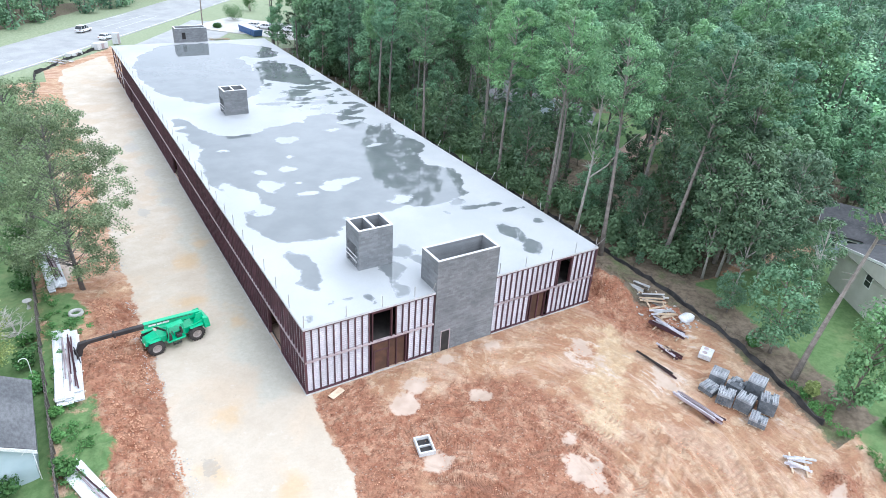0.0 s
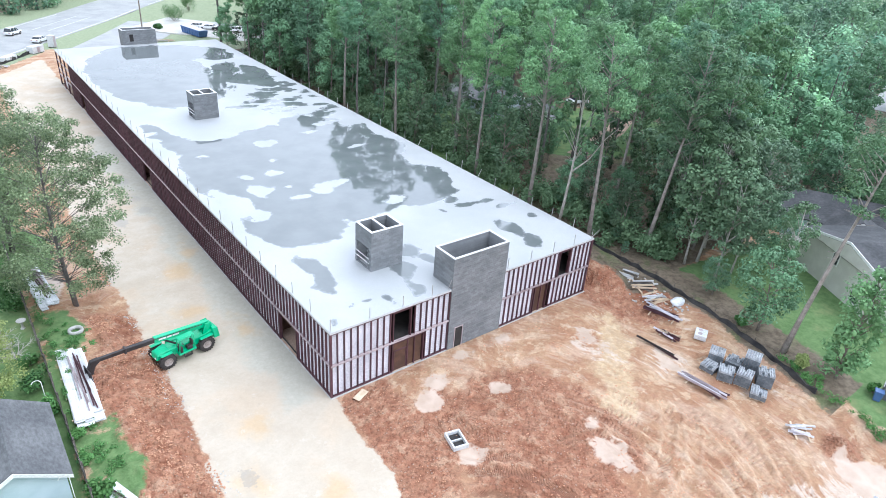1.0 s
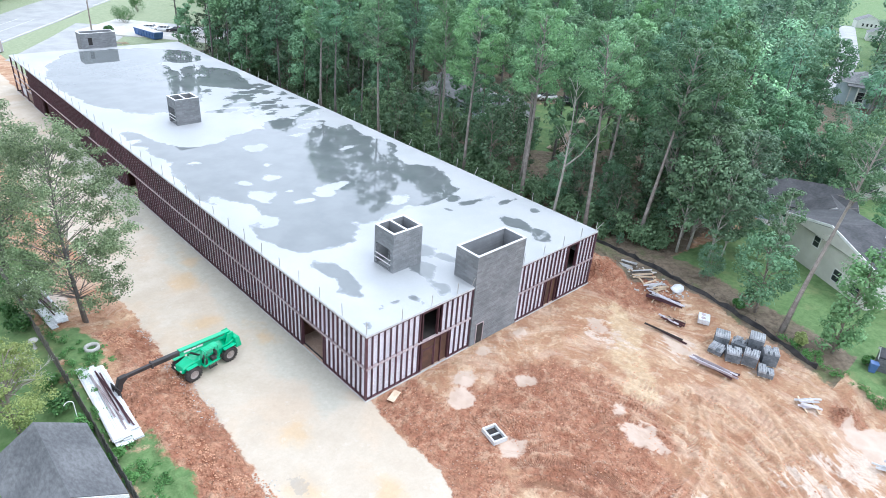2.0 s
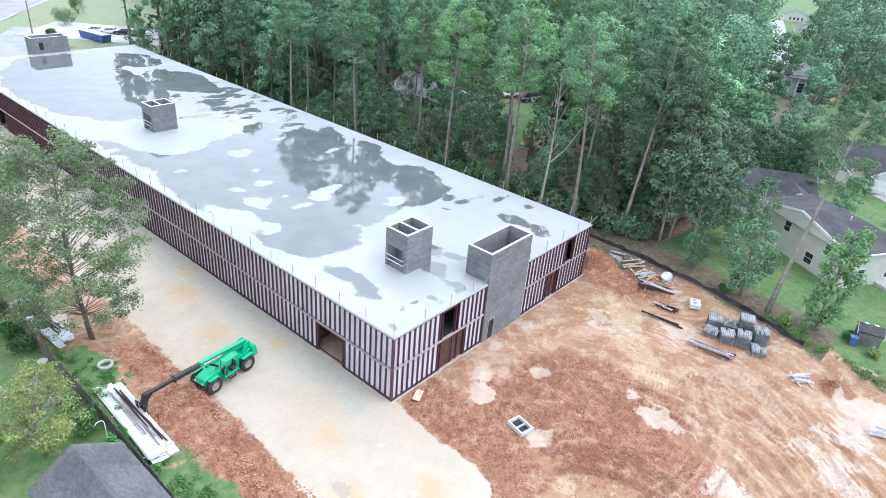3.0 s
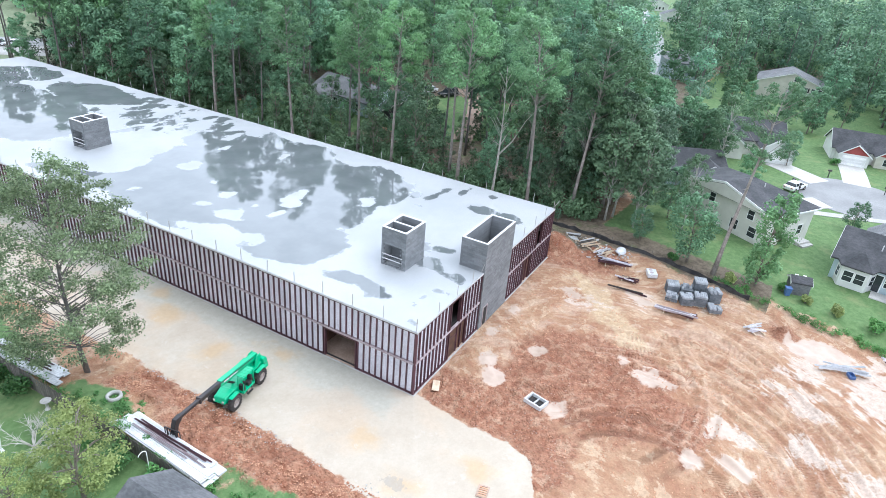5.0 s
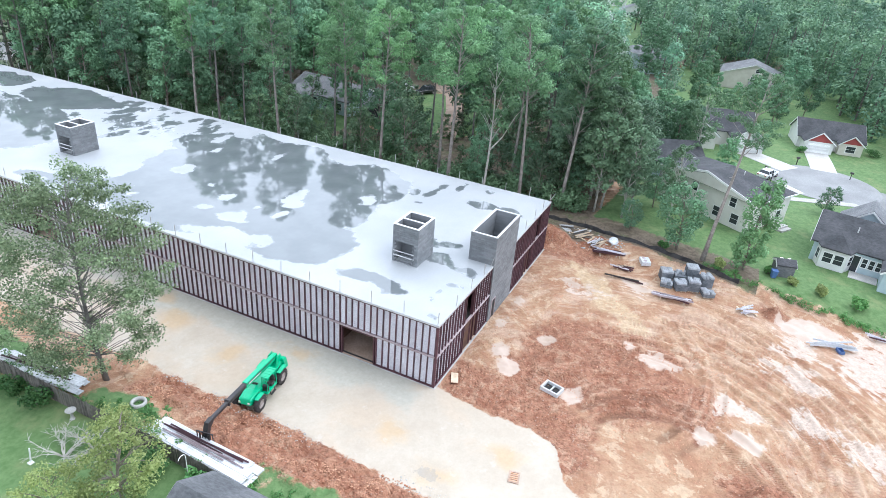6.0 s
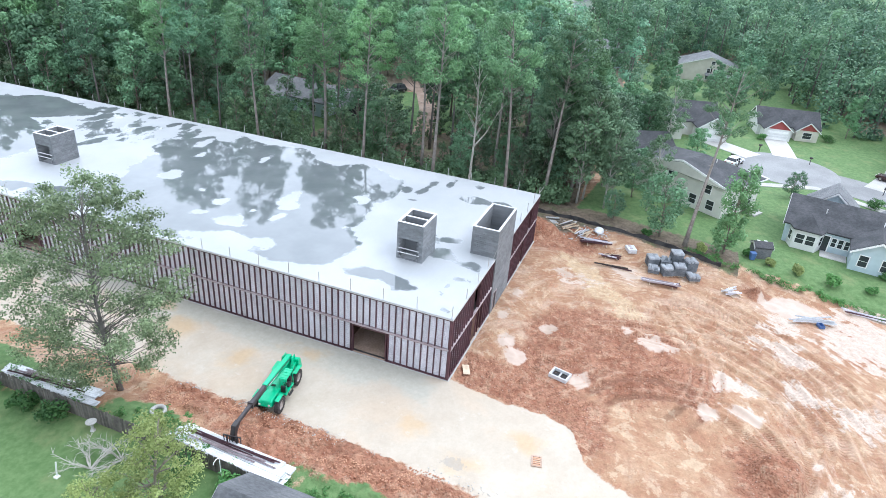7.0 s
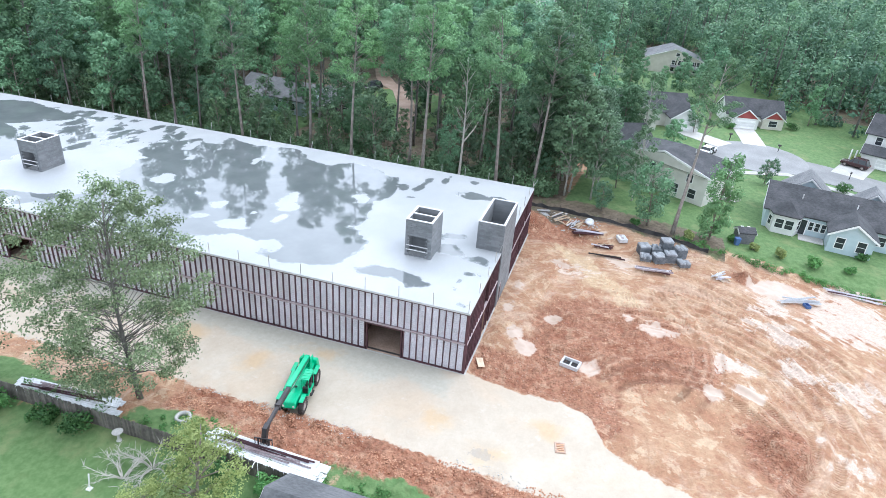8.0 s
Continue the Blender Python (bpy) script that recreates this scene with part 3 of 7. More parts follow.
def build_ground():
    xs = lines((-1600, -300, 260), (-300, -60, 30), (-60, -20, 2.0), (-20, -15.5, 0.5), (-15.5, -8.5, 0.13), (-8.5, -0.5, 0.3), (-0.5, 24.0, 0.15), (24.0, 38.5, 0.22), (38.5, 60, 1.0), (60, 130, 3.5), (130, 400, 27), (400, 1600, 240))
    ys = lines((-1500, -300, 240), (-300, -60, 30), (-60, -45, 1.5), (-45, -34, 0.4), (-34, 24, 0.15), (24, 36, 0.3), (36, 130, 1.0), (130, 230, 5), (230, 500, 27), (500, 1700, 240))
    X, Y = np.meshgrid(xs, ys)
    Z = terrain(X, Y) + relief(X, Y)
    n, k = len(ys), len(xs)
    i = np.arange(n * k).reshape(n, k)
    quads = np.stack((i[:-1, :-1], i[:-1, 1:], i[1:, 1:], i[1:, :-1]), -1).reshape(-1, 4)
    me = fast_mesh("ground", np.stack((X, Y, Z), -1).reshape(-1, 3), quads, M_GROUND)
    me.polygons.foreach_set("use_smooth", [True] * len(me.polygons))
    wob = wavy(X, Y, 0.5, 11)

    def store(name, d, soft=1.0):
        a = me.attributes.new(name, "FLOAT", "POINT")
        a.data.foreach_set("value", np.clip(0.5 + d / (2 * soft), 0, 1).astype(np.float32).ravel())

    yend = np.where(X > -9, 108 + 1.2 * (X + 13), 108)
    west_edge = lane_west(Y) + 1.1 * (lattice(X, Y, 2.6, 3, 3) - 0.5)
    edge = np.where(Y > 0, np.minimum(np.minimum(X - west_edge, 0.3 - X), yend - Y), np.minimum(X - west_edge, lane_front(Y) - X))
    store("lane", edge + 0.15 * wob, 1.0)
    store("grey", np.where(X < 0.5, np.minimum(np.minimum(X + 3.2, 70 - Y), Y - 1.0), -5.0) + 0.8 * wob, 2.0)
    store("ochre", spots(X, Y, ((-3.4, 25.2, 1.7, 2.3), (-5.2, 17.4, 1.6, 1.7), (-5.7, 0.2, 1.2, 1.6), (-8.1, -4.0, 1.3, 1.7), (-2.0, 12.5, 0.9, 2.6), (-1.4, 29, 0.8, 3.5), (-4, -8, 1.5, 1.5))) + 0.2, 1.6)
    store("pool", spots(X, Y, ((-2.4, 41, 0.9, 1.1), (-5.6, 39, 0.8, 1.2), (-2.6, 51, 1.0, 1.5), (-2.5, 44.6, 0.7, 1.0), (-8.3, -3.8, 0.5, 1.0), (-3.5, 62, 1.1, 2.0), (-13.3, 23.6, 0.6, 0.5))), 1.0)
    right = X - border(Y) - 0.4
    east_lawn = np.minimum(right, np.maximum(-1.5 - Y - 0.12 * (X - 38), np.minimum(X - 75, 2 - Y)))
    glade = spots(X, Y, ((72, 36, 17, 13), (54, 58, 14, 14), (41, 40, 5, 18)))
    west = np.minimum(-17.0 - X, 100 - Y)
    verge_w = spots(X, Y, ((-15.2, 17.4, 1.5, 3.4), (-15.1, 1.0, 1.2, 4.5), (-15.6, 33, 2.4, 6), (-16.6, 8, 0.7, 14), (-17, 60, 3, 24)))
    u = -0.77 * (X + 19.3) + 0.63 * (Y - 110.8)
    verge_n = np.minimum(u + 13 + 0 * X, 400 - Y)
    verge_n = np.where(Y > 103, np.where((X < -12) | (u > -4), verge_n, -2), -9)
    far_grass = np.where((X > 4) & (X < 75) & (Y > 106) & (u < 2), 3.0, -9)
    store("grass", np.maximum.reduce([east_lawn - 0.9, glade, west, verge_w, verge_n, far_grass, np.where(np.hypot(X + 30, Y + 15) > 215, 3.0, -9.0)]) + 0.5 * wob, 1.2)
    store("dry", Y - 104, 8.0)
    wood = np.minimum(X - 34.0, Y + 3.2 - 0.05 * (X - 38))
    wood = np.minimum(wood, -glade)
    wood = np.where(Y > 118, np.minimum(wood, X - 56 - (Y - 118) * 0.35), wood)
    strip = np.where((Y > -24) & (Y < 2), np.minimum(right + 1.2, 4.2 - right), -9.0)
    far_w = np.maximum(u - 30, np.where(X > 112, np.maximum(X - 158, np.where((Y > 2) | (Y < -48), X - 114, -9)), -9))
    store("litter", np.where(np.hypot(X + 30, Y + 15) > 215, -3.0, np.maximum.reduce([wood, np.minimum(strip, 3), far_w])) + 0.5 * wob, 1.2)
    bank = np.minimum(np.minimum(lane_west(Y) + 0.4 - X, X - bank_west(Y) + 0.2), np.minimum(20 - Y, Y + 40))
    reds = np.maximum(spots(X, Y, ((11.4, -12.0, 7.2, 8.4), (7, -7.5, 4.5, 4), (2.2, -6, 2.6, 6.0), (0.8, -25.6, 4, 3), (33, -1, 4.5, 6.5), (30.3, -26.0, 1.7, 1.4), (-1.2, -12.4, 3.2, 2.4), (10.5, -19, 4, 3))), bank)
    store("red", reds + 0.8 * wob, 2.4)
    run = np.clip(((X - 31.6) * -12.7 + (Y + 2.6) * -10.7) / 276.0, 0, 1)
    store("sand", 1.5 - np.hypot(X - 31.6 + 12.7 * run, Y + 2.6 + 10.7 * run) + 0.4 * wob, 2.0)
    pales = spots(X, Y, ((11.9, -23.2, 2.8, 2.6), (8.0, -23.6, 1.6, 2.6), (19.5, -28, 3.2, 4.0), (13.2, -29.8, 3.4, 3.0), (11, -33, 3.2, 3.4), (23.8, -6.3, 2.0, 3.2), (27.4, -11, 1.8, 3.0), (4.6, -29.7, 0.8, 1.5), (1, -31.4, 3, 2), (31, -18.5, 2.0, 2.5), (24.5, -28.5, 4, 3.2), (29.2, -23.6, 1.4, 1.4), (20.3, -26.2, 2.0, 2.6), (25, -36, 8, 6), (34.5, -9, 1.6, 4)))
    store("pale", pales + 0.6 * wob, 3.6)
    tr = me.attributes.new("track", "FLOAT", "POINT")
    tr.data.foreach_set("value", wheel_tracks(X, Y).astype(np.float32).ravel())
    cr = me.attributes.new("crest", "FLOAT", "POINT")
    cr.data.foreach_set("value", wheel_tracks(X, Y, 0.62).astype(np.float32).ravel())
    muds = spots(X, Y, ((28.9, -29.6, 2.2, 3.4), (8.2, -2.7, 1.1, 1.0), (6.6, -4.2, 1.2, 1.2), (12.5, -5.9, 0.9, 0.9), (16.6, -1.5, 1.4, 0.7), (12.0, -1.3, 1.0, 0.6), (5.9, -10.4, 1.1, 1.1), (14.7, -16.4, 1.4, 2.1), (15.9, -13.3, 1.0, 0.6), (6.8, -21.2, 1.1, 1.1), (7.8, -24.3, 0.9, 1.9), (24.5, -5.8, 0.9, 1.8), (27.8, -11.4, 0.8, 1.7), (31.4, -37.5, 1.2, 3.0), (11.6, -22.6, 1.3, 1.2), (-14.6, 26, 0.9, 2.6)))
    store("mud", muds + 0.35 * wavy(X, Y, 1.4, 21), 1.1)
    ob = new("ground", me)
    tagged(ob, "red clay building site with pale gravel lane, puddles and lawns", "ground", kind="structure")
    return ob


build_ground()


# ---- the long building under construction ----
BAY = 0.61
building = thing("commercial_building", "long building shell with white ribbed panels and wet concrete roof", "building")


def build_roof():
    xs, ys = lines((-0.03, W + 0.03, 0.2)), lines((-0.03, 60, 0.2), (60, L, 0.4))
    X, Y = np.meshgrid(xs, ys)
    pools = ((13.0, 31, 12.6, 15.5), (6.2, 18.3, 5.0, 6.3), (20, 21, 7.4, 5.6), (22.3, 39, 5.2, 8.3), (25.2, 33, 2.9, 5.0), (5.6, 45, 4.3, 6.2), (10.4, 78, 9.6, 20.5), (15.5, 93, 11, 7.5), (23.5, 73.5, 4.8, 8.5), (24, 90, 4, 5),
             (24.5, 63.0, 2.6, 0.9), (27.0, 51.4, 1.0, 0.9), (19.5, 58, 2.6, 1.0), (23.5, 56.6, 3.0, 0.8), (16, 55.5, 2.2, 1.0), (3.3, 8.8, 0.9, 2.2), (2.9, 6.2, 0.8, 1.7), (2.3, 49.6, 1.7, 4.4), (20.4, 46.4, 3.0, 2.6))
    puds = ((9.7, 4.4, 1.0, 1.5), (8.9, 2.0, 0.75, 1.8), (5.7, 1.5, 0.75, 0.8), (4.0, 1.9, 0.7, 0.3), (11.9, 7.0, 1.25, 1.5), (13.2, 5.4, 0.7, 0.9), (23.6, 5.3, 1.0, 2.4), (24.0, 2.4, 0.9, 1.6), (24.5, 12.8, 2.6, 0.55), (22.8, 14.8, 1.1, 0.8), (27, 10.4, 1.3, 0.55), (20.6, 12.6, 0.5, 0.9), (27.6, 6.5, 0.6, 0.4), (1.0, 0.7, 0.6, 0.5), (25.6, 47.8, 1.6, 0.6), (21.4, 51.2, 1.0, 0.5), (26.6, 57.3, 1.0, 0.4), (13.6, 2.9, 0.5, 0.3), (25.6, 69.7, 1.6, 1.0), (26.5, 61.5, 1.3, 0.7), (22.8, 61.9, 1.5, 0.6), (27.6, 51.6, 0.9, 0.6), (24.0, 54.4, 1.4, 0.5), (18.0, 53.0, 1.3, 0.5))
    isles = ((8.6, 49.0, 4.9, 5.4), (13.4, 50.4, 4.6, 5.2), (1.4, 48.9, 1.0, 0.8), (4.2, 38.4, 0.4, 0.5), (8.8, 25.4, 0.5, 0.4), (13.1, 39.1, 1.2, 1.1), (9.4, 30.7, 0.9, 0.7), (6.7, 31.0, 0.65, 0.75), (12.1, 23.5, 1.5, 1.3), (14.2, 23.9, 1.9, 0.75), (6.2, 26.2, 1.1, 1.7), (9.0, 22.5, 1.1, 0.4), (2.2, 24.4, 1.5, 4.0), (3.3, 20.5, 1.1, 1.3), (17.2, 17.7, 1.6, 0.6), (23.4, 44.0, 1.8, 0.8), (19.6, 41.5, 1.0, 0.5), (22.7, 33.5, 1.1, 0.5), (11.2, 34.0, 0.5, 0.4), (26.4, 42.5, 1.5, 2.0))
    A = X + 0.75 * wavy(X, Y, 0.42, 31) + 0.38 * wavy(X, Y, 1.3, 32)
    B = Y + 1.1 * wavy(X, Y, 0.36, 33) + 0.45 * wavy(X, Y, 1.2, 34)
    d = np.maximum(spots(A, B, pools) + 0.55 * wavy(X, Y, 0.62, 21), spots(A, B, puds) + 0.28 * wavy(X, Y, 1.5, 22))
    east_band = smooth01(14, 19, X) * smooth01(43, 48, Y) * smooth01(74, 66, Y)
    d = np.maximum(d, np.where(east_band > 0.02, (0.9 * wavy(X * 0.8, Y * 1.6, 0.75, 41) - 0.22) - 1.2 * (1 - east_band), -9))
    d = np.minimum(d, -spots(A, B, isles) + 0.25 * wavy(X, Y, 1.4, 23))
    d = np.minimum(d, np.minimum(np.minimum(X, W - X), Y) - 0.7 + 0.5 * wavy(X, Y, 0.9, 24))
    n, k = X.shape
    i = np.arange(n * k).reshape(n, k)
    quads = np.stack((i[:-1, :-1], i[:-1, 1:], i[1:, 1:], i[1:, :-1]), -1).reshape(-1, 4)
    me = fast_mesh("roof_slab", np.stack((X, Y, np.full_like(X, H)), -1).reshape(-1, 3), quads, M_ROOF)
    a = me.attributes.new("wet", "FLOAT", "POINT")
    a.data.foreach_set("value", np.clip(0.5 + d / 5.0, 0, 1).astype(np.float32).ravel())
    part("roof_slab", me, None, building, "bright concrete deck with broad shallow rain puddles")
    part("slab_edge", MB().box(-0.03, W + 0.03, -0.03, L, H - 0.19, H - 0.012), M_CAP, building)
    # the unlit storey's shade is put into this slab's colour
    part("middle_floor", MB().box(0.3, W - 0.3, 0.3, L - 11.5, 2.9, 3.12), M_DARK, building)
    part("ground_floor", MB().box(0.02, W - 0.02, 0.02, L - 0.02, -0.25, 0.03), M_TRACK, building, "dusty brown floor slab")


build_roof()


def stud_mesh(z0, z1):
    """A C-shaped stud; outer flange at y = 0, depth 0.18."""
    b = MB().box(-0.038, 0.038, 0.0, 0.012, z0, z1).box(-0.038, -0.028, 0.012, 0.168, z0, z1).box(-0.038, 0.038, 0.168, 0.18, z0, z1)
    return b.mesh("stud", M_STEEL)


def sheet_mesh(z0, z1, width):
    """White sheet with ribs running level."""
    prof, z = [], z0
    while z < z1 - 0.1:
        prof += [(0.20, z), (0.20, z + 0.10), (0.145, z + 0.115), (0.145, z + 0.185)]
        z += 0.2
    prof.append((0.20, z1))
    n = len(prof)
    vs = [(x, y, zz) for x in (0.0, width) for y, zz in prof]
    b = MB().add(vs, [(i, n + i, n + i + 1, i + 1) for i in range(n - 1)])
    return b


STUDS = {0: stud_mesh(0.1, 3.02), 1: stud_mesh(3.18, 6.02)}
SHEETS = {0: sheet_mesh(0.05, 3.05, BAY - 0.01), 1: sheet_mesh(3.1, 6.1, BAY - 0.01)}
SHEET_ME = {k: b.mesh("ribbed_panel", M_SHEET) for k, b in SHEETS.items()}


def clear(u0, u1, level, openings):
    return all(not (lv == level and u0 < b - 0.05 and u1 > a + 0.05) for a, b, lv, _, _ in openings)


def stud_wall(name, m, length, openings, runs, singles):
    """A wall in its own frame: u along x, outer face y = 0, inside towards +y. openings: u0, u1, storey, z0, z1.
    Studs and panels up to u = singles are pieces of their own, those past it are joined."""
    wall = part(name, MB().box(0, length, 0.215, 0.25, 0.03, 0.2), M_DARK, building, m=m)
    wall.name = name
    rest_s, rest_p = MB(), MB()
    for a, b in runs:
        n = round((b - a) / BAY)
        step = (b - a) / n
        for lv in (0, 1):
            for i in range(n + 1):
                u = a + i * step
                if clear(u - 0.03, u + 0.03, lv, openings):
                    if u < singles:
                        part("stud", STUDS[lv], None, wall, m=pose(u, 0, 0))
                    else:
                        z0, z1 = ((0.1, 3.02), (3.18, 6.02))[lv]
                        rest_s.box(u - 0.038, u + 0.038, 0, 0.012, z0, z1).box(u - 0.038, u - 0.028, 0.012, 0.18, z0, z1)
                if i < n and clear(u, u + step, lv, openings):
                    if u < singles:
                        part("ribbed_panel", SHEET_ME[lv], None, wall, m=pose(u + 0.005, 0, 0))
                    else:
                        rest_p.add(SHEETS[lv].v, SHEETS[lv].f, pose(u + 0.005, 0, 0))
        for nm, z0, z1, y0, mat in (("base_rail", 0.03, 0.11, -0.01, M_STEEL), ("middle_rail", 3.02, 3.18, -0.03, M_RAIL), ("top_rail", 6.02, 6.105, -0.012, M_STEEL)):
            segs = [(a, b)]
            for o0, o1, lv, oz0, oz1 in openings:
                if nm == "base_rail" and lv == 0:
                    segs = [q for s in segs for q in (((s[0], o0), (o1, s[1])) if s[0] < o0 and o1 < s[1] else (s,))]
            for s in segs:
                part(nm, MB().box(s[0] - 0.02, s[1] + 0.02, y0, 0.165, z0, z1), mat, wall)
    if rest_s.v:
        tagged(part("far_studs", rest_s, M_STEEL, wall), kind="stuff")
    if rest_p.v:
        tagged(part("far_ribbed_sheeting", rest_p, M_SHEET, wall), kind="stuff")
    for o0, o1, lv, z0, z1 in openings:
        f = MB().box(o0 - 0.06, o0 + 0.04, -0.015, 0.26, z0, z1).box(o1 - 0.04, o1 + 0.06, -0.015, 0.26, z0, z1).box(o0 + 0.04, o1 - 0.04, -0.015, 0.26, z1 - 0.1, z1)
        part("opening_frame", f, M_STEEL, wall)
    return wall


FRONT = ((5.7, 7.4, 1, 3.2, 6.0), (5.7, 8.8, 0, 0.03, 2.98), (25.0, 26.5, 1, 3.2, 6.0), (22.1, 23.75, 0, 0.03, 2.98))
front = stud_wall("front_wall", pose(0, 0, 0), W, FRONT, ((0.04, 11.42), (17.66, W - 0.04)), 99)
# the west wall is laid out from the front corner backwards, so that its nearest bays come first
WESTO = ((5.9, 9.15, 0, 0.03, 2.98), (46.2, 49.6, 0, 0.03, 2.98), (82.0, 85.2, 0, 0.03, 2.98))
mirror = Matrix(((0, 1, 0, 0), (1, 0, 0, 0), (0, 0, 1, 0), (0, 0, 0, 1)))
west = stud_wall("west_wall", mirror, L, WESTO, ((0.2, L - 11.0),), 60)
east = stud_wall("east_wall", Matrix(((0, -1, 0, W), (1, 0, 0, 0), (0, 0, 1, 0), (0, 0, 0, 1))), L, (), ((0.2, L - 0.2),), 0)
stud_wall("north_wall", Matrix(((1, 0, 0, 0), (0, -1, 0, L), (0, 0, 1, 0), (0, 0, 0, 1))), W, (), ((6.0, W - 0.04),), 0)
part("footing", MB().box(-0.10, 11.4, -0.14, 0.3, -1.4, 0.028).box(17.7, W + 0.1, -0.14, 0.3, -1.4, 0.028).box(-0.10, 0.3, 0.3, L, -1.0, 0.028).box(W - 0.3, W + 0.1, 0.3, L, -1.0, 0.028), M_CONC, building, "rough concrete footing")
for x, y in ((0.06, 0.06), (W - 0.06, 0.06)):
    part("corner_post", MB().box(x - 0.08, x + 0.08, y - 0.08, y + 0.08, 0.03, 6.1), M_STEEL, building)

# plywood infill of the ground-floor doorways and the open corner frame at the far end
d = part("plywood_door", MB().box(5.78, 7.2, 0.10, 0.14, 0.05, 2.85), M_BROWN, building, bevel=0.01)
part("batten", MB().box(5.84, 7.15, 0.07, 0.1, 2.0, 2.14).box(5.84, 5.94, 0.07, 0.1, 0.1, 2.0).box(7.05, 7.15, 0.07, 0.1, 0.1, 2.0), M_STEEL, d)
part("plywood_door", MB().box(7.24, 8.7, 0.16, 0.20, 0.05, 2.85), M_BROWN, building, bevel=0.01)
part("door_stud", MB().box(7.17, 7.25, 0.02, 0.2, 0.05, 2.9), M_STEEL, building)
part("door_stud", MB().box(7.88, 7.96, 0.02, 0.16, 0.05, 2.9), M_STEEL, building)
part("plywood_door", MB().box(22.2, 23.66, 0.15, 0.19, 0.05, 2.85), M_BROWN, building, bevel=0.01)
part("door_stud", MB().box(22.9, 22.98, 0.02, 0.15, 0.05, 2.9), M_STEEL, building)
for y in (L - 10.8, L - 7.2, L - 3.7, L - 0.15):
    part("frame_post", MB().box(0.0, 0.2, y - 0.09, y + 0.09, 0.03, 6.1), M_STEEL, building)
for z in (2.0, 3.1, 4.6):
    part("frame_beam", MB().box(0.03, 0.16, L - 10.7, L - 0.1, z - 0.09, z + 0.09), M_RAIL, building)
for x in (2.0, 4.0, 5.9):
    part("frame_post", MB().box(x - 0.09, x + 0.09, L - 0.2, L, 0.03, 6.1), M_STEEL, building)
part('loose_panel', MB().box(0.5, 0.56, L - 4.8, L - 2.0, 0.05, 1.9), M_SHEET, building)
# rooms behind the openings: added partitions, the rooms' shade put into the near-black colour
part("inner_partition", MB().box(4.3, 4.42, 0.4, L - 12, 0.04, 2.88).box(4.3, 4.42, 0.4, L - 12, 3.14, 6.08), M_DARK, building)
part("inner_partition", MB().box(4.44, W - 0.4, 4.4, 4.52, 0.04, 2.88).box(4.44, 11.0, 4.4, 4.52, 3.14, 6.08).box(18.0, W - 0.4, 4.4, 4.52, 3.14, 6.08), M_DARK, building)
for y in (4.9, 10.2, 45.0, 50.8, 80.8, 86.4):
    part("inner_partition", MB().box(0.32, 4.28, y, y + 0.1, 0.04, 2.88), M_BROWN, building)


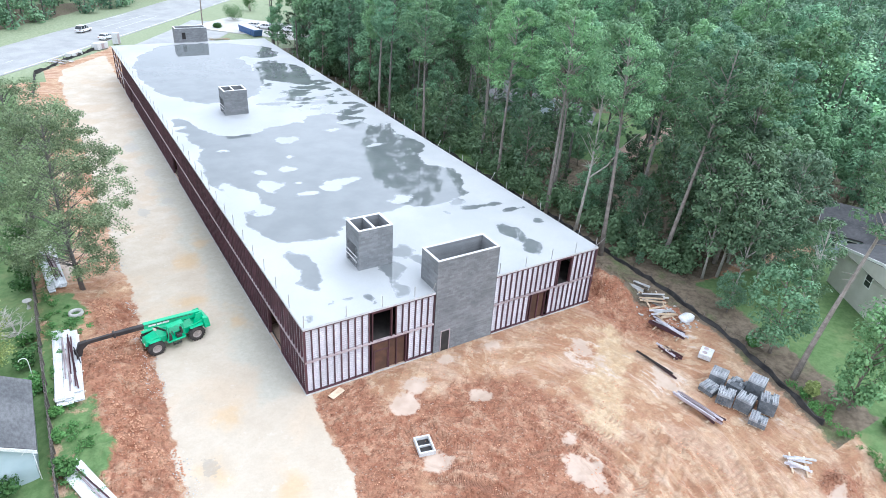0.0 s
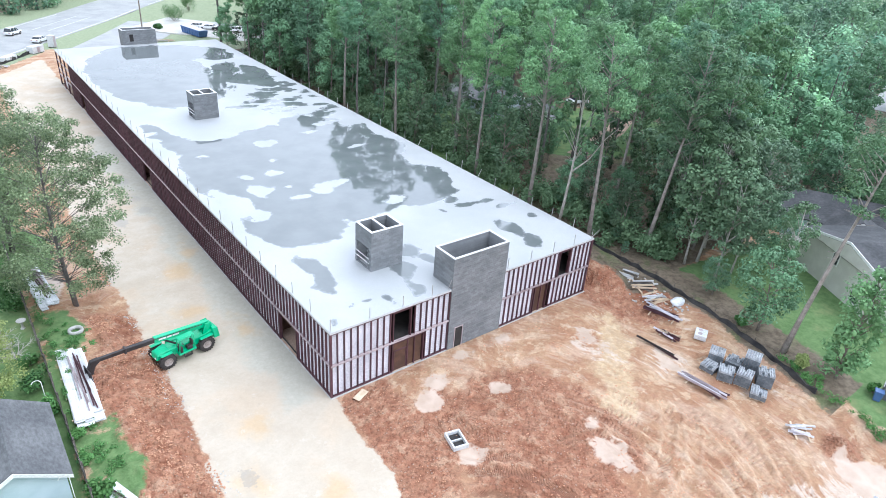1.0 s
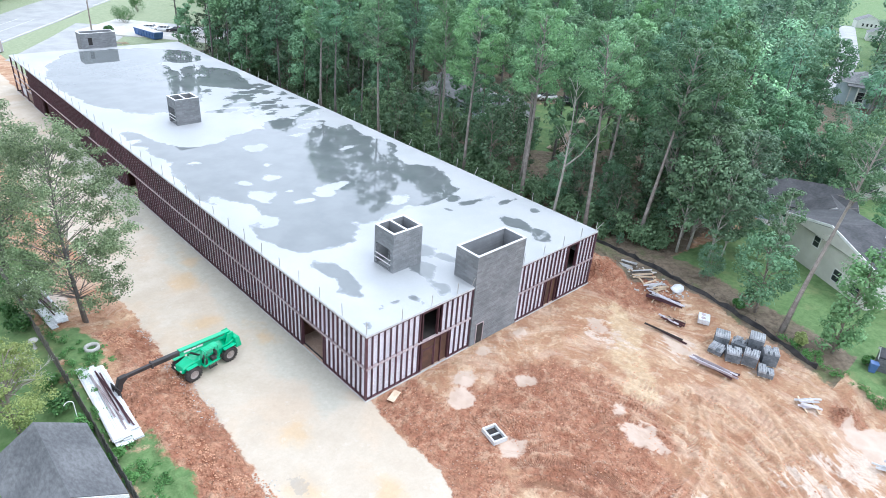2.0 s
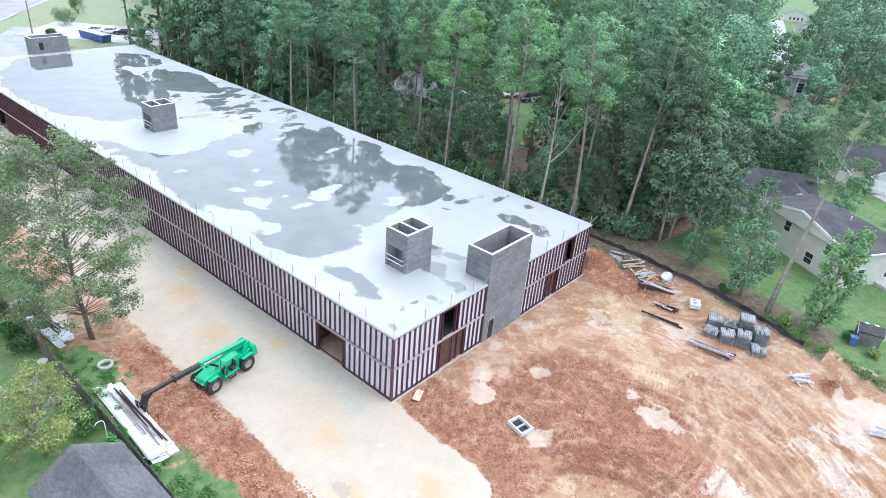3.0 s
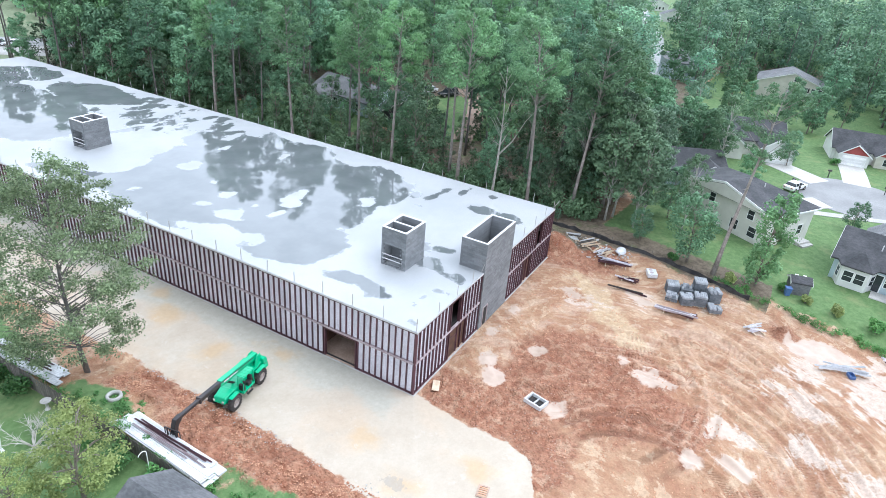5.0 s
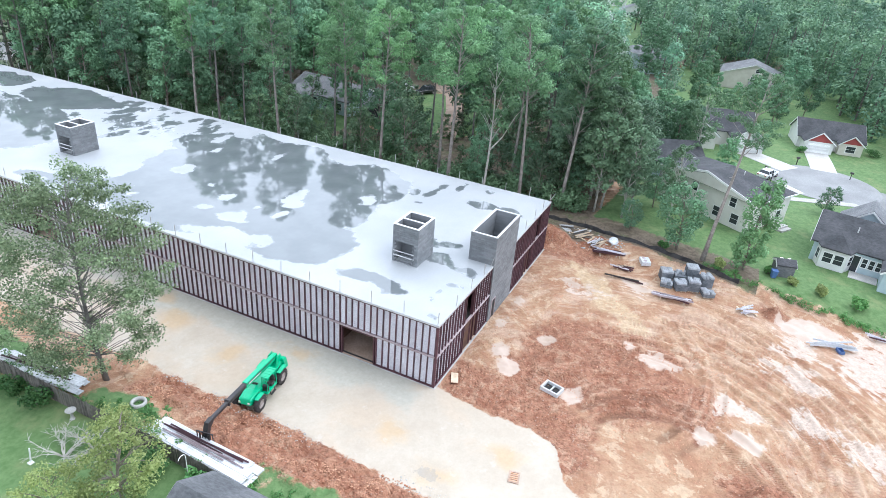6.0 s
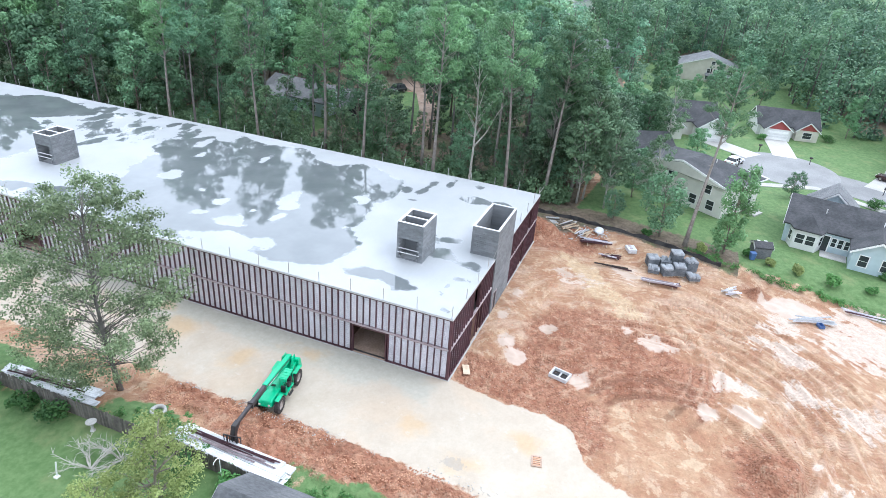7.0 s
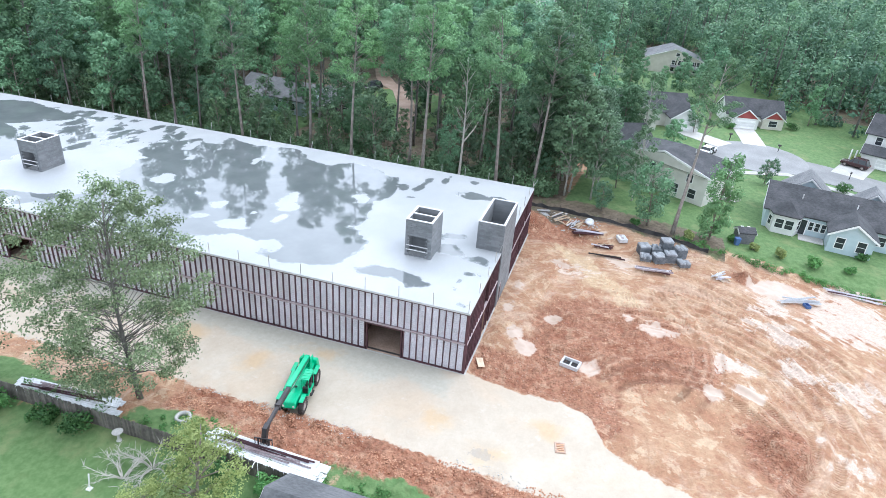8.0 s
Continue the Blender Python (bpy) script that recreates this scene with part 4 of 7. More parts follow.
def block_shaft(name, label, x0, x1, y0, y1, z0, z1, louver, bars, singles=0, slot=None, divide=None):
    """An open block shaft: wall cores, coursed face blocks with raked joints, and a white cap."""
    sh = part(name, MB().box(x0 + 0.03, x1 - 0.03, y0 + 0.03, y0 + 0.2, z0, z1).box(x0 + 0.03, x1 - 0.03, y1 - 0.2, y1 - 0.03, z0, z1)
              .box(x1 - 0.2, x1 - 0.03, y0 + 0.2, y1 - 0.2, z0, z1), M_BLOCK, building, label)
    lo = MB()
    if louver:
        ly0, ly1, lz0, lz1 = louver
        lo.box(x0 + 0.03, x0 + 0.2, y0 + 0.2, ly0, z0, z1).box(x0 + 0.03, x0 + 0.2, ly1, y1 - 0.2, z0, z1)
        lo.box(x0 + 0.03, x0 + 0.2, ly0, ly1, z0, lz0).box(x0 + 0.03, x0 + 0.2, ly0, ly1, lz1, z1)
    else:
        lo.box(x0 + 0.03, x0 + 0.2, y0 + 0.2, y1 - 0.2, z0, z1)
    part("side_wall", lo, M_BLOCK, sh)
    face = MB()
    piece = MB().box(0.006, 0.394, 0.0, 0.04, 0.006, 0.194).mesh("block", M_BLOCK)
    count = 0
    for fx, fy, along, n, in_x, in_y in ((x0, y0, "x", x1 - x0, 0, 1), (x0, y1, "x", x1 - x0, 0, -1), (x0, y0, "y", y1 - y0, 1, 0), (x1, y0, "y", y1 - y0, -1, 0)):
        rows = int((z1 - z0) / 0.2 + 1e-6)
        for r in range(rows):
            z = z0 + 0.2 * r
            if z < H - 0.25 and not (along == "x" and in_y == 1 and y0 < 0.3):
                continue
            s = -0.2 * (r % 2)
            while s < n - 0.01:
                a, b = max(s, 0.0), min(s + 0.4, n)
                s += 0.4
                if b - a < 0.06:
                    continue
                if louver and along == "y" and in_x == 1 and z + 0.2 > louver[2] and z < louver[3] and fy + b > louver[0] and fy + a < louver[1]:
                    continue
                if slot and along == "x" and in_y == 1 and z < slot[3] and z + 0.2 > slot[2] and fx + b > slot[0] and fx + a < slot[1]:
                    continue
                if singles and count < singles and along == "x" and in_y == 1 and b - a > 0.39:
                    part("block", piece, None, sh, m=pose(fx + a, fy, z))
                    count += 1
                elif along == "x":
                    ya, yb = (fy, fy + 0.04) if in_y == 1 else (fy - 0.04, fy)
                    face.box(fx + a + 0.006, fx + b - 0.006, ya, yb, z + 0.006, z + 0.194)
                else:
                    xa, xb = (fx, fx + 0.04) if in_x == 1 else (fx - 0.04, fx)
                    face.box(xa, xb, fy + a + 0.006, fy + b - 0.006, z + 0.006, z + 0.194)
    tagged(part("blockwork", face, M_BLOCK, sh), kind="stuff")
    cap = MB().box(x0 - 0.01, x1 + 0.01, y0 - 0.01, y0 + 0.21, z1, z1 + 0.05).box(x0 - 0.01, x1 + 0.01, y1 - 0.21, y1 + 0.01, z1, z1 + 0.05)
    cap.box(x0 - 0.01, x0 + 0.21, y0 + 0.21, y1 - 0.21, z1, z1 + 0.05).box(x1 - 0.21, x1 + 0.01, y0 + 0.21, y1 - 0.21, z1, z1 + 0.05)
    if divide:
        cap.box(divide - 0.1, divide + 0.1, y0 + 0.21, y1 - 0.21, z1, z1 + 0.05)
        part("divider", MB().box(divide - 0.1, divide + 0.1, y0 + 0.2, y1 - 0.2, z0, z1), M_BLOCK, sh)
    part("cap", cap, M_CAP, sh, "pale mortar cap")
    if louver:
        for q in range(bars):
            z = louver[2] + (0.30 + 0.22 * q) * (louver[3] - louver[2])
            part("louver_bar", MB().box(x0 - 0.05, x0 + 0.03, louver[0] - 0.12, louver[1] + 0.12, z - 0.03, z + 0.03), M_CAP, sh, "pale louver bar")
        for q in range(5):
            z = louver[2] + 0.1 + 0.4 * q
            for ya, yb in ((louver[0], louver[0] + 0.13), (louver[1] - 0.13, louver[1])):
                part("toothed_block", MB().box(x0 - 0.04, x0 + 0.19, ya, yb, z, z + 0.19), M_BLOCK, sh)
    return sh


stair = block_shaft("stair_shaft", "tall open grey block shaft with a small doorway", 11.46, 17.6, -0.1, 2.55, -0.6, 9.2, None, 0, 300, (12.2, 13.0, -0.6, 2.1))
# a near-black sheet painted as the shade inside the doorway
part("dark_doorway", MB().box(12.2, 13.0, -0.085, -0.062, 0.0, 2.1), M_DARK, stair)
part("door_frame", MB().box(12.12, 12.2, -0.13, -0.06, -0.1, 2.18).box(13.0, 13.08, -0.13, -0.06, -0.1, 2.18).box(12.2, 13.0, -0.13, -0.06, 2.1, 2.18), M_RAIL, stair)
block_shaft("vent_shaft", "square grey block vent shaft with louvers in one side", 7.2, 10.45, 5.85, 8.45, H, 10.05, (6.3, 8.22, H + 0.08, H + 2.12), 2, 0, None, 8.75)
block_shaft("vent_shaft", "square grey block vent shaft with louvers in one side", 8.25, 11.5, 52.2, 54.8, H, 9.7, (52.6, 54.55, H + 0.08, H + 2.12), 2, 0, None, 9.75)
far_shaft = block_shaft("stair_shaft", "tall open grey block shaft with a small window", 11.8, 17.9, L - 0.25, L + 2.4, H - 1.0, 9.0, None, 0, 0, (13.0, 13.7, H + 0.6, H + 1.9))
part("lower_wall", MB().box(11.85, 17.85, L + 0.05, L + 2.35, -0.5, H - 1.0), M_BLOCK, far_shaft)
# a near-black sheet in place of the window hole's shade
part("window_opening", MB().box(13.0, 13.7, L - 0.235, L - 0.215, H + 0.6, H + 1.9), M_DARK, far_shaft)

# thin guard rods round the roof, and a few leaning braces
rod = MB().tube(((0, 0, 0), (0, 0, 1.05)), 0.034, 5)
rod.box(-0.05, 0.05, -0.05, 0.05, 0.0, 0.02)
rod_me = rod.mesh("guard_rod", M_ROD)
rr = random.Random(5)


def guard_rod(x, y, lean=(0, 0)):
    part("guard_rod", rod_me, None, building, m=pose(x, y, H, lean[0], lean[1], 0) @ Matrix.Diagonal((1, 1, rr.uniform(0.92, 1.12), 1)))


for i in range(33):
    guard_rod(0.10, 0.15 + 3.08 * i, (rr.uniform(-2, 2), rr.uniform(-2, 2)))
    guard_rod(W - 0.10, 2.7 + 3.03 * i, (rr.uniform(-2, 2), rr.uniform(-2, 2) if i not in (5, 9) else 28))
for x in (3.5, 6.6, 9.5, 18.0, 20.9, 23.9, 26.8, 29.4):
    guard_rod(x, 0.10)
part("corner_brace", MB().tube(((W - 0.1, 0.2, H), (W + 0.35, -0.25, H + 0.95)), 0.03, 5), M_ROD, building)
part("corner_brace", MB().tube(((0.1, 0.1, H + 0.8), (0.75, 0.8, H)), 0.02, 5), M_ROD, building)
part("corner_brace", MB().tube(((11.2, 0.15, H), (11.35, -0.05, H + 0.95)), 0.03, 5), M_ROD, building)


# ---- the green telehandler ----
def telehandler():
    """Local +x points forward; the boom reaches down over the spoil bank to the stack of panels."""
    t = thing("telehandler", "bright green telehandler with black telescopic boom stretched over a board stack", "telehandler", pose(-7.55, 11.75, land(-7.55, 11.75) + 0.02, 0, 1.0, 190))
    body = MB().prism(((-2.35, 0.72), (2.15, 0.72), (2.3, 0.95), (2.3, 1.25), (1.5, 1.38), (-1.9, 1.38), (-2.5, 1.6), (-2.75, 1.45), (-2.75, 0.85)), -0.62, 0.62, "y")
    part("chassis", body, M_GREEN, t, bevel=0.03)
    part("nose", MB().hexa(((1.25, -0.75, 0.85), (2.45, -0.62, 0.85), (2.45, 0.62, 0.85), (1.25, 0.75, 0.85)), ((1.25, -0.68, 1.5), (2.25, -0.52, 1.32), (2.25, 0.52, 1.32), (1.25, 0.68, 1.5))), M_GREEN, t, bevel=0.05)
    eng = part("engine_cover", MB().hexa(((-1.35, -1.12, 0.78), (1.05, -1.12, 0.78), (1.05, -0.55, 0.78), (-1.35, -0.55, 0.78)), ((-1.25, -1.05, 1.52), (0.95, -1.05, 1.42), (0.95, -0.5, 1.42), (-1.25, -0.5, 1.52))), M_GREEN, t, bevel=0.05)
    for q in range(5):
        part("grille_slat", MB().box(-0.9 + 0.22 * q, -0.78 + 0.22 * q, -1.135, -1.11, 0.95, 1.3), M_BLACK, eng)
    cab = part("cab_floor", MB().box(-0.75, 0.75, 0.5, 1.2, 0.75, 0.9), M_GREEN, t, bevel=0.02)
    for x, lean in ((-0.7, 0.05), (0.72, -0.22)):
        for y in (0.55, 1.15):
            part("cab_post", MB().tube(((x, y, 0.85), (x + lean, y, 2.28)), 0.045, 6), M_GREEN, cab)
    roof = part("cab_roof", MB().box(-0.74, 0.6, 0.48, 1.22, 2.26, 2.34), M_GREEN, cab, bevel=0.03)
    for q in range(4):
        part("roof_bar", MB().box(-0.62 + 0.32 * q, -0.5 + 0.32 * q, 0.54, 1.16, 2.335, 2.365), M_GREEN, roof)
    part("seat", MB().box(-0.5, -0.05, 0.62, 1.08, 0.9, 1.25).box(-0.6, -0.45, 0.62, 1.08, 1.2, 1.75), M_BLACK, cab, bevel=0.04)
    part("dashboard", MB().box(0.35, 0.62, 0.58, 1.12, 0.9, 1.45), M_BLACK, cab, bevel=0.04)
    part("steering_wheel", MB().tube([(0.2 + 0.03 * math.cos(a), 0.85 + 0.19 * math.sin(a), 1.5 + 0.19 * math.cos(a)) for a in [i * math.pi / 6 for i in range(13)]], 0.018, 5), M_BLACK, cab)
    part("counterweight", MB().hexa(((-3.05, -0.95, 0.75), (-2.5, -0.95, 0.75), (-2.5, 0.95, 0.75), (-3.05, 0.95, 0.75)), ((-2.95, -0.85, 1.75), (-2.45, -0.85, 1.85), (-2.45, 0.85, 1.85), (-2.95, 0.85, 1.75))), M_GREEN, t, bevel=0.06)
    for y in (-0.42, 0.42):
        part("boom_bracket", MB().prism(((-2.7, 1.3), (-1.7, 1.3), (-2.05, 2.28), (-2.6, 2.28)), y - 0.05, y + 0.05, "y"), M_GREEN, t, bevel=0.015)
    for y in (-1.03, 1.03):
        part("mudguard", MB().box(-2.35, -1.2, y - 0.2, y + 0.2, 1.38, 1.44), M_GREEN, t, bevel=0.02)
        part("mudguard", MB().box(1.25, 2.2, y - 0.2, y + 0.2, 1.38, 1.44), M_GREEN, t, bevel=0.02)
    part("step", MB().box(-0.3, 0.4, 1.2, 1.38, 0.5, 0.56).box(-0.3, -0.24, 1.2, 1.26, 0.5, 0.8).box(0.34, 0.4, 1.2, 1.26, 0.5, 0.8), M_BLACK, t)
    for x in (-1.7, 1.7):
        part("axle", MB().tube(((x, -0.95, 0.66), (x, 0.95, 0.66)), 0.13, 8), M_BLACK, t)
        for y in (-1.03, 1.03):
            s = 1 if y > 0 else -1
            tyre = part("tyre", MB().lathe(((0.38, -0.2), (0.58, -0.22), (0.66, -0.15), (0.67, 0.15), (0.58, 0.22), (0.38, 0.2), (0.38, -0.2)), 28), M_RUBBER, t, m=pose(x, y, 0.66, 90, 0, 0), smooth=True)
            part("rim", MB().lathe(((0.39, 0.17), (0.33, 0.16), (0.30, 0.06), (0.14, 0.05), (0.13, 0.13), (0.0, 0.13)), 24), M_RIM, tyre, m=pose(0, 0, 0, 180 if s > 0 else 0, 0, 0))
            lug = MB()
            for k in range(18):
                a = 2 * math.pi * k / 18
                for w in (-1, 1):
                    lug.box(0.63, 0.705, -0.05, 0.05, 0.02 if w > 0 else -0.2, 0.2 if w > 0 else -0.02, pose(0, 0, 0, 0, 0, math.degrees(a) + 4 * w))
            part("tread", lug, M_RUBBER, tyre)
    b0, b1, b2, b3 = Vector((-2.45, 0, 2.05)), Vector((2.15, 0, 2.62)), Vector((4.4, 0, 2.86)), Vector((6.62, 0, 3.05))

    def beam(name, a, b, w, h, mat, label=""):
        dx = (b - a).normalized()
        m = Matrix.Translation(a) @ dx.to_track_quat("X", "Z").to_matrix().to_4x4()
        return part(name, MB().box(0, (b - a).length, -w / 2, w / 2, -h / 2, h / 2, m), mat, t, label, bevel=0.02)

    outer = beam("outer_boom", b0, b1, 0.44, 0.52, M_GREEN)
    word = MB()
    wx = (b1 - b0).normalized()
    wm = Matrix.Translation(b0) @ wx.to_track_quat("X", "Z").to_matrix().to_4x4()
    for a, b in ((2.6, 3.15), (3.22, 3.6), (3.68, 4.3)):
        for y in (-0.2245, 0.2225):
            word.box(a, b, y, y + 0.002, -0.07, 0.09, wm)
    part("side_lettering", word, M_TRIM, outer, "white lettering bars")
    beam("middle_boom", b1 - wx * 0.4, b2, 0.34, 0.40, M_BLACK, "black boom section")
    beam("inner_boom", b2 - wx * 0.5, b3, 0.26, 0.31, M_BLACK, "black boom section")
    part("boom_collar", MB().box(-0.08, 0.08, -0.25, 0.25, -0.26, 0.26, Matrix.Translation(b2) @ wx.to_track_quat("X", "Z").to_matrix().to_4x4()), M_BLACK, t, bevel=0.02)
    part("hose", MB().tube((b0 + Vector((0.6, 0.3, 0.25)), b1 + Vector((0, 0.3, 0.2)), b2 + Vector((0, 0.22, 0.2)), b3 + Vector((-0.2, 0.16, 0.1))), 0.03, 5), M_BLACK, t)
    part("lift_cylinder", MB().tube(((0.4, 0, 1.3), (1.4, 0, 2.25)), 0.09, 8), M_BLACK, t)
    part("boom_head", MB().prism(((6.35, 3.2), (6.95, 3.2), (7.2, 2.6), (7.25, 2.05), (6.95, 2.0), (6.75, 2.6), (6.35, 2.9)), -0.2, 0.2, "y"), M_BLACK, t, bevel=0.02)
    car = part("fork_carriage", MB().box(7.22, 7.3, -0.75, 0.75, 1.75, 1.85).box(7.22, 7.3, -0.75, 0.75, 2.5, 2.58), M_BLACK, t)
    for q in range(7):
        part("carriage_bar", MB().box(7.23, 7.29, -0.73 + 0.235 * q, -0.68 + 0.235 * q, 1.85, 2.5), M_BLACK, car)
    for y in (-0.4, 0.4):
        part("fork", MB().box(7.3, 7.36, y - 0.06, y + 0.06, 1.65, 2.5).box(7.3, 8.55, y - 0.06, y + 0.06, 1.58, 1.65), M_BLACK, car)
    for y in (-0.45, 0.45):
        part("headlight", MB().box(2.42, 2.47, y - 0.09, y + 0.09, 1.0, 1.15), M_LAMP, t)
    part("mirror", MB().box(0.75, 0.78, 1.25, 1.45, 1.9, 2.2).tube(((0.6, 1.15, 1.9), (0.76, 1.35, 2.0)), 0.015, 4), M_BLACK, t)
    return t


handler = telehandler()
handler.scale = (1.0, 0.88, 0.97)


# ---- stacks by the fence, on the bank ----
def panel_stack(label, x, y, rot, length, n_white, n_steel, seed, wide=1.5):
    r = random.Random(seed)
    t = thing("panel_stack", label, "building panels", pose(x, y, land(x, y) + 0.03, 0, 0, rot), "stacked wall panels")
    for k in range(4):
        part("bearer", MB().box(-wide * 0.6, wide * 0.6, -length * 0.4 + k * length * 0.27, -length * 0.4 + k * length * 0.27 + 0.1, 0.0, 0.1), M_LUMBER, t)
    top = [0.1, 0.1, 0.1]
    for k in range(n_white):
        c = k % 3
        w = wide * r.uniform(0.30, 0.38)
        ll = length * r.uniform(0.86, 1.0)
        prof = [(-w / 2, 0.0), (-w / 2, 0.045), (-w / 4, 0.05), (-w / 4 + 0.02, 0.035), (w / 4 - 0.02, 0.035), (w / 4, 0.05), (w / 2, 0.045), (w / 2, 0.0)]
        part("white_panel", MB().prism(prof, -ll / 2, ll / 2, "y"), M_WHITE, t, m=pose((c - 1) * wide * 0.34 + r.uniform(-0.06, 0.06), r.uniform(-0.4, 0.4), top[c], 0, 0, r.uniform(-1.2, 1.2)))
        top[c] += 0.056
    z = max(top) + 0.03
    for k in range(n_steel):
        ll = length * r.uniform(0.45, 0.8)
        part("steel_channel", MB().box(-0.045, 0.045, -ll / 2, ll / 2, 0, 0.012).box(-0.045, -0.033, -ll / 2, ll / 2, 0.012, 0.07).box(0.033, 0.045, -ll / 2, ll / 2, 0.012, 0.07), M_STEEL if k % 3 else M_RAIL, t, "maroon steel channel" if k % 3 else "grey steel channel",
             m=pose(r.uniform(-0.12, 0.34) * wide, r.uniform(-0.9, 0.9), z + 0.02 * (k % 4), 0, 0, r.uniform(-5, 5)))
    return t


panel_stack("stack of long white metal panels with maroon channels on the bank", -15.5, 10.1, -2.4, 9.4, 15, 7, 1, 1.75)
panel_stack("stack of white panels and maroon channels beside the oak", -15.6, 26.3, 4.0, 8.8, 9, 7, 2, 1.45)
panel_stack("short stack of bare white panels near the fence", -15.1, -3.6, 20.0, 7.6, 9, 2, 3, 1.3)

ring = thing("concrete_ring", "pale concrete ring lying in the grass", "concrete ring", pose(-14.3, 17.4, land(-14.3, 17.4)))
part("ring", MB().lathe(((0.55, 0.0), (0.6, 0.1), (0.58, 0.3), (0.5, 0.34), (0.38, 0.3), (0.36, 0.0), (0.55, 0.0)), 24), M_CONC, ring, smooth=True)


# ---- timber fence along the western edge ----
def fence():
    t = thing("fence", "weathered grey board fence along the neighbours' gardens", "fence", pose(-17.1, 0, 0), kind="structure")
    r = random.Random(9)
    y, count = -13.0, 0
    board = {k: MB().box(-0.012, 0.012, 0.0, 0.142, 0.0, 1.38 + 0.03 * k).mesh("board", M_FENCE) for k in range(3)}
    rest = MB()
    while y < 38:
        z = land(-17.1, y)
        if count % 16 == 0:
            part("post", MB().box(0.03, 0.12, y - 0.045, y + 0.045, z - 0.1, z + 1.34), M_FENCE, t)
            y2 = min(y + 2.4, 38)
            z2 = land(-17.1, y2)
            for h in (0.25, 1.05):
                part("rail", MB().hexa(((0.012, y, z + h), (0.05, y, z + h), (0.05, y2, z2 + h), (0.012, y2, z2 + h)), ((0.012, y, z + h + 0.09), (0.05, y, z + h + 0.09), (0.05, y2, z2 + h + 0.09), (0.012, y2, z2 + h + 0.09))), M_FENCE, t)
        if y < 30:
            part("board", board[r.randrange(3)], None, t, m=pose(0, y, z + r.uniform(-0.03, 0.03), r.uniform(-0.8, 0.8), r.uniform(-1.5, 1.5), 0))
        else:
            rest.box(-0.012, 0.012, y, y + 0.142, z, z + 1.38 + r.uniform(0, 0.06))
        y += 0.15
        count += 1
    tagged(part("far_boards", rest, M_FENCE, t), kind="stuff")


fence()


# ---- silt fence on the eastern edge and at the far end ----
def silt_fence(label, pts, h=0.55):
    t = thing("silt_fence", label, "silt fence", kind="structure")
    r = random.Random(len(pts))
    path = []
    for (x0, y0), (x1, y1) in zip(pts, pts[1:]):
        n = max(2, int(math.hypot(x1 - x0, y1 - y0) / 0.8))
        path += [(x0 + (x1 - x0) * i / n, y0 + (y1 - y0) * i / n) for i in range(n)]
    path.append(pts[-1])
    cloth = MB()
    ring_pts = []
    for i, (x, y) in enumerate(path):
        ox, z = 0.12 * math.sin(i * 1.7) + r.uniform(-0.05, 0.05), land(x, y)
        hh = h * r.uniform(0.45, 1.1)
        ring_pts.append(((x + ox - 0.12, y, z - 0.05), (x + ox - 0.02 + r.uniform(-0.12, 0.12), y, z + hh), (x + ox + 0.02, y, z + hh), (x + ox + 0.10, y, z - 0.05)))
        if i % 3 == 0:
            part("stake", MB().box(x + ox + 0.03, x + ox + 0.08, y - 0.025, y + 0.025, z - 0.1, z + h + 0.3), M_FENCE, t)
    for a, b in zip(ring_pts, ring_pts[1:]):
        cloth.hexa(a, b)
    part("fabric", cloth, M_FABRIC, t)


silt_fence("sagging black silt fence between the clay site and the woods", ((38.4, 60.0), (38.4, 8.0), (38.1, -2.0), (37.2, -10.5), (35.2, -18.6), (34.4, -22.0)))
silt_fence("black silt fence at the far end beside the road", ((-14.6, 90.0), (-13.6, 110.5), (-7.4, 121.5), (0.4, 131.2)), 0.7)


# ---- pallets of concrete blocks and other material on the site ----
def core_block():
    b = MB()
    b.box(0.0, 0.39, 0.0, 0.045, 0, 0.19).box(0.0, 0.39, 0.145, 0.19, 0, 0.19)
    for x in (0.0, 0.172, 0.345):
        b.box(x, x + 0.045, 0.045, 0.145, 0, 0.19)
    return b.mesh("block", M_PALECUBE)


CORE, SOLID = core_block(), MB().box(0, 0.39, 0, 0.19, 0, 0.19).mesh("block", M_CUBE)


def block_pallet(label, x, y, rot, layers, top):
    r = random.Random(int(x * 10) + int(y * 7))
    t = thing("block_pallet", label, "block pallet", pose(x, y, land(x, y) + 0.03, 0, 0, rot), "pallets of concrete blocks")
    t.scale = (1.08, 1.08, 1.0)
    pal = part("pallet", MB().box(-0.62, 0.62, -0.5, -0.42, 0, 0.08).box(-0.62, 0.62, -0.04, 0.04, 0, 0.08).box(-0.62, 0.62, 0.42, 0.5, 0, 0.08), M_LUMBER, t)
    for q in range(7):
        part("slat", MB().box(-0.6 + 0.18 * q, -0.48 + 0.18 * q, -0.5, 0.5, 0.08, 0.1), M_LUMBER, pal)
    for k in range(layers):
        last = k == layers - 1
        for i in range(3):
            for j in range(6):
                if last and r.random() > top:
                    continue
                if not last and k < layers - 2 and 0 < i < 2 and 0 < j < 5:
                    continue
                part("block", CORE if last else SOLID, None, t, m=pose(-0.6 + 0.402 * i, -0.6 + 0.2 * j, 0.1 + 0.2 * k, 0, 0, r.uniform(-0.5, 0.5)))
    return t


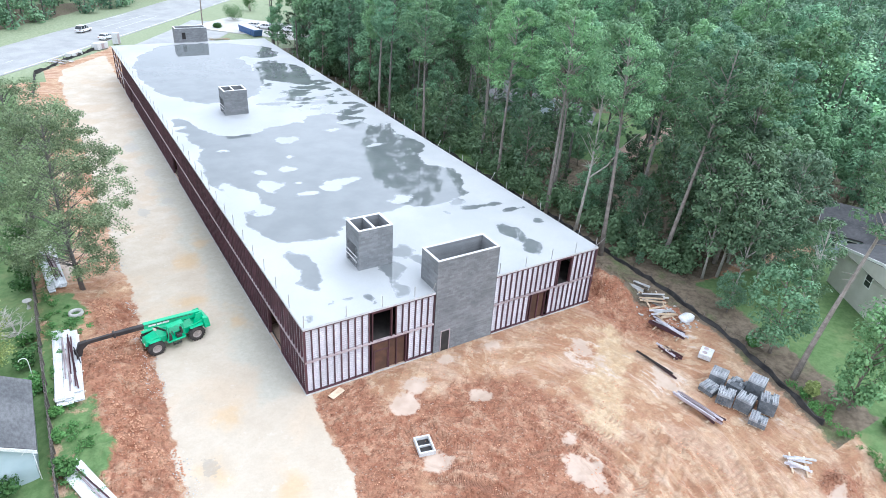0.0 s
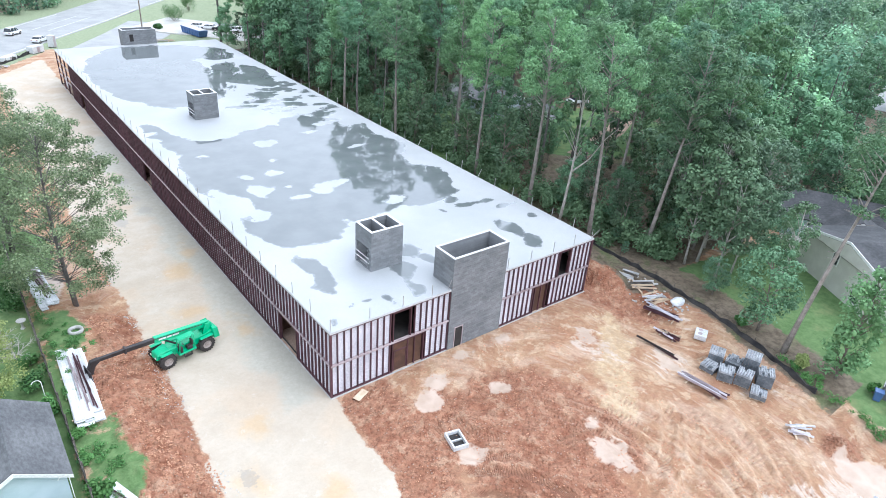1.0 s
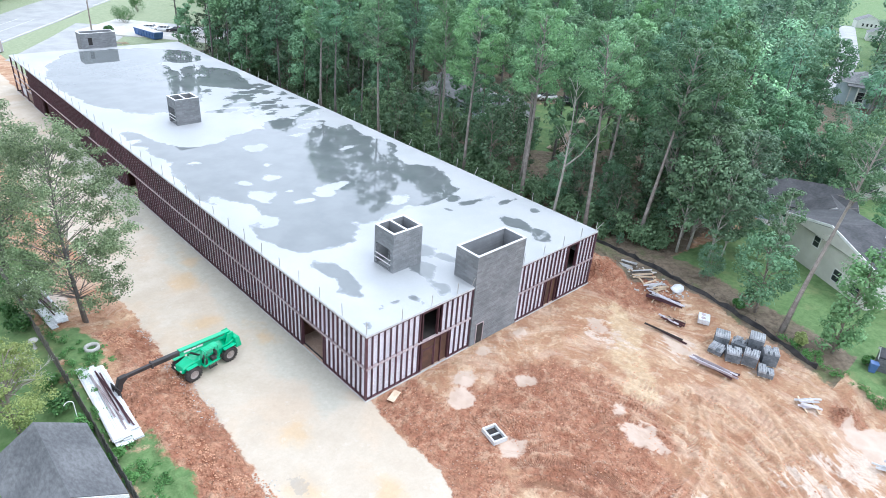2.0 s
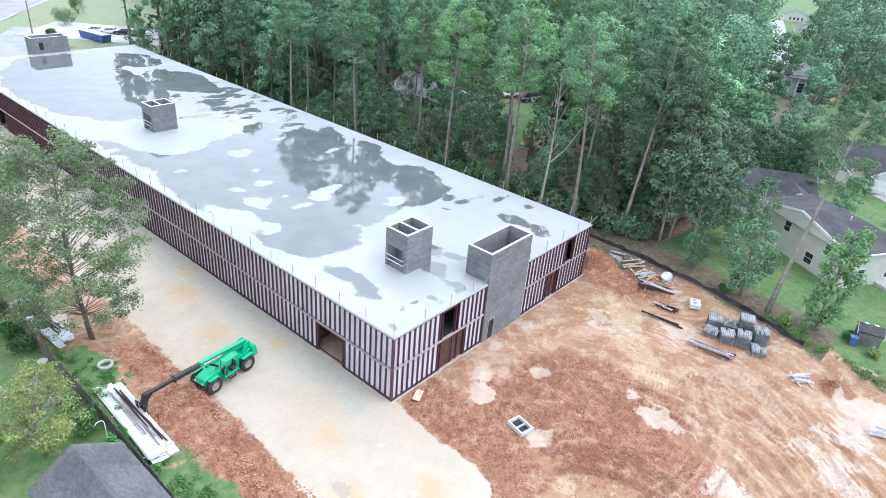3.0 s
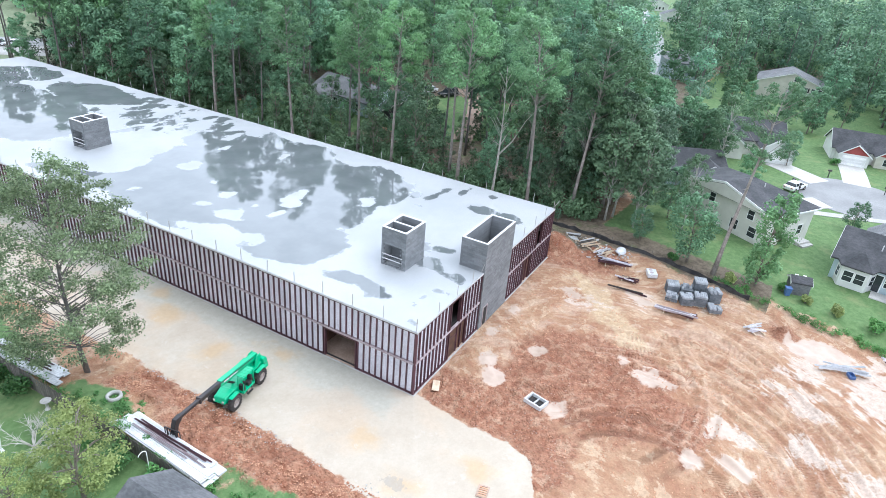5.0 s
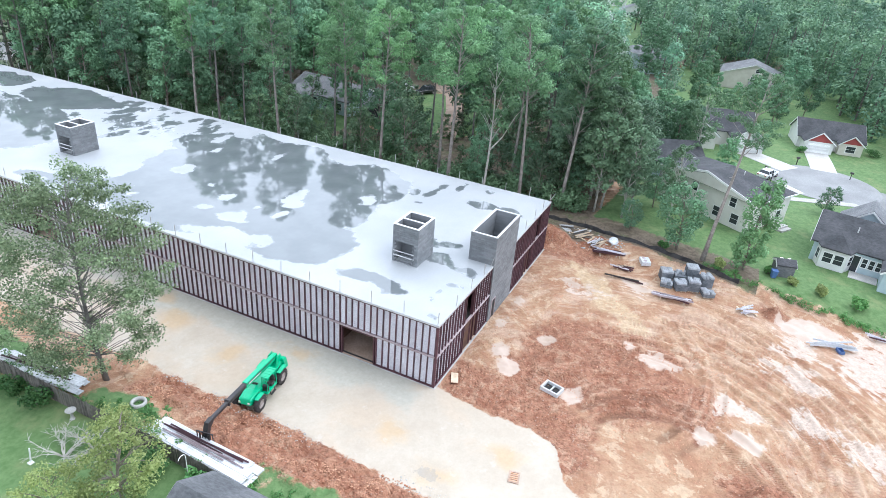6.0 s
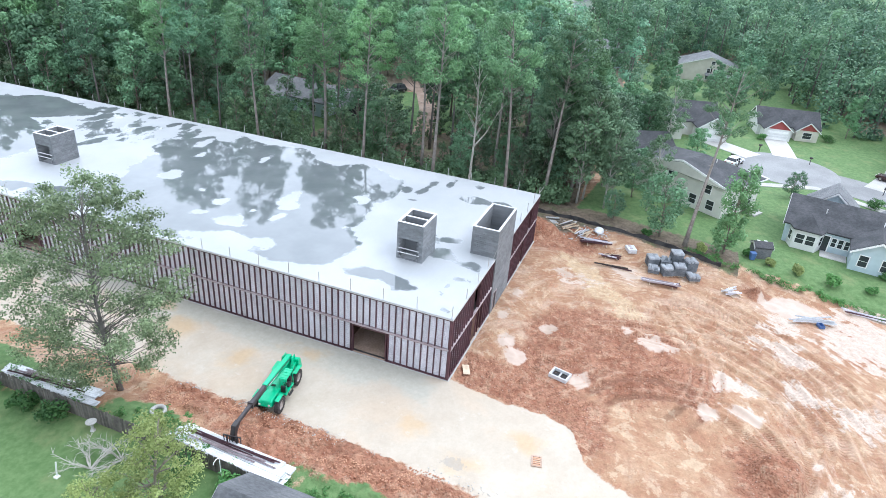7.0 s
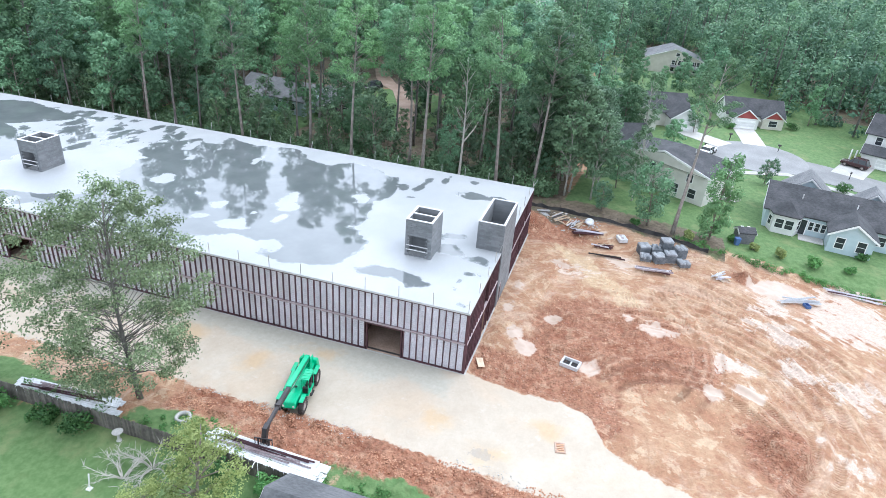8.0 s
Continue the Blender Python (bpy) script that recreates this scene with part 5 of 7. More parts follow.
for x, y, rot, layers, top in ((31.7, -13.9, 22, 6, 0.95), (30.0, -14.3, 5, 3, 0.85), (30.1, -16.0, 27, 5, 0.7), (32.2, -15.6, 14, 5, 0.6), (33.2, -16.9, 19, 8, 0.97), (30.9, -17.5, 16, 6, 0.95), (32.4, -18.8, 30, 7, 0.65), (30.4, -19.4, 24, 3, 0.9)):
    block_pallet("pallet of stacked grey hollow concrete blocks" if layers < 7 else "tall pallet of stacked grey hollow concrete blocks", 31.4 + 0.87 * (x - 31.4), -16.5 + 0.87 * (y + 16.5), rot, layers, top)


def beam_pile(label, x, y, rot, length, n, mats, seed, wide=1.0):
    r = random.Random(seed)
    t = thing("beam_pile", label, "beams", pose(x, y, land(x, y) + 0.03, 0, 0, rot), "loose beams on the clay")
    for k in (-0.3, 0.3):
        part("bearer", MB().box(-wide * 0.75, wide * 0.75, k * length - 0.06, k * length + 0.06, 0, 0.1), M_LUMBER, t)
    for k in range(n):
        ll = length * r.uniform(0.75, 1.0)
        w = r.uniform(0.05, 0.09)
        part("beam", MB().box(-w, w, -ll / 2, ll / 2, 0, 0.02).box(-w, -w + 0.02, -ll / 2, ll / 2, 0.02, 0.12).box(w - 0.02, w, -ll / 2, ll / 2, 0.02, 0.12), r.choice(mats), t,
             m=pose(r.uniform(-wide / 2, wide / 2), r.uniform(-0.5, 0.5), 0.1 + 0.12 * (k * 3 // n), r.uniform(-2, 2), 0, r.choice((r.uniform(-5, 5), r.uniform(-16, 16)))))
    return t


beam_pile("bundle of maroon and white steel beams on the clay", 33.4, -7.3, 15, 3.9, 12, (M_STEEL, M_STEEL, M_SHEET), 11, 1.2)
beam_pile("short bundle of pale beams on the clay", 31.4, -9.5, 5, 2.3, 7, (M_SHEET, M_LUMBER, M_STEEL), 12, 0.8)
beam_pile("spread pile of maroon and white steel beams beside the blocks", 27.5, -15.7, 4, 4.2, 11, (M_STEEL, M_SHEET, M_RAIL), 13, 1.0)
beam_pile("tangle of grey and pale boards beside the silt fence", 35.6, -3.2, 60, 2.6, 12, (M_FENCE, M_LUMBER, M_CAP), 18, 1.8)
beam_pile("scatter of broken white boards by the silt fence", 34.7, -5.3, 75, 2.2, 9, (M_CAP, M_SHEET, M_LUMBER), 19, 1.7)
beam_pile("scatter of pale boards at the building's corner", 35.9, -0.8, 20, 1.8, 8, (M_CAP, M_LUMBER, M_FENCE), 20, 1.3)
beam_pile("single long dark beam lying on two sticks", 28.8, -10.2, 8, 4.6, 2, (M_STEEL, M_BLACK), 14, 0.2)
beam_pile("white beams and a pipe lying in a puddle", 27.2, -31.6, 16, 4.6, 7, (M_WHITE, M_SHEET, M_WHITE), 15, 0.6)
beam_pile("long maroon steel channels at the site's edge", 30.9, -38.0, -6, 7.6, 4, (M_STEEL, M_SHEET), 16, 0.5)
beam_pile("scatter of torn white sheeting and sticks on the clay", 29.4, -23.3, 40, 1.7, 9, (M_CAP, M_SHEET, M_WHITE), 17, 1.4)
blue = thing("blue_crate", "small blue plastic crate beside white beams", "crate", pose(26.6, -32.4, land(26.6, -32.4), 0, 0, 20))
part("crate", MB().box(-0.4, 0.4, -0.02, 0.02, 0, 0.3).box(-0.4, 0.4, 0.48, 0.52, 0, 0.3).box(-0.4, -0.36, 0.02, 0.48, 0, 0.3).box(0.36, 0.4, 0.02, 0.48, 0, 0.3).box(-0.36, 0.36, 0.02, 0.48, 0, 0.03), M_BLUEP, blue)


def lump(name, label, category, x, y, size, mat, seed, squash=0.6):
    """An uneven rounded mass, such as a filled bag or a boulder."""
    bm = bmesh.new()
    bmesh.ops.create_icosphere(bm, subdivisions=3, radius=1.0)
    for v in bm.verts:
        d = 1 + 0.22 * noise.noise(v.co * 1.6 + Vector((seed, 0, 0))) + 0.1 * noise.noise(v.co * 4 + Vector((0, seed, 0)))
        v.co = Vector((v.co.x * size[0] * d, v.co.y * size[1] * d, max(v.co.z, -0.6) * size[2] * d))
    me = bpy.data.meshes.new(name)
    bm.to_mesh(me)
    bm.free()
    me.polygons.foreach_set("use_smooth", [True] * len(me.polygons))
    me.materials.append(mat)
    ob = new(name, me)
    ob.location = (x, y, land(x, y) + squash * size[2] * 0.7)
    return tagged(ob, label, category)


lump("bulk_bag", "slumped white bulk bag at the site's edge", "bag", 36.0, -7.1, (0.95, 0.6, 0.34), M_WHITE, 3)
box = thing("white_crate", "white box with two round holes on the clay", "crate", pose(33.5, -11.5, land(33.5, -11.5), 0, 0, 25))
part("body", MB().box(-0.7, 0.7, -0.55, 0.55, 0, 0.55), M_WHITE, box, bevel=0.05)
for x in (-0.32, 0.32):
    part("hole_rim", MB().lathe(((0.22, 0.55), (0.22, 0.575), (0.15, 0.575), (0.15, 0.555), (0.0, 0.555)), 16, pose(x, 0.1, 0)), M_RAIL, box)
for x, y, rot in ((35.6, -4.0, 15), (34.7, -4.9, 40)):
    p = thing("wooden_pallet", "empty grey wooden pallet by the silt fence", "pallet", pose(x, y, land(x, y) + 0.02, 0, 4, rot), "empty pallets")
    for q in range(3):
        part("runner", MB().box(-0.6, 0.6, -0.5 + 0.46 * q, -0.42 + 0.46 * q, 0, 0.1), M_FENCE, p)
    for q in range(7):
        part("slat", MB().box(-0.6 + 0.18 * q, -0.48 + 0.18 * q, -0.5, 0.5, 0.1, 0.12), M_FENCE, p)
rb = random.Random(31)
rubble = MB()
for _ in range(90):
    x, y = rb.gauss(35.3, 0.8), rb.uniform(-8.5, -0.5)
    s = rb.uniform(0.05, 0.16)
    rubble.box(-s, s, -s * 0.6, s * 0.6, -s * 0.4, s * 0.5, pose(x, y, land(x, y) + 0.03, rb.uniform(-20, 20), rb.uniform(-20, 20), rb.uniform(0, 180)))
tagged(new("rubble", rubble.mesh("rubble", M_CONC)), "scattered pale rubble by the silt fence", "rubble", kind="stuff")


def clods(name, label, n, region, mat, seed, lo=0.03, hi=0.11):
    r = random.Random(seed)
    b = MB()
    at = []
    while len(at) < n:
        x, y = r.uniform(region[0], region[1]), r.uniform(region[2], region[3])
        if noise.noise(Vector((x * 0.35, y * 0.35, seed))) > 0.0:
            at.append((x, y))
    xs, ys = np.array(at).T
    for x, y, z in zip(xs, ys, terrain(xs, ys) + relief(xs, ys)):
        s = r.uniform(lo, hi) * r.uniform(0.6, 1.2)
        m = pose(x, y, z + 0.2 * s, r.uniform(0, 40), r.uniform(0, 40), r.uniform(0, 180))
        b.add([(s, 0, 0), (0, s * 0.8, 0), (-s * 0.9, 0, 0), (0, -s * 0.8, 0), (0, 0, s * 0.7), (0, 0, -s * 0.6)], [(0, 1, 4), (1, 2, 4), (2, 3, 4), (3, 0, 4), (1, 0, 5), (2, 1, 5), (3, 2, 5), (0, 3, 5)], m)
    tagged(new(name, b.mesh(name, mat)), label, "earth clods", kind="stuff")


clods("earth_clods", "loose red clods on the spoil bank", 2200, (-13.4, -9.9, -12, 20), M_CLOD, 41, 0.03, 0.13)
clods("earth_clods", "loose red clods over the graded clay", 1800, (1.0, 24, -28, -1.2), M_CLOD, 42, 0.03, 0.11)
clods("gravel", "pale stones scattered along the lane's edges", 500, (-10.6, -9.2, -8, 60), M_CONC, 43, 0.03, 0.1)

basin = thing("catch_basin", "open white precast catch basin standing in the clay", "catch basin", pose(5.75, -8.6, land(5.75, -8.6) - 0.14, 0, 0, 77))
for q in ((-0.85, 0.85, -0.62, -0.48), (-0.85, 0.85, 0.48, 0.62), (-0.85, -0.7, -0.479, 0.479), (0.7, 0.85, -0.479, 0.479)):
    part("wall", MB().box(*q, 0, 0.5), M_CAP, basin, bevel=0.015)
part("divider", MB().box(-0.05, 0.05, -0.48, 0.48, 0.0, 0.36), M_CAP, basin)
# raised floor, coloured near-black for the shade of a deeper pit
part("floor", MB().box(-0.7, 0.7, -0.48, 0.48, 0.0, 0.21), M_DARK, basin)
grate = thing("drain_grate", "small brown drain grate set flush in the pale lane", "drain", pose(-5.5, -9.2, land(-5.5, -9.2), 0, 0, 12))
part("frame", MB().box(-0.55, 0.55, -0.4, -0.28, 0, 0.06).box(-0.55, 0.55, 0.28, 0.4, 0, 0.06).box(-0.55, -0.43, -0.28, 0.28, 0, 0.06).box(0.43, 0.55, -0.28, 0.28, 0, 0.06), M_TRACK, grate)
for q in range(5):
    part("bar", MB().box(-0.42 + 0.18 * q, -0.33 + 0.18 * q, -0.28, 0.28, 0, 0.05), M_CLOD, grate)
ply = thing("plywood_offcut", "yellow plywood offcut leaning at the wall's foot", "board", pose(2.1, -0.95, land(2.1, -0.95) + 0.05, 3, 0, 24))
part("board", MB().box(-0.65, 0.65, -0.3, 0.3, 0, 0.03), M_LUMBER, ply)


# ---- trees ----
def leaf_quads(rg, centers, radii, per, length, width, up=0.5, hollow=0.5, stray=0.55):
    """Small leaf-shaped blades spread through soft clumps."""
    c = np.repeat(np.asarray(centers, float), per, 0)
    r = np.repeat(np.asarray(radii, float), per, 0)
    n = len(c)
    d = rg.normal(size=(n, 3))
    d /= np.linalg.norm(d, axis=1)[:, None]
    p = c + d * r * (hollow + (1 - hollow) * rg.uniform(0, 1, n) ** 0.5)[:, None] * rg.uniform(0.75, 1.12, n)[:, None]
    nn = (1.1 - stray) * d + stray * rg.normal(size=(n, 3)) + np.array((0, 0, up))
    nn /= np.linalg.norm(nn, axis=1)[:, None]
    t = np.cross(nn, rg.normal(size=(n, 3)))
    t /= np.linalg.norm(t, axis=1)[:, None] + 1e-9
    b = np.cross(nn, t)
    s = rg.uniform(0.65, 1.25, n)[:, None]
    v = np.stack((p - t * s * length / 2, p + b * s * width / 2 + t * s * length * 0.05, p + t * s * length / 2, p - b * s * width / 2 + t * s * length * 0.05), 1)
    return v.reshape(-1, 3)


def quad_index(n):
    return np.arange(n * 4).reshape(-1, 4)


def bent(rg, h, lean, n=7, sway=0.35):
    pts = []
    ax, ay = rg.uniform(0, 6.28, 2)
    for i in range(n):
        u = i / (n - 1)
        pts.append(Vector((lean[0] * u * h + sway * math.sin(ax + 3 * u) - sway * math.sin(ax), lean[1] * u * h + sway * math.sin(ay + 2.5 * u) - sway * math.sin(ay), u * h)))
    return pts


def on_path(pts, u):
    k = min(max(u, 0), 0.999) * (len(pts) - 1)
    i = int(k)
    return pts[i].lerp(pts[i + 1], k - i)


TREE_NO = [100]


def make_tree(kind, label, h, crown, base, clumps, per, blade, mats, r0=0.22, lean=(0, 0), size=(1.2, 0.75), hollow=0.45, forked=False, group="", seed=None, limb=0.055, stray=0.2):
    """A tapered trunk with limbs that carry leaf clumps. crown: (radius, from-height share); kind sets the crown's outline."""
    TREE_NO[0] += 1
    rg = np.random.RandomState(TREE_NO[0] if seed is None else seed)
    t = thing("pine_tree" if kind == "pine" else "broadleaf_tree", label, "tree", group=group)
    pts = bent(rg, h * 0.97, lean)
    wood = MB()
    wood.tube([p - Vector((0, 0, 0.35 if i == 0 else 0)) for i, p in enumerate(pts)], [r0 * (1.25 if i == 0 else 1 - 0.86 * i / (len(pts) - 1)) for i in range(len(pts))], 8)
    cen, rad = [], []
    for k in range(clumps):
        u = (k + rg.uniform(0, 1)) / clumps
        z = crown[1] + (1 - crown[1]) * u
        if kind == "pine":
            wide = crown[0] * max(0.06, 1 - ((u - 0.42) / 0.61) ** 2) ** 0.5
        else:
            wide = crown[0] * math.sin(math.pi * (0.14 + 0.78 * u)) ** 0.7
        a = rg.uniform(0, 6.28) + k * 2.4
        ro = wide * math.sqrt(rg.uniform(0.12, 1.0))
        q = on_path(pts, z)
        s = rg.uniform(0.65, 1.25) * (0.75 if u > 0.9 else 1.0)
        c = Vector((q.x + ro * math.cos(a), q.y + ro * math.sin(a), z * h + rg.uniform(-0.4, 0.4)))
        cen.append(c)
        rad.append((size[0] * s, size[0] * s * rg.uniform(0.8, 1.2), size[1] * s))
        if k % 2 == 0 and ro > 0.8:
            root = on_path(pts, max(z - 0.10 * ro / crown[0] * (1 if kind == "pine" else 2.2), base))
            mid = root.lerp(c, 0.55) + Vector((0, 0, 0.25 if kind != "pine" else -0.1))
            wood.tube((root, mid, c), (limb * (0.7 + 0.1 * ro), limb * 0.6, limb * 0.25), 5, False)
    for k in range(5):
        z = base + (crown[1] - base) * rg.uniform(0.3, 1.0)
        a = rg.uniform(0, 6.28)
        q = on_path(pts, z)
        wood.tube((q, q + Vector((math.cos(a) * 1.3, math.sin(a) * 1.3, 0.35))), (0.035, 0.012), 4, False)
    if forked:
        q = on_path(pts, 0.38)
        e = q + Vector((2.4, -2.2, 4.4))
        wood.tube((q, q.lerp(e, 0.5) + Vector((0.3, 0, -0.5)), e), (r0 * 0.6, r0 * 0.42, r0 * 0.2), 6, False)
        wood.tube((e, e + Vector((1.2, -0.9, 1.6))), (r0 * 0.2, 0.02), 5, False)
    part("trunk", wood, mats[0], t, smooth=True)
    v = leaf_quads(rg, cen, rad, per, blade[0], blade[1], 0.45, hollow, stray)
    part("crown", fast_mesh("crown", v, quad_index(len(v) // 4), mats[1]), None, t)
    return t


def put(t, x, y, turn=0.0, s=1.0, first=False, sz=None):
    m = pose(x, y, land(x, y) - 0.03, 0, 0, turn) @ Matrix.Diagonal((s, s, sz or s, 1))
    if first:
        t.matrix_basis = m
        return t
    return copy_thing(t, m)


PT, BT = "tall loblolly pine with a bare straight trunk and open green crown", "broadleaf tree with a full green crown in the woods"
G_W = "trees of the wood beside the building"
near_pines = [make_tree("pine", PT, 24.5 + i * 0.4, (3.5 + 0.35 * (i % 3), 0.58 + 0.05 * (i % 2)), 0.3, 74, 110, (0.38, 0.165), (M_PBARK, M_PINE if i % 3 else M_PINE2), 0.24, (0.012 * (i - 2), 0.01 * (i % 3 - 1)), (1.12, 0.72), hollow=0.62, group=G_W) for i in range(4)]
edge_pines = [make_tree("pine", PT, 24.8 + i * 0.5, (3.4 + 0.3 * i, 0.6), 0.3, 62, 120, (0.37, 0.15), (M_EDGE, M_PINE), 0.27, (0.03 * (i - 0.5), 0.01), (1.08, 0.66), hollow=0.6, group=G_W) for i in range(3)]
near_broad = [make_tree("broad", BT, 15.0 + 1.5 * i, (4.0 + 0.35 * i, 0.20), 0.12, 72, 84, (0.40, 0.27), (M_BARK, M_LEAF), 0.19, (0.02 * (i - 1), 0.0), (1.2, 0.85), hollow=0.6, group=G_W) for i in range(3)]
mid_pines = [make_tree("pine", PT, 24.0 + i, (4.1, 0.55), 0.3, 54, 66, (0.62, 0.28), (M_PBARK, M_PINE2 if i else M_PINE), 0.24, (0.01 * i, 0), (1.3, 0.85), hollow=0.62, group=G_W) for i in range(2)]
mid_broad = [make_tree("broad", BT, 17.0 + 2 * i, (4.6, 0.25), 0.2, 50, 64, (0.66, 0.45), (M_BARK, M_LEAF), 0.22, (0, 0), (1.6, 1.15), hollow=0.64, group=G_W) for i in range(2)]
young_broad = [make_tree("broad", "young broadleaf tree in the shade of the pines", 9.0 + 1.2 * i, (2.5 + 0.3 * i, 0.10), 0.08, 40, 40, (0.44, 0.28), (M_BARK, M_SHADE), 0.11, (0.03 * (i - 1), 0.02), (0.95, 0.75), group=G_W) for i in range(3)]
used = set()


def plant(t, x, y, turn, s, sz=None):
    put(t, x, y, turn, s, t.name not in used, sz)
    used.add(t.name)


# the pines that stand out along the building's eastern side
for i, x, y, s in ((2, 38.4, 17.3, 1.02), (0, 35.9, 44.4, 0.9), (2, 39.0, 28.6, 0.92), (3, 37.0, 62.0, 0.9), (0, 42.0, 20.5, 0.98), (2, 41.5, 36.5, 0.94), (3, 47.5, 11.0, 1.02), (0, 48.0, -1.0, 0.9)):
    plant(edge_pines[int(x + y) % 3 if len(used) > 2 else len(used)], x, y, 40 * i + 17 * y, s)
fork_tree = make_tree("broad", "pale forked tree with a bare leaning trunk at the wood's edge", 19.0, (3.2, 0.55), 0.4, 34, 60, (0.5, 0.3), (M_PALEBARK, M_PINE), 0.2, (0.02, 0.0), (1.2, 0.9), forked=True)
put(fork_tree, 38.6, 12.0, 0, 1.0, True)
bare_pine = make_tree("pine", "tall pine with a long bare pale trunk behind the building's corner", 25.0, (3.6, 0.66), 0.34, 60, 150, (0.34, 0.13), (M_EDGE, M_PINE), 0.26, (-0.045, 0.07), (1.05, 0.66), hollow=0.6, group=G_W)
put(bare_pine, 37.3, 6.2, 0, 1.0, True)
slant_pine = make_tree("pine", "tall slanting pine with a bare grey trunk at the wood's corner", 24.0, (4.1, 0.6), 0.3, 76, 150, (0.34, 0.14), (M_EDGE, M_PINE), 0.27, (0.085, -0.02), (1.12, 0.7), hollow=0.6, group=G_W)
put(slant_pine, 42.7, 2.0, 0, 1.0, True)
rt = random.Random(77)
spots_taken = [(37.3, 6.2), (38.4, 17.3), (42.7, 2.0), (35.9, 44.4), (39, 28.6), (37, 62), (42, 20.5), (41.5, 36.5), (47.5, 11), (38.6, 12)]


def free_spot(x, y, d):
    if any((x - a) ** 2 + (y - b) ** 2 < d * d for a, b in spots_taken):
        return False
    spots_taken.append((x, y))
    return True


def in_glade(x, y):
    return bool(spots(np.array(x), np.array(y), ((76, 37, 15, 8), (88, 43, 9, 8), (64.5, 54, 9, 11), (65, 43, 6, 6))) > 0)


# low growth laid along the camera's sight lines to the glade and house
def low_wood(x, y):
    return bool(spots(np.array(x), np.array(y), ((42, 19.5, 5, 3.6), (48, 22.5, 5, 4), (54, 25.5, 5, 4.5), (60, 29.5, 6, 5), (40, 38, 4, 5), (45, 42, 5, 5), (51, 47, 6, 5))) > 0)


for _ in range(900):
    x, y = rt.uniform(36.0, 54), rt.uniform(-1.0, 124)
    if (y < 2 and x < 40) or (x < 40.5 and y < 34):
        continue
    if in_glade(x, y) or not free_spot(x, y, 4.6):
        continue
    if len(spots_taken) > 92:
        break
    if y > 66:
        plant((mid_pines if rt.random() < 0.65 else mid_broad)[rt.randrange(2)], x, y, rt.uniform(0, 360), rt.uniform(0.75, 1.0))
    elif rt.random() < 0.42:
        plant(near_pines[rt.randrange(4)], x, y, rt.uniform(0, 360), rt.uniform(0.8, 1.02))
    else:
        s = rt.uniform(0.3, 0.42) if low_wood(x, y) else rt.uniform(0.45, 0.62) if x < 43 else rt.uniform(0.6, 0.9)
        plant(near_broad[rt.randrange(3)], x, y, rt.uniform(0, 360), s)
n_mid = 0
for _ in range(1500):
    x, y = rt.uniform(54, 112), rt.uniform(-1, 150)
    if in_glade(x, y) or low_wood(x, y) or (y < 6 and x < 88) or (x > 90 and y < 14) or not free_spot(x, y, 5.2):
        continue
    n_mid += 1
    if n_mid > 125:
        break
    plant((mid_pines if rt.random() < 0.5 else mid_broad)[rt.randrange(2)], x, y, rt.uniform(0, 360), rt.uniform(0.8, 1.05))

for x, y, q in ((45, 106, 0.8), (49, 110, 0.85), (44, 113, 0.7), (52, 115, 0.9), (47, 117, 0.75), (56, 110, 0.9), (57, 118, 0.95), (52, 121, 0.85), (60, 124, 0.95), (56, 126, 0.85), (43, 100, 0.8), (41, 94, 0.75)):
    plant((mid_pines if int(x + y) % 3 else mid_broad)[int(x) % 2], x, y, 41 * x, q)

grey_broad = [make_tree("broad", "tall grey-green broadleaf tree at the wood's corner", 15.5 + i, (3.9, 0.28), 0.16, 110, 62, (0.40, 0.24), (M_PALEBARK, M_GREYLEAF), 0.16, (0.03, -0.02 * i), (1.05, 0.7), limb=0.06, group=G_W) for i in range(2)]
for k, x, y, q in ((0, 45.7, -3.1, 1.0), (1, 49.6, -1.6, 0.98), (0, 52.8, -4.8, 0.9), (0, 49.2, 2.8, 1.05), (1, 56.0, -1.0, 0.9), (1, 46.6, -6.8, 0.7)):
    plant(grey_broad[k], x, y, 53 * x, q)
for k, x, y, q in ((0, 46.9, 1.2, 0.9), (1, 53.0, 2.5, 0.95), (2, 49.5, 4.6, 0.95), (1, 50.5, -9.5, 0.6), (2, 74.5, -12.0, 0.62), (0, 84, -18, 0.55), (1, 88, -22, 0.5), (0, 39.6, 2.6, 0.3), (1, 56.5, -0.5, 0.85), (0, 41.2, 5.2, 0.4), (2, 53.5, -5.5, 0.7)):
    plant(near_broad[k], x, y, 47 * x, q)

for x, y, q in ((62.5, 4.5, 0.75), (69, 3.5, 0.8), (75.5, -1, 0.7), (80.5, 2, 0.75), (86, 1.5, 0.7), (58.5, 4.5, 0.85), (74, 6, 0.8), (82, -5, 0.6), (118, -8, 0.6), (125, -20, 0.6), (121, -30, 0.7), (132, -27, 0.75), (135, -8, 0.65), (114, -24, 0.6), (76, -8.5, 0.62), (80, -9, 0.55), (70, -17.5, 0.4), (107, -46, 0.6), (92, 2, 0.6), (129, -11.0, 0.42), (123, -15.5, 0.38), (116, -19.5, 0.5), (111, -8, 0.5), (104, -14, 0.45), (84.5, -10.5, 0.5)):
    plant(mid_broad[int(x) % 2], x, y, 31 * x, q)

n_young = 0
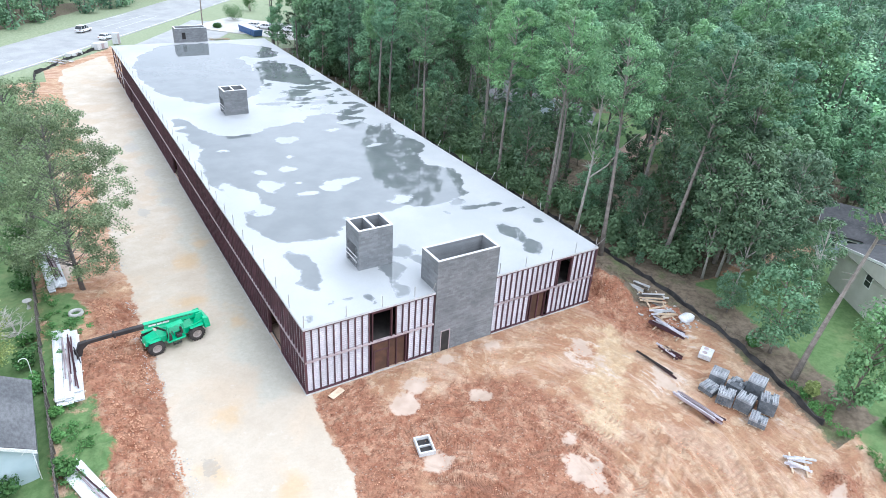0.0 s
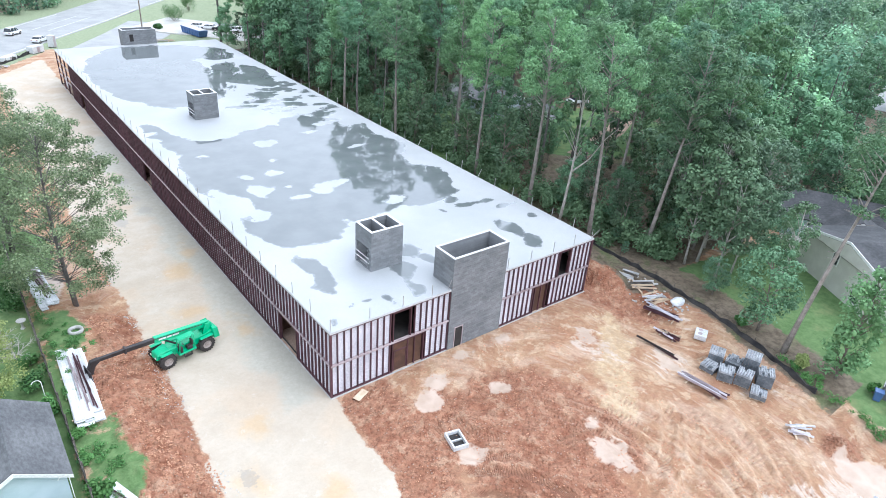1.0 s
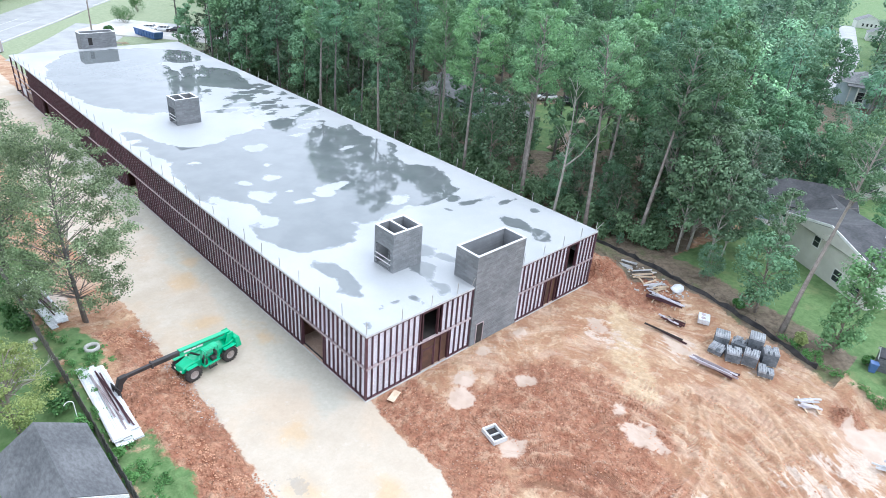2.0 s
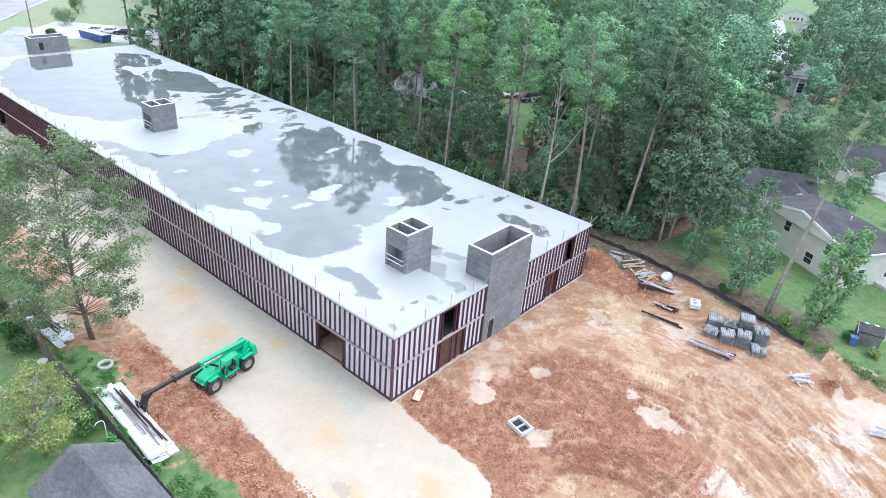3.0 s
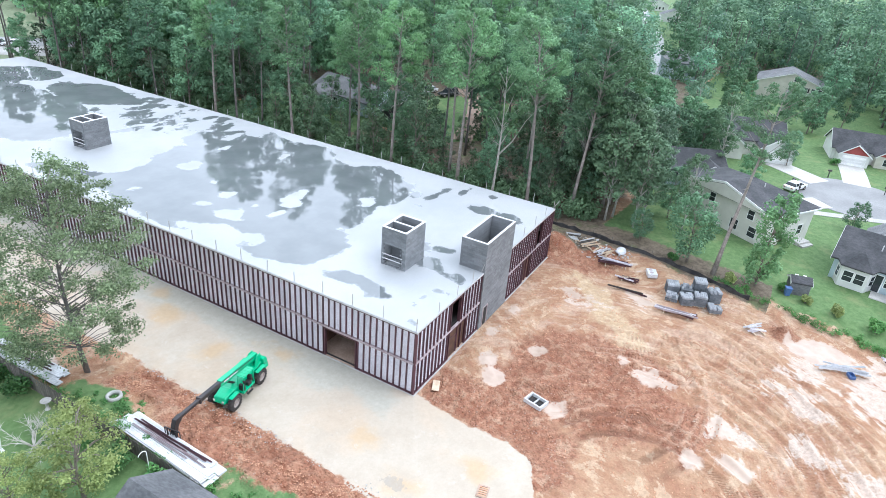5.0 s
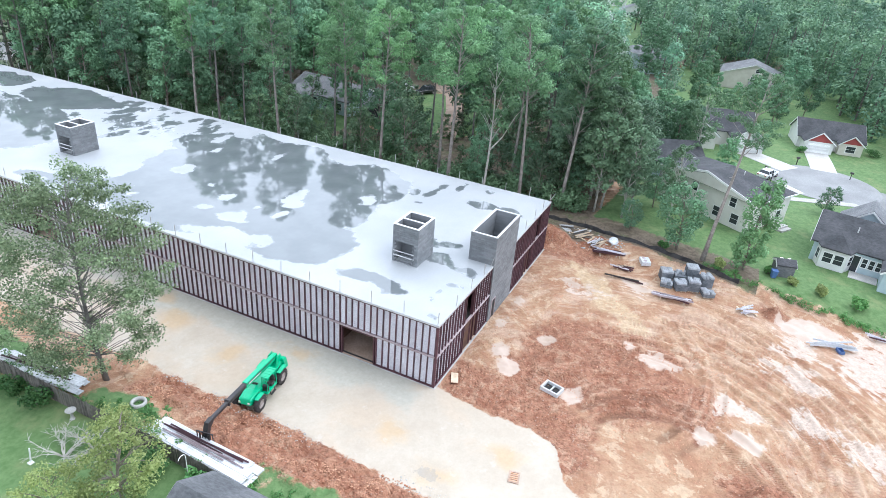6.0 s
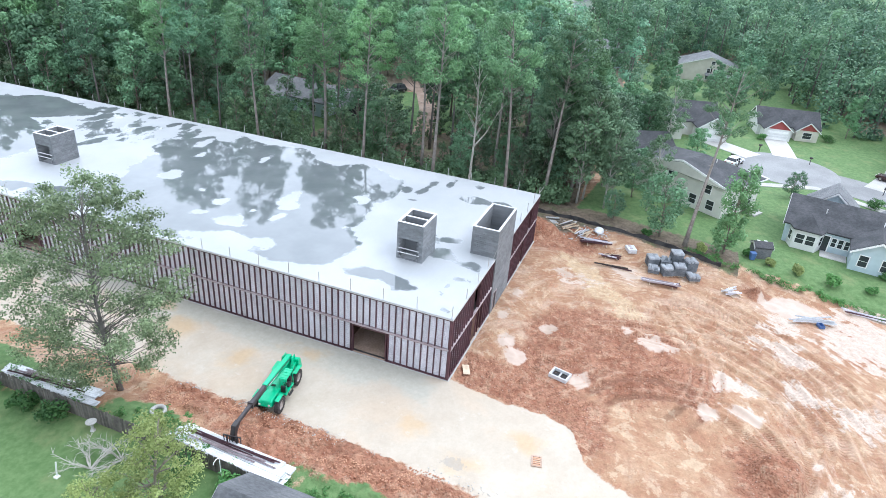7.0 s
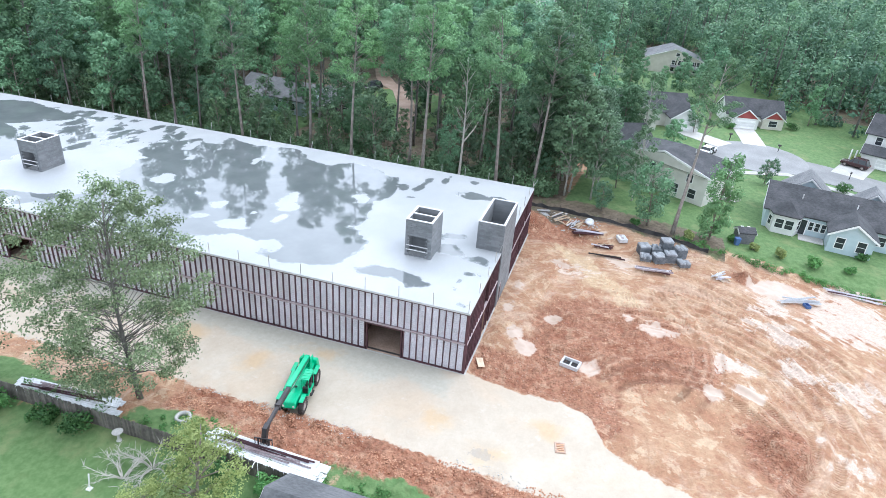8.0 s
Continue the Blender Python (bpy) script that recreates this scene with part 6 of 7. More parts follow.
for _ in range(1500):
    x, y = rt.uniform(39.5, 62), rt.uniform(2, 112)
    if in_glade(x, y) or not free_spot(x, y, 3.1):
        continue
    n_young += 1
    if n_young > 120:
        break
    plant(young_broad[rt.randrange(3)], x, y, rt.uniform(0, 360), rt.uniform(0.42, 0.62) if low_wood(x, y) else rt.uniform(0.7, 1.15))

for t in near_pines + near_broad + mid_pines + mid_broad + young_broad:
    if t.name not in used:
        plant(t, 46 + 3 * len(used), 118, 0, 0.9)

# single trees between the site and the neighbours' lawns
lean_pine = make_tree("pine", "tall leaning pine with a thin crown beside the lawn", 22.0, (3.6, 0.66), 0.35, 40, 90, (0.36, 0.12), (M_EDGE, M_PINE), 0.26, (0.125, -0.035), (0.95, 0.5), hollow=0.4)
put(lean_pine, 37.2, -17.6, 0, 1.0, True)
G_L = "single trees on the lawns"
lawn_tree = make_tree("broad", "bushy dark green tree at the lawn's edge", 8.6, (2.9, 0.2), 0.15, 52, 72, (0.32, 0.2), (M_BARK, M_LEAF), 0.14, (0.02, 0.01), (0.95, 0.7), hollow=0.55, group=G_L)
put(lawn_tree, 38.5, -14.4, 0, 1.0, True)
thick_tree = make_tree("broad", "dense young tree beside the garden shed", 11.0, (2.0, 0.07), 0.06, 64, 80, (0.32, 0.2), (M_BARK, M_PINE), 0.12, (0.05, -0.02), (0.85, 0.75), hollow=0.5, group=G_L)
put(thick_tree, 37.6, -22.2, 0, 1.0, True)
slender_tree = make_tree("broad", "slender thin-leaved tree with a pale stem at the lawn's edge", 13.0, (2.3, 0.28), 0.2, 48, 60, (0.32, 0.19), (M_PALEBARK, M_GREYLEAF), 0.13, (0.03, -0.01), (0.9, 0.6), hollow=0.3, group=G_L)
put(slender_tree, 44.0, -6.4, 0, 1.0, True)
for x, y, q in ((43.9, -2.6, 1.08), (46.4, -12.0, 0.85), (72.0, -12.5, 1.05), (86, -5, 1.0)):
    put(slender_tree, x, y, 37 * x, q)
for x, y, q in ((40.6, -8.2, 0.5), (63.6, -32.0, 0.5), (116.0, -25.0, 0.8), (74.0, -5.0, 1.1)):
    put(lawn_tree, x, y, 53 * x, q)

# the open-crowned oak on the bank and its neighbours
oak = make_tree("broad", "tall open-crowned oak with sparse olive leaves on the bank", 17.0, (6.2, 0.19), 0.15, 310, 120, (0.195, 0.125), (M_PBARK, M_OAK), 0.2, (0.0, 0.0), (0.95, 0.6), hollow=0.05, limb=0.030, stray=0.5)
put(oak, -13.4, 21.9, 0, 1.0, True)
oak2 = make_tree("broad", "second oak with brownish olive leaves behind the first", 16.5, (5.6, 0.25), 0.15, 150, 110, (0.22, 0.14), (M_PBARK, M_OAK), 0.24, (-0.02, 0.0), (1.25, 0.75), hollow=0.2, limb=0.07)
put(oak2, -16.5, 34.5, 0, 1.0, True)
ytree = make_tree("broad", "low yellow-green garden tree behind the fence", 7.2, (2.7, 0.2), 0.2, 74, 90, (0.18, 0.115), (M_BARK, M_YELLOW), 0.13, (0.02, 0), (0.72, 0.42), hollow=0.15, stray=0.45)
put(ytree, -20.9, 11.2, 0, 1.0, True)
put(ytree, -24.6, 12.0, 100, 0.75)
for x, y, s in ((-19.5, 44, 0.85), (-20, 55, 0.75), (-22, 66, 0.8), (-21, 78, 0.7)):
    tagged(put(near_broad[int(y) % 3], x, y, y * 7, s), "garden tree beyond the fence", group="garden trees")


def bush(label, x, y, r, h, seed, mat=M_BUSH, n=14, per=60):
    rg = np.random.RandomState(seed)
    t = thing("shrub", label, "shrub", pose(x, y, land(x, y)), "shrubs")
    a = rg.uniform(0, 6.28, n)
    ro = r * 0.7 * np.sqrt(rg.uniform(0, 1, n))
    cen = np.stack((ro * np.cos(a), ro * np.sin(a), h * rg.uniform(0.3, 0.78, n)), 1)
    v = leaf_quads(rg, cen, np.tile((r * 0.42, r * 0.42, h * 0.27), (n, 1)), per, 0.24, 0.15, 0.45, 0.5)
    stem = MB()
    for k in range(0, n, 2):
        stem.tube(((0, 0, -0.1), tuple(cen[k])), (0.04, 0.012), 4, False)
    part("stems", stem, M_BARK, t)
    part("foliage", fast_mesh("foliage", v, quad_index(len(v) // 4), mat), None, t)


for i, (x, y, r, h) in enumerate(((-17.9, 23.4, 1.25, 1.5), (-18.0, 26.2, 1.0, 1.2), (-18.2, 30.2, 1.3, 1.6), (-18.0, 11.6, 1.2, 1.6), (-17.8, 8.4, 0.9, 1.4), (-16.7, 5.0, 0.55, 0.9), (-16.7, 2.6, 0.5, 0.8), (-16.5, -0.9, 0.9, 1.4), (-18.0, 14.6, 0.8, 1.2), (-19.8, -0.6, 1.3, 1.5), (-18.4, 35, 1.3, 1.8))):
    bush("rounded dark green shrub along the fence", x, y, r, h, 300 + i)
for i, (x, y, r, h) in enumerate(((36.4, -30.6, 0.9, 1.3), (35.4, -34.2, 1.0, 1.5), (35.6, -38.2, 0.7, 0.9), (37.0, -27.4, 0.7, 1.0), (38.4, -25.0, 0.6, 0.9), (40.3, -40.5, 0.9, 0.9), (36.6, -19.6, 0.8, 1.2), (38.0, -12.8, 0.7, 0.9), (66.0, -43.9, 1.6, 1.4), (84.0, -50.5, 1.6, 1.4), (95.4, -29.4, 0.9, 1.3), (101.5, -42.0, 1.7, 1.4))):
    bush("green shrub at the lawn's edge", x, y, r, h, 340 + i, M_BUSH if i % 3 else M_YELLOW)
dead = thing("dead_shrub", "bare grey dead shrub on the lawn", "shrub", pose(-20.2, 17.6, land(-20.2, 17.6)))
db = MB()
rd = random.Random(8)
for _ in range(13):
    a, n = rd.uniform(0, 6.28), rd.uniform(1.1, 2.3)
    pts = [Vector((0, 0, -0.05))]
    for q in range(1, 6):
        a += rd.uniform(-0.35, 0.35)
        pts.append(pts[-1] + Vector((math.cos(a) * n / 5, math.sin(a) * n / 5, rd.uniform(0.05, 0.42) * (1.2 - q / 6))))
    db.tube(pts, [0.045 - 0.0075 * q for q in range(6)], 5, False)
    for q in range(2, 6):
        for _ in range(3):
            b = a + rd.uniform(-1.3, 1.3)
            e = pts[q] + Vector((math.cos(b) * 0.5, math.sin(b) * 0.5, rd.uniform(-0.1, 0.35)))
            db.tube((pts[q], pts[q].lerp(e, 0.5) + Vector((0, 0, 0.06)), e), (0.016, 0.011, 0.004), 4, False)
part("branchwork", db, M_PALEBARK, dead)
put(dead, -18.8, 16.4, 130, 1.15)


def undergrowth(name, label, places, mat, seed, per=70, blade=(0.34, 0.2)):
    rg = np.random.RandomState(seed)
    cen, rad = [], []
    for x, y, r, h in places:
        for _ in range(3):
            cen.append((x + rg.uniform(-r, r), y + rg.uniform(-r, r), land(x, y) + h * rg.uniform(0.3, 0.8)))
            rad.append((r * 0.8, r * 0.8, h * 0.4))
    v = leaf_quads(rg, cen, rad, per, blade[0], blade[1], 0.5, 0.4)
    tagged(new(name, fast_mesh(name, v, quad_index(len(v) // 4), mat)), label, "undergrowth", kind="stuff")


ru = random.Random(12)
undergrowth("undergrowth", "dark leafy undergrowth along the wood's edge", [(ru.uniform(38.8, 46), ru.uniform(-1, 110), ru.uniform(0.7, 1.3), ru.uniform(1.0, 3.6)) for _ in range(300)], M_SHADE, 5, 80, (0.4, 0.26))
undergrowth("weeds", "tufts of weeds along the fence and the bank", [(ru.gauss(-16.2, 0.5), ru.uniform(-8, 36), 0.35, 0.5) for _ in range(60)] + [(ru.gauss(-14.6, 0.6), ru.choice((ru.uniform(14.5, 20), ru.uniform(-1, 4))), 0.3, 0.2) for _ in range(24)], M_BUSH, 6, 26, (0.2, 0.07))
undergrowth("weeds", "tufts of weeds along the site's eastern edge", [(float(border(np.array(yy))) + ru.uniform(0, 1.4), yy, 0.4, 0.5) for yy in [ru.uniform(-42, -18) for _ in range(70)]], M_BUSH, 7, 26, (0.22, 0.08))


def far_wood(name, label, region, spacing, keep, seed, hmin=14, hmax=22, low=0.06):
    """Crowns of a distant wood, joined."""
    rg = np.random.RandomState(seed)
    near, far, trunks = ([], [], []), ([], [], []), MB()
    x0, x1, y0, y1 = region
    for gx in np.arange(x0, x1, spacing):
        for gy in np.arange(y0, y1, spacing):
            x, y = gx + rg.uniform(-0.45, 0.45) * spacing, gy + rg.uniform(-0.45, 0.45) * spacing
            h = rg.uniform(hmin, hmax)
            r = spacing * rg.uniform(0.46, 0.74)
            tone = rg.uniform(0, 1)
            # bare corridors follow the camera's sight lines to the far houses
            if not keep(x, y) or math.hypot(x + 30, y + 15) > 330 or (95 < x < 142 and abs(y - 5.5 - 0.12 * (x - 110)) < 3.6) or (140 < x < 300 and abs(y - 10.5 - 0.24 * (x - 130)) < 6.5):
                continue
            trunks.tube(((x, y, 0), (x, y, h * 0.8)), (0.25, 0.1), 5, False)
            cen, rad, tones = near if math.hypot(x + 30, y + 15) < 215 else far
            for k in range(13):
                a, u = rg.uniform(0, 6.28), 1 - (1 - low) * rg.uniform(0, 1)
                ro = r * 0.80 * math.sqrt(max(0.03, 1 - ((u - 0.55) / 0.47) ** 2)) * rg.uniform(0.35, 1.0)
                cen.append((x + ro * math.cos(a), y + ro * math.sin(a), h * u * 0.95))
                rad.append((r * 0.45, r * 0.45, r * 0.38))
                tones.append(tone)
    sets = [(q, n, size) for q, n, size in ((near, 50, 0.105), (far, 26, 0.15)) if q[0]]
    v = np.concatenate([leaf_quads(rg, q[0], q[1], n, spacing * size, spacing * size * 0.7, 0.6, 0.7, 0.24) for q, n, size in sets])
    shade = np.concatenate([np.repeat(q[2], n * 4) for q, n, size in sets])
    ob = thing(name, label, "wood", kind="stuff")
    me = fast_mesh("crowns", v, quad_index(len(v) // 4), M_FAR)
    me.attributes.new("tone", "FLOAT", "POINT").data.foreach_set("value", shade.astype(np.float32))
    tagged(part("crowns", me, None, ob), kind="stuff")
    tagged(part("trunks", trunks, M_PBARK, ob), kind="stuff")


def road_side(x, y):
    return -0.77 * (x + 19.3) + 0.63 * (y - 110.8)


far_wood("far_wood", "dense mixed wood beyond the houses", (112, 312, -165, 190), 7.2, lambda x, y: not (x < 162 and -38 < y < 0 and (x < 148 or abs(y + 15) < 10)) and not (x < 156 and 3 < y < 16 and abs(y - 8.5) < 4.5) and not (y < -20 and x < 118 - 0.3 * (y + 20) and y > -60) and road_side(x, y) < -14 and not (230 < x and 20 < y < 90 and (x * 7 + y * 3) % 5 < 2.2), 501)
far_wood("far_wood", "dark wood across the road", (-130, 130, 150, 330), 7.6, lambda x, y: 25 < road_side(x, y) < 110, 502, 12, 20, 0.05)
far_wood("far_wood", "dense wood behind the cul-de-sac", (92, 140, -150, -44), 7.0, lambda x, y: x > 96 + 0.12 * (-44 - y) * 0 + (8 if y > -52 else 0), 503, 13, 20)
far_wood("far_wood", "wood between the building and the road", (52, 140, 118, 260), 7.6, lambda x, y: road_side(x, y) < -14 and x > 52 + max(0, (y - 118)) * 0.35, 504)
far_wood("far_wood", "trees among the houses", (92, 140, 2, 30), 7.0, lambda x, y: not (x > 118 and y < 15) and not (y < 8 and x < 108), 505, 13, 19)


# ---- houses ----
def slab(b, p, q, r, s, th):
    """A sloping roof plane of thickness th from four top corners."""
    b.hexa([(v[0], v[1], v[2] - th) for v in (p, q, r, s)], (p, q, r, s))


def window(parent, x, y, ang, z, w, h, bars=1):
    """A framed window on a wall; ang is the outward direction in degrees."""
    m = pose(x, y, z, 0, 0, ang + 90)
    win = part("window", MB().box(-w / 2 - 0.09, -w / 2, -0.05, 0.02, -0.09, h + 0.09).box(w / 2, w / 2 + 0.09, -0.05, 0.02, -0.09, h + 0.09).box(-w / 2, w / 2, -0.05, 0.02, -0.09, 0).box(-w / 2, w / 2, -0.05, 0.02, h, h + 0.09), M_TRIM, parent, m=m)
    part("pane", MB().box(-w / 2, w / 2, -0.02, 0.005, 0, h), M_GLASS, win)
    for k in range(bars):
        part("glazing_bar", MB().box(-w / 2, w / 2, -0.035, -0.021, h * (k + 1) / (bars + 1) - 0.025, h * (k + 1) / (bars + 1) + 0.025), M_TRIM, win)


def gable_body(parent, name, cx, cy, X, Y, h, rise, ridge, wall, roof, over=0.4):
    """Walls with gables and two roof planes. ridge: the axis along which the ridge runs."""
    if ridge == "x":
        part(name, MB().prism(((-Y / 2, -0.4), (Y / 2, -0.4), (Y / 2, h), (0, h + rise), (-Y / 2, h)), -X / 2, X / 2, "x", pose(cx, cy, 0)), wall, parent)
    else:
        part(name, MB().prism(((-X / 2, -0.4), (X / 2, -0.4), (X / 2, h), (0, h + rise), (-X / 2, h)), -Y / 2, Y / 2, "y", pose(cx, cy, 0)), wall, parent)
    half, span = (Y / 2, X / 2) if ridge == "x" else (X / 2, Y / 2)
    drop = rise / half * over
    rf = MB()
    for s in (-1, 1):
        e, t = s * (half + over), span + over
        pts = [(-t, e, h - drop + 0.2), (t, e, h - drop + 0.2), (t, 0, h + rise + 0.2), (-t, 0, h + rise + 0.2)]
        if ridge == "y":
            pts = [(p[1], p[0], p[2]) for p in pts]
        slab(rf, *[(p[0] + cx, p[1] + cy, p[2]) for p in pts], 0.18)
    r = part("roof", rf, roof, parent)
    for end in (-1, 1):
        for s in (-1, 1):
            a = (end * (span + over), s * (half + over), h - drop + 0.02)
            b = (end * (span + over), 0, h + rise + 0.02)
            d = 0.05 * end
            low = [(a[0], a[1], a[2] - 0.17), (a[0] + d, a[1], a[2] - 0.17), (b[0] + d, b[1], b[2] - 0.17), (b[0], b[1], b[2] - 0.17)]
            high = [(p[0], p[1], p[2] + 0.27) for p in low]
            if ridge == "y":
                low, high = [(p[1], p[0], p[2]) for p in low], [(p[1], p[0], p[2]) for p in high]
            part("fascia", MB().hexa([(p[0] + cx, p[1] + cy, p[2]) for p in low], [(p[0] + cx, p[1] + cy, p[2]) for p in high]), M_TRIM, r)
    return r


def hip_body(parent, name, cx, cy, X, Y, h, rise, wall, roof, over=0.4):
    part(name, MB().box(cx - X / 2, cx + X / 2, cy - Y / 2, cy + Y / 2, -0.4, h), wall, parent)
    hx, hy = X / 2 + over, Y / 2 + over
    rl = max(hx - hy, 0.05) if X >= Y else 0.05
    rw = max(hy - hx, 0.05) if Y > X else 0.05
    rf = MB().hexa(((cx - hx, cy - hy, h), (cx + hx, cy - hy, h), (cx + hx, cy + hy, h), (cx - hx, cy + hy, h)), ((cx - hx, cy - hy, h + 0.16), (cx + hx, cy - hy, h + 0.16), (cx + hx, cy + hy, h + 0.16), (cx - hx, cy + hy, h + 0.16)))
    r = part("roof", MB().hexa(((cx - hx, cy - hy, h + 0.164), (cx + hx, cy - hy, h + 0.164), (cx + hx, cy + hy, h + 0.164), (cx - hx, cy + hy, h + 0.164)), ((cx - rl, cy - rw, h + rise), (cx + rl, cy - rw, h + rise), (cx + rl, cy + rw, h + rise), (cx - rl, cy + rw, h + rise))), roof, parent)
    part("soffit", rf, M_TRIM, r)
    return r


def garage(parent, x, y, ang, w, h):
    g = part("garage_door", MB().box(-w / 2, w / 2, -0.06, 0.0, 0.0, h), M_TRIM, parent, m=pose(x, y, 0, 0, 0, ang + 90))
    for k in range(4):
        part("door_panel", MB().box(-w / 2 + 0.1, w / 2 - 0.1, -0.08, -0.061, 0.08 + k * h / 4, (k + 1) * h / 4 - 0.04), M_TRIM, g)


def house(label, x, y, rot):
    return thing("house", label, "house", pose(x, y, land(x, y) + 0.02, 0, 0, rot))


# blue-grey house nearest the site, seen from its garden
c = house("single-storey blue-grey house with charcoal roof, bay and garden wing", 49.3, -38.6, -99)
gable_body(c, "wall", 0, 0, 17.0, 9.6, 2.7, 2.2, "x", M_BLUE, M_SHING)
gable_body(c, "wing_wall", 1.7, -6.3, 5.0, 4.2, 2.6, 1.6, "y", M_BLUE, M_SHING)
bay = part("bay", MB().prism(((-8.0, -4.8), (-4.0, -4.8), (-4.6, -6.3), (-7.4, -6.3)), -0.3, 2.6, "z"), M_WSID, c)
part("bay_roof", MB().add([(-8.3, -4.7, 2.6), (-3.7, -4.7, 2.6), (-4.4, -6.7, 2.6), (-7.6, -6.7, 2.6), (-6.0, -4.4, 4.2), (-8.3, -4.7, 2.75), (-3.7, -4.7, 2.75), (-4.4, -6.7, 2.75), (-7.6, -6.7, 2.75)], [(0, 3, 2, 1), (5, 6, 4), (6, 7, 4), (7, 8, 4), (8, 5, 4), (0, 1, 6, 5), (1, 2, 7, 6), (2, 3, 8, 7), (3, 0, 5, 8)]), M_SHING, c)
for u in (-6.6, -5.4):
    window(c, u, -6.3, -90, 0.8, 0.95, 1.2)
window(c, -4.25, -5.5, -22, 0.8, 0.8, 1.2)
window(c, -7.75, -5.5, 202, 0.8, 0.8, 1.2)
part("back_door", MB().box(-4.05, -3.3, -4.86, -4.79, 0.05, 2.1), M_GLASS, c)
part("door_trim", MB().box(-4.17, -4.05, -4.88, -4.79, 0.0, 2.2).box(-3.3, -3.18, -4.88, -4.79, 0.0, 2.2).box(-4.05, -3.3, -4.88, -4.79, 2.1, 2.2), M_TRIM, c)
for u in (-2.75, -2.0, -1.25):
    window(c, u, -4.8, -90, 0.85, 0.5, 1.1)
window(c, 0.5, -8.4, -90, 0.7, 0.95, 1.4)
window(c, 2.9, -8.4, -90, 0.7, 0.95, 1.4)
for u in (5.4, 6.8):
    window(c, u, -4.8, -90, 0.8, 0.9, 1.2)
part("patio", MB().box(-3.9, -0.9, -6.9, -4.9, -0.1, 0.05), M_DRIVE, c)
gable_body(c, "front_wing_wall", -3.5, 6.0, 6.0, 4.0, 2.7, 2.4, "y", M_BLUE, M_SHING2)
gable_body(c, "front_wing_wall", 4.8, 5.6, 4.6, 3.0, 2.7, 2.0, "y", M_BLUE, M_SHING2)
for u, v in ((-4.5, 2.3), (2.0, 2.2)):
    part("roof_vent", MB().tube(((u, -v, 3.9), (u, -v, 4.7)), 0.06, 8), M_TRIM, c)

# cream two-storey house, its roof gabled to the site and hipped at the other end
d = house("cream two-storey house with a dark half-hipped roof beside the pine", 56.4, -17.9, -32)
part("wall", MB().box(-4.5, 4.5, -7.3, 7.3, -0.4, 4.4).prism(((-7.35, 4.35), (7.35, 4.35), (0, 5.95)), -4.93, -4.502, "x"), M_CREAM, d)
slope = MB().add([(-4.9, -7.8, 4.3), (4.95, -7.8, 4.3), (4.95, 7.8, 4.3), (-4.9, 7.8, 4.3), (-4.9, -7.8, 4.48), (4.95, -7.8, 4.48), (4.95, 7.8, 4.48), (-4.9, 7.8, 4.48), (-4.9, 0, 6.3), (0.8, 0, 6.3)],
                 [(3, 2, 1, 0), (0, 1, 5, 4), (1, 2, 6, 5), (2, 3, 7, 6), (4, 5, 9, 8), (5, 6, 9), (6, 7, 8, 9), (0, 4, 8, 7, 3)])
top = part("roof", slope, M_SHING, d)
for q in (-1, 1):
    part("fascia", MB().hexa(((-4.98, 7.8 * q, 4.22), (-4.904, 7.8 * q, 4.22), (-4.904, 0, 6.04), (-4.98, 0, 6.04)), ((-4.98, 7.8 * q, 4.51), (-4.904, 7.8 * q, 4.51), (-4.904, 0, 6.33), (-4.98, 0, 6.33))), M_TRIM, top)
part("gutter", MB().box(-4.9, 4.95, -7.88, -7.804, 4.3, 4.47), M_TRIM, top)
for u in (-5.4, -2.6):
    window(d, -4.5, u, 180, 0.7, 1.1, 1.3)
for u in (-4.6, 1.6):
    window(d, -4.5, u, 180, 2.85, 0.9, 1.2)
for u in (-1.8, 2.4):
    window(d, u, -7.3, -90, 0.9, 0.9, 1.3)
part("side_steps", MB().box(1.0, 3.2, -8.8, -7.304, -0.1, 0.4).box(1.0, 3.2, -9.4, -8.804, -0.1, 0.2), M_DRIVE, d)
part("vent_pipe", MB().tube(((0.2, -2.2, 5.6), (0.2, -2.2, 6.3)), 0.06, 8), M_TRIM, top)

# pale house with a gabled wing at the wood's edge
e = house("pale blue house with a dark roof and white gable wing", 68.5, -6.2, -62)
gable_body(e, "wall", 1.0, 0, 11.4, 9.0, 2.6, 2.0, "x", M_BLUE, M_SHING)
gable_body(e, "wing_wall", 3.3, -5.6, 6.3, 3.4, 2.6, 1.9, "y", M_WSID, M_SHING)
window(e, -3.4, -4.5, -90, 0.9, 1.4, 1.2)
window(e, -1.2, -4.5, -90, 0.9, 1.0, 1.2)
part("porch_slab", MB().box(-4.4, -1.7, -6.4, -4.504, -0.1, 0.06), M_DRIVE, e)

# cream house with two gables and its garage on the cul-de-sac
f = house("cream house with dark cross-gabled roof facing the cul-de-sac", 93.5, -12.8, -72)
gable_body(f, "wall", 0, 0, 14.0, 9.0, 2.8, 2.7, "x", M_CREAM, M_SHING)
gable_body(f, "wing_wall", -3.6, -5.6, 6.0, 5.0, 2.7, 2.3, "y", M_CREAM, M_SHING)
gable_body(f, "garage_wall", 5.2, -5.0, 5.6, 5.4, 2.6, 1.9, "y", M_WSID, M_SHING)
garage(f, 5.2, -7.72, -90, 4.4, 2.1)
window(f, -3.6, -8.12, -90, 0.8, 1.6, 1.3)

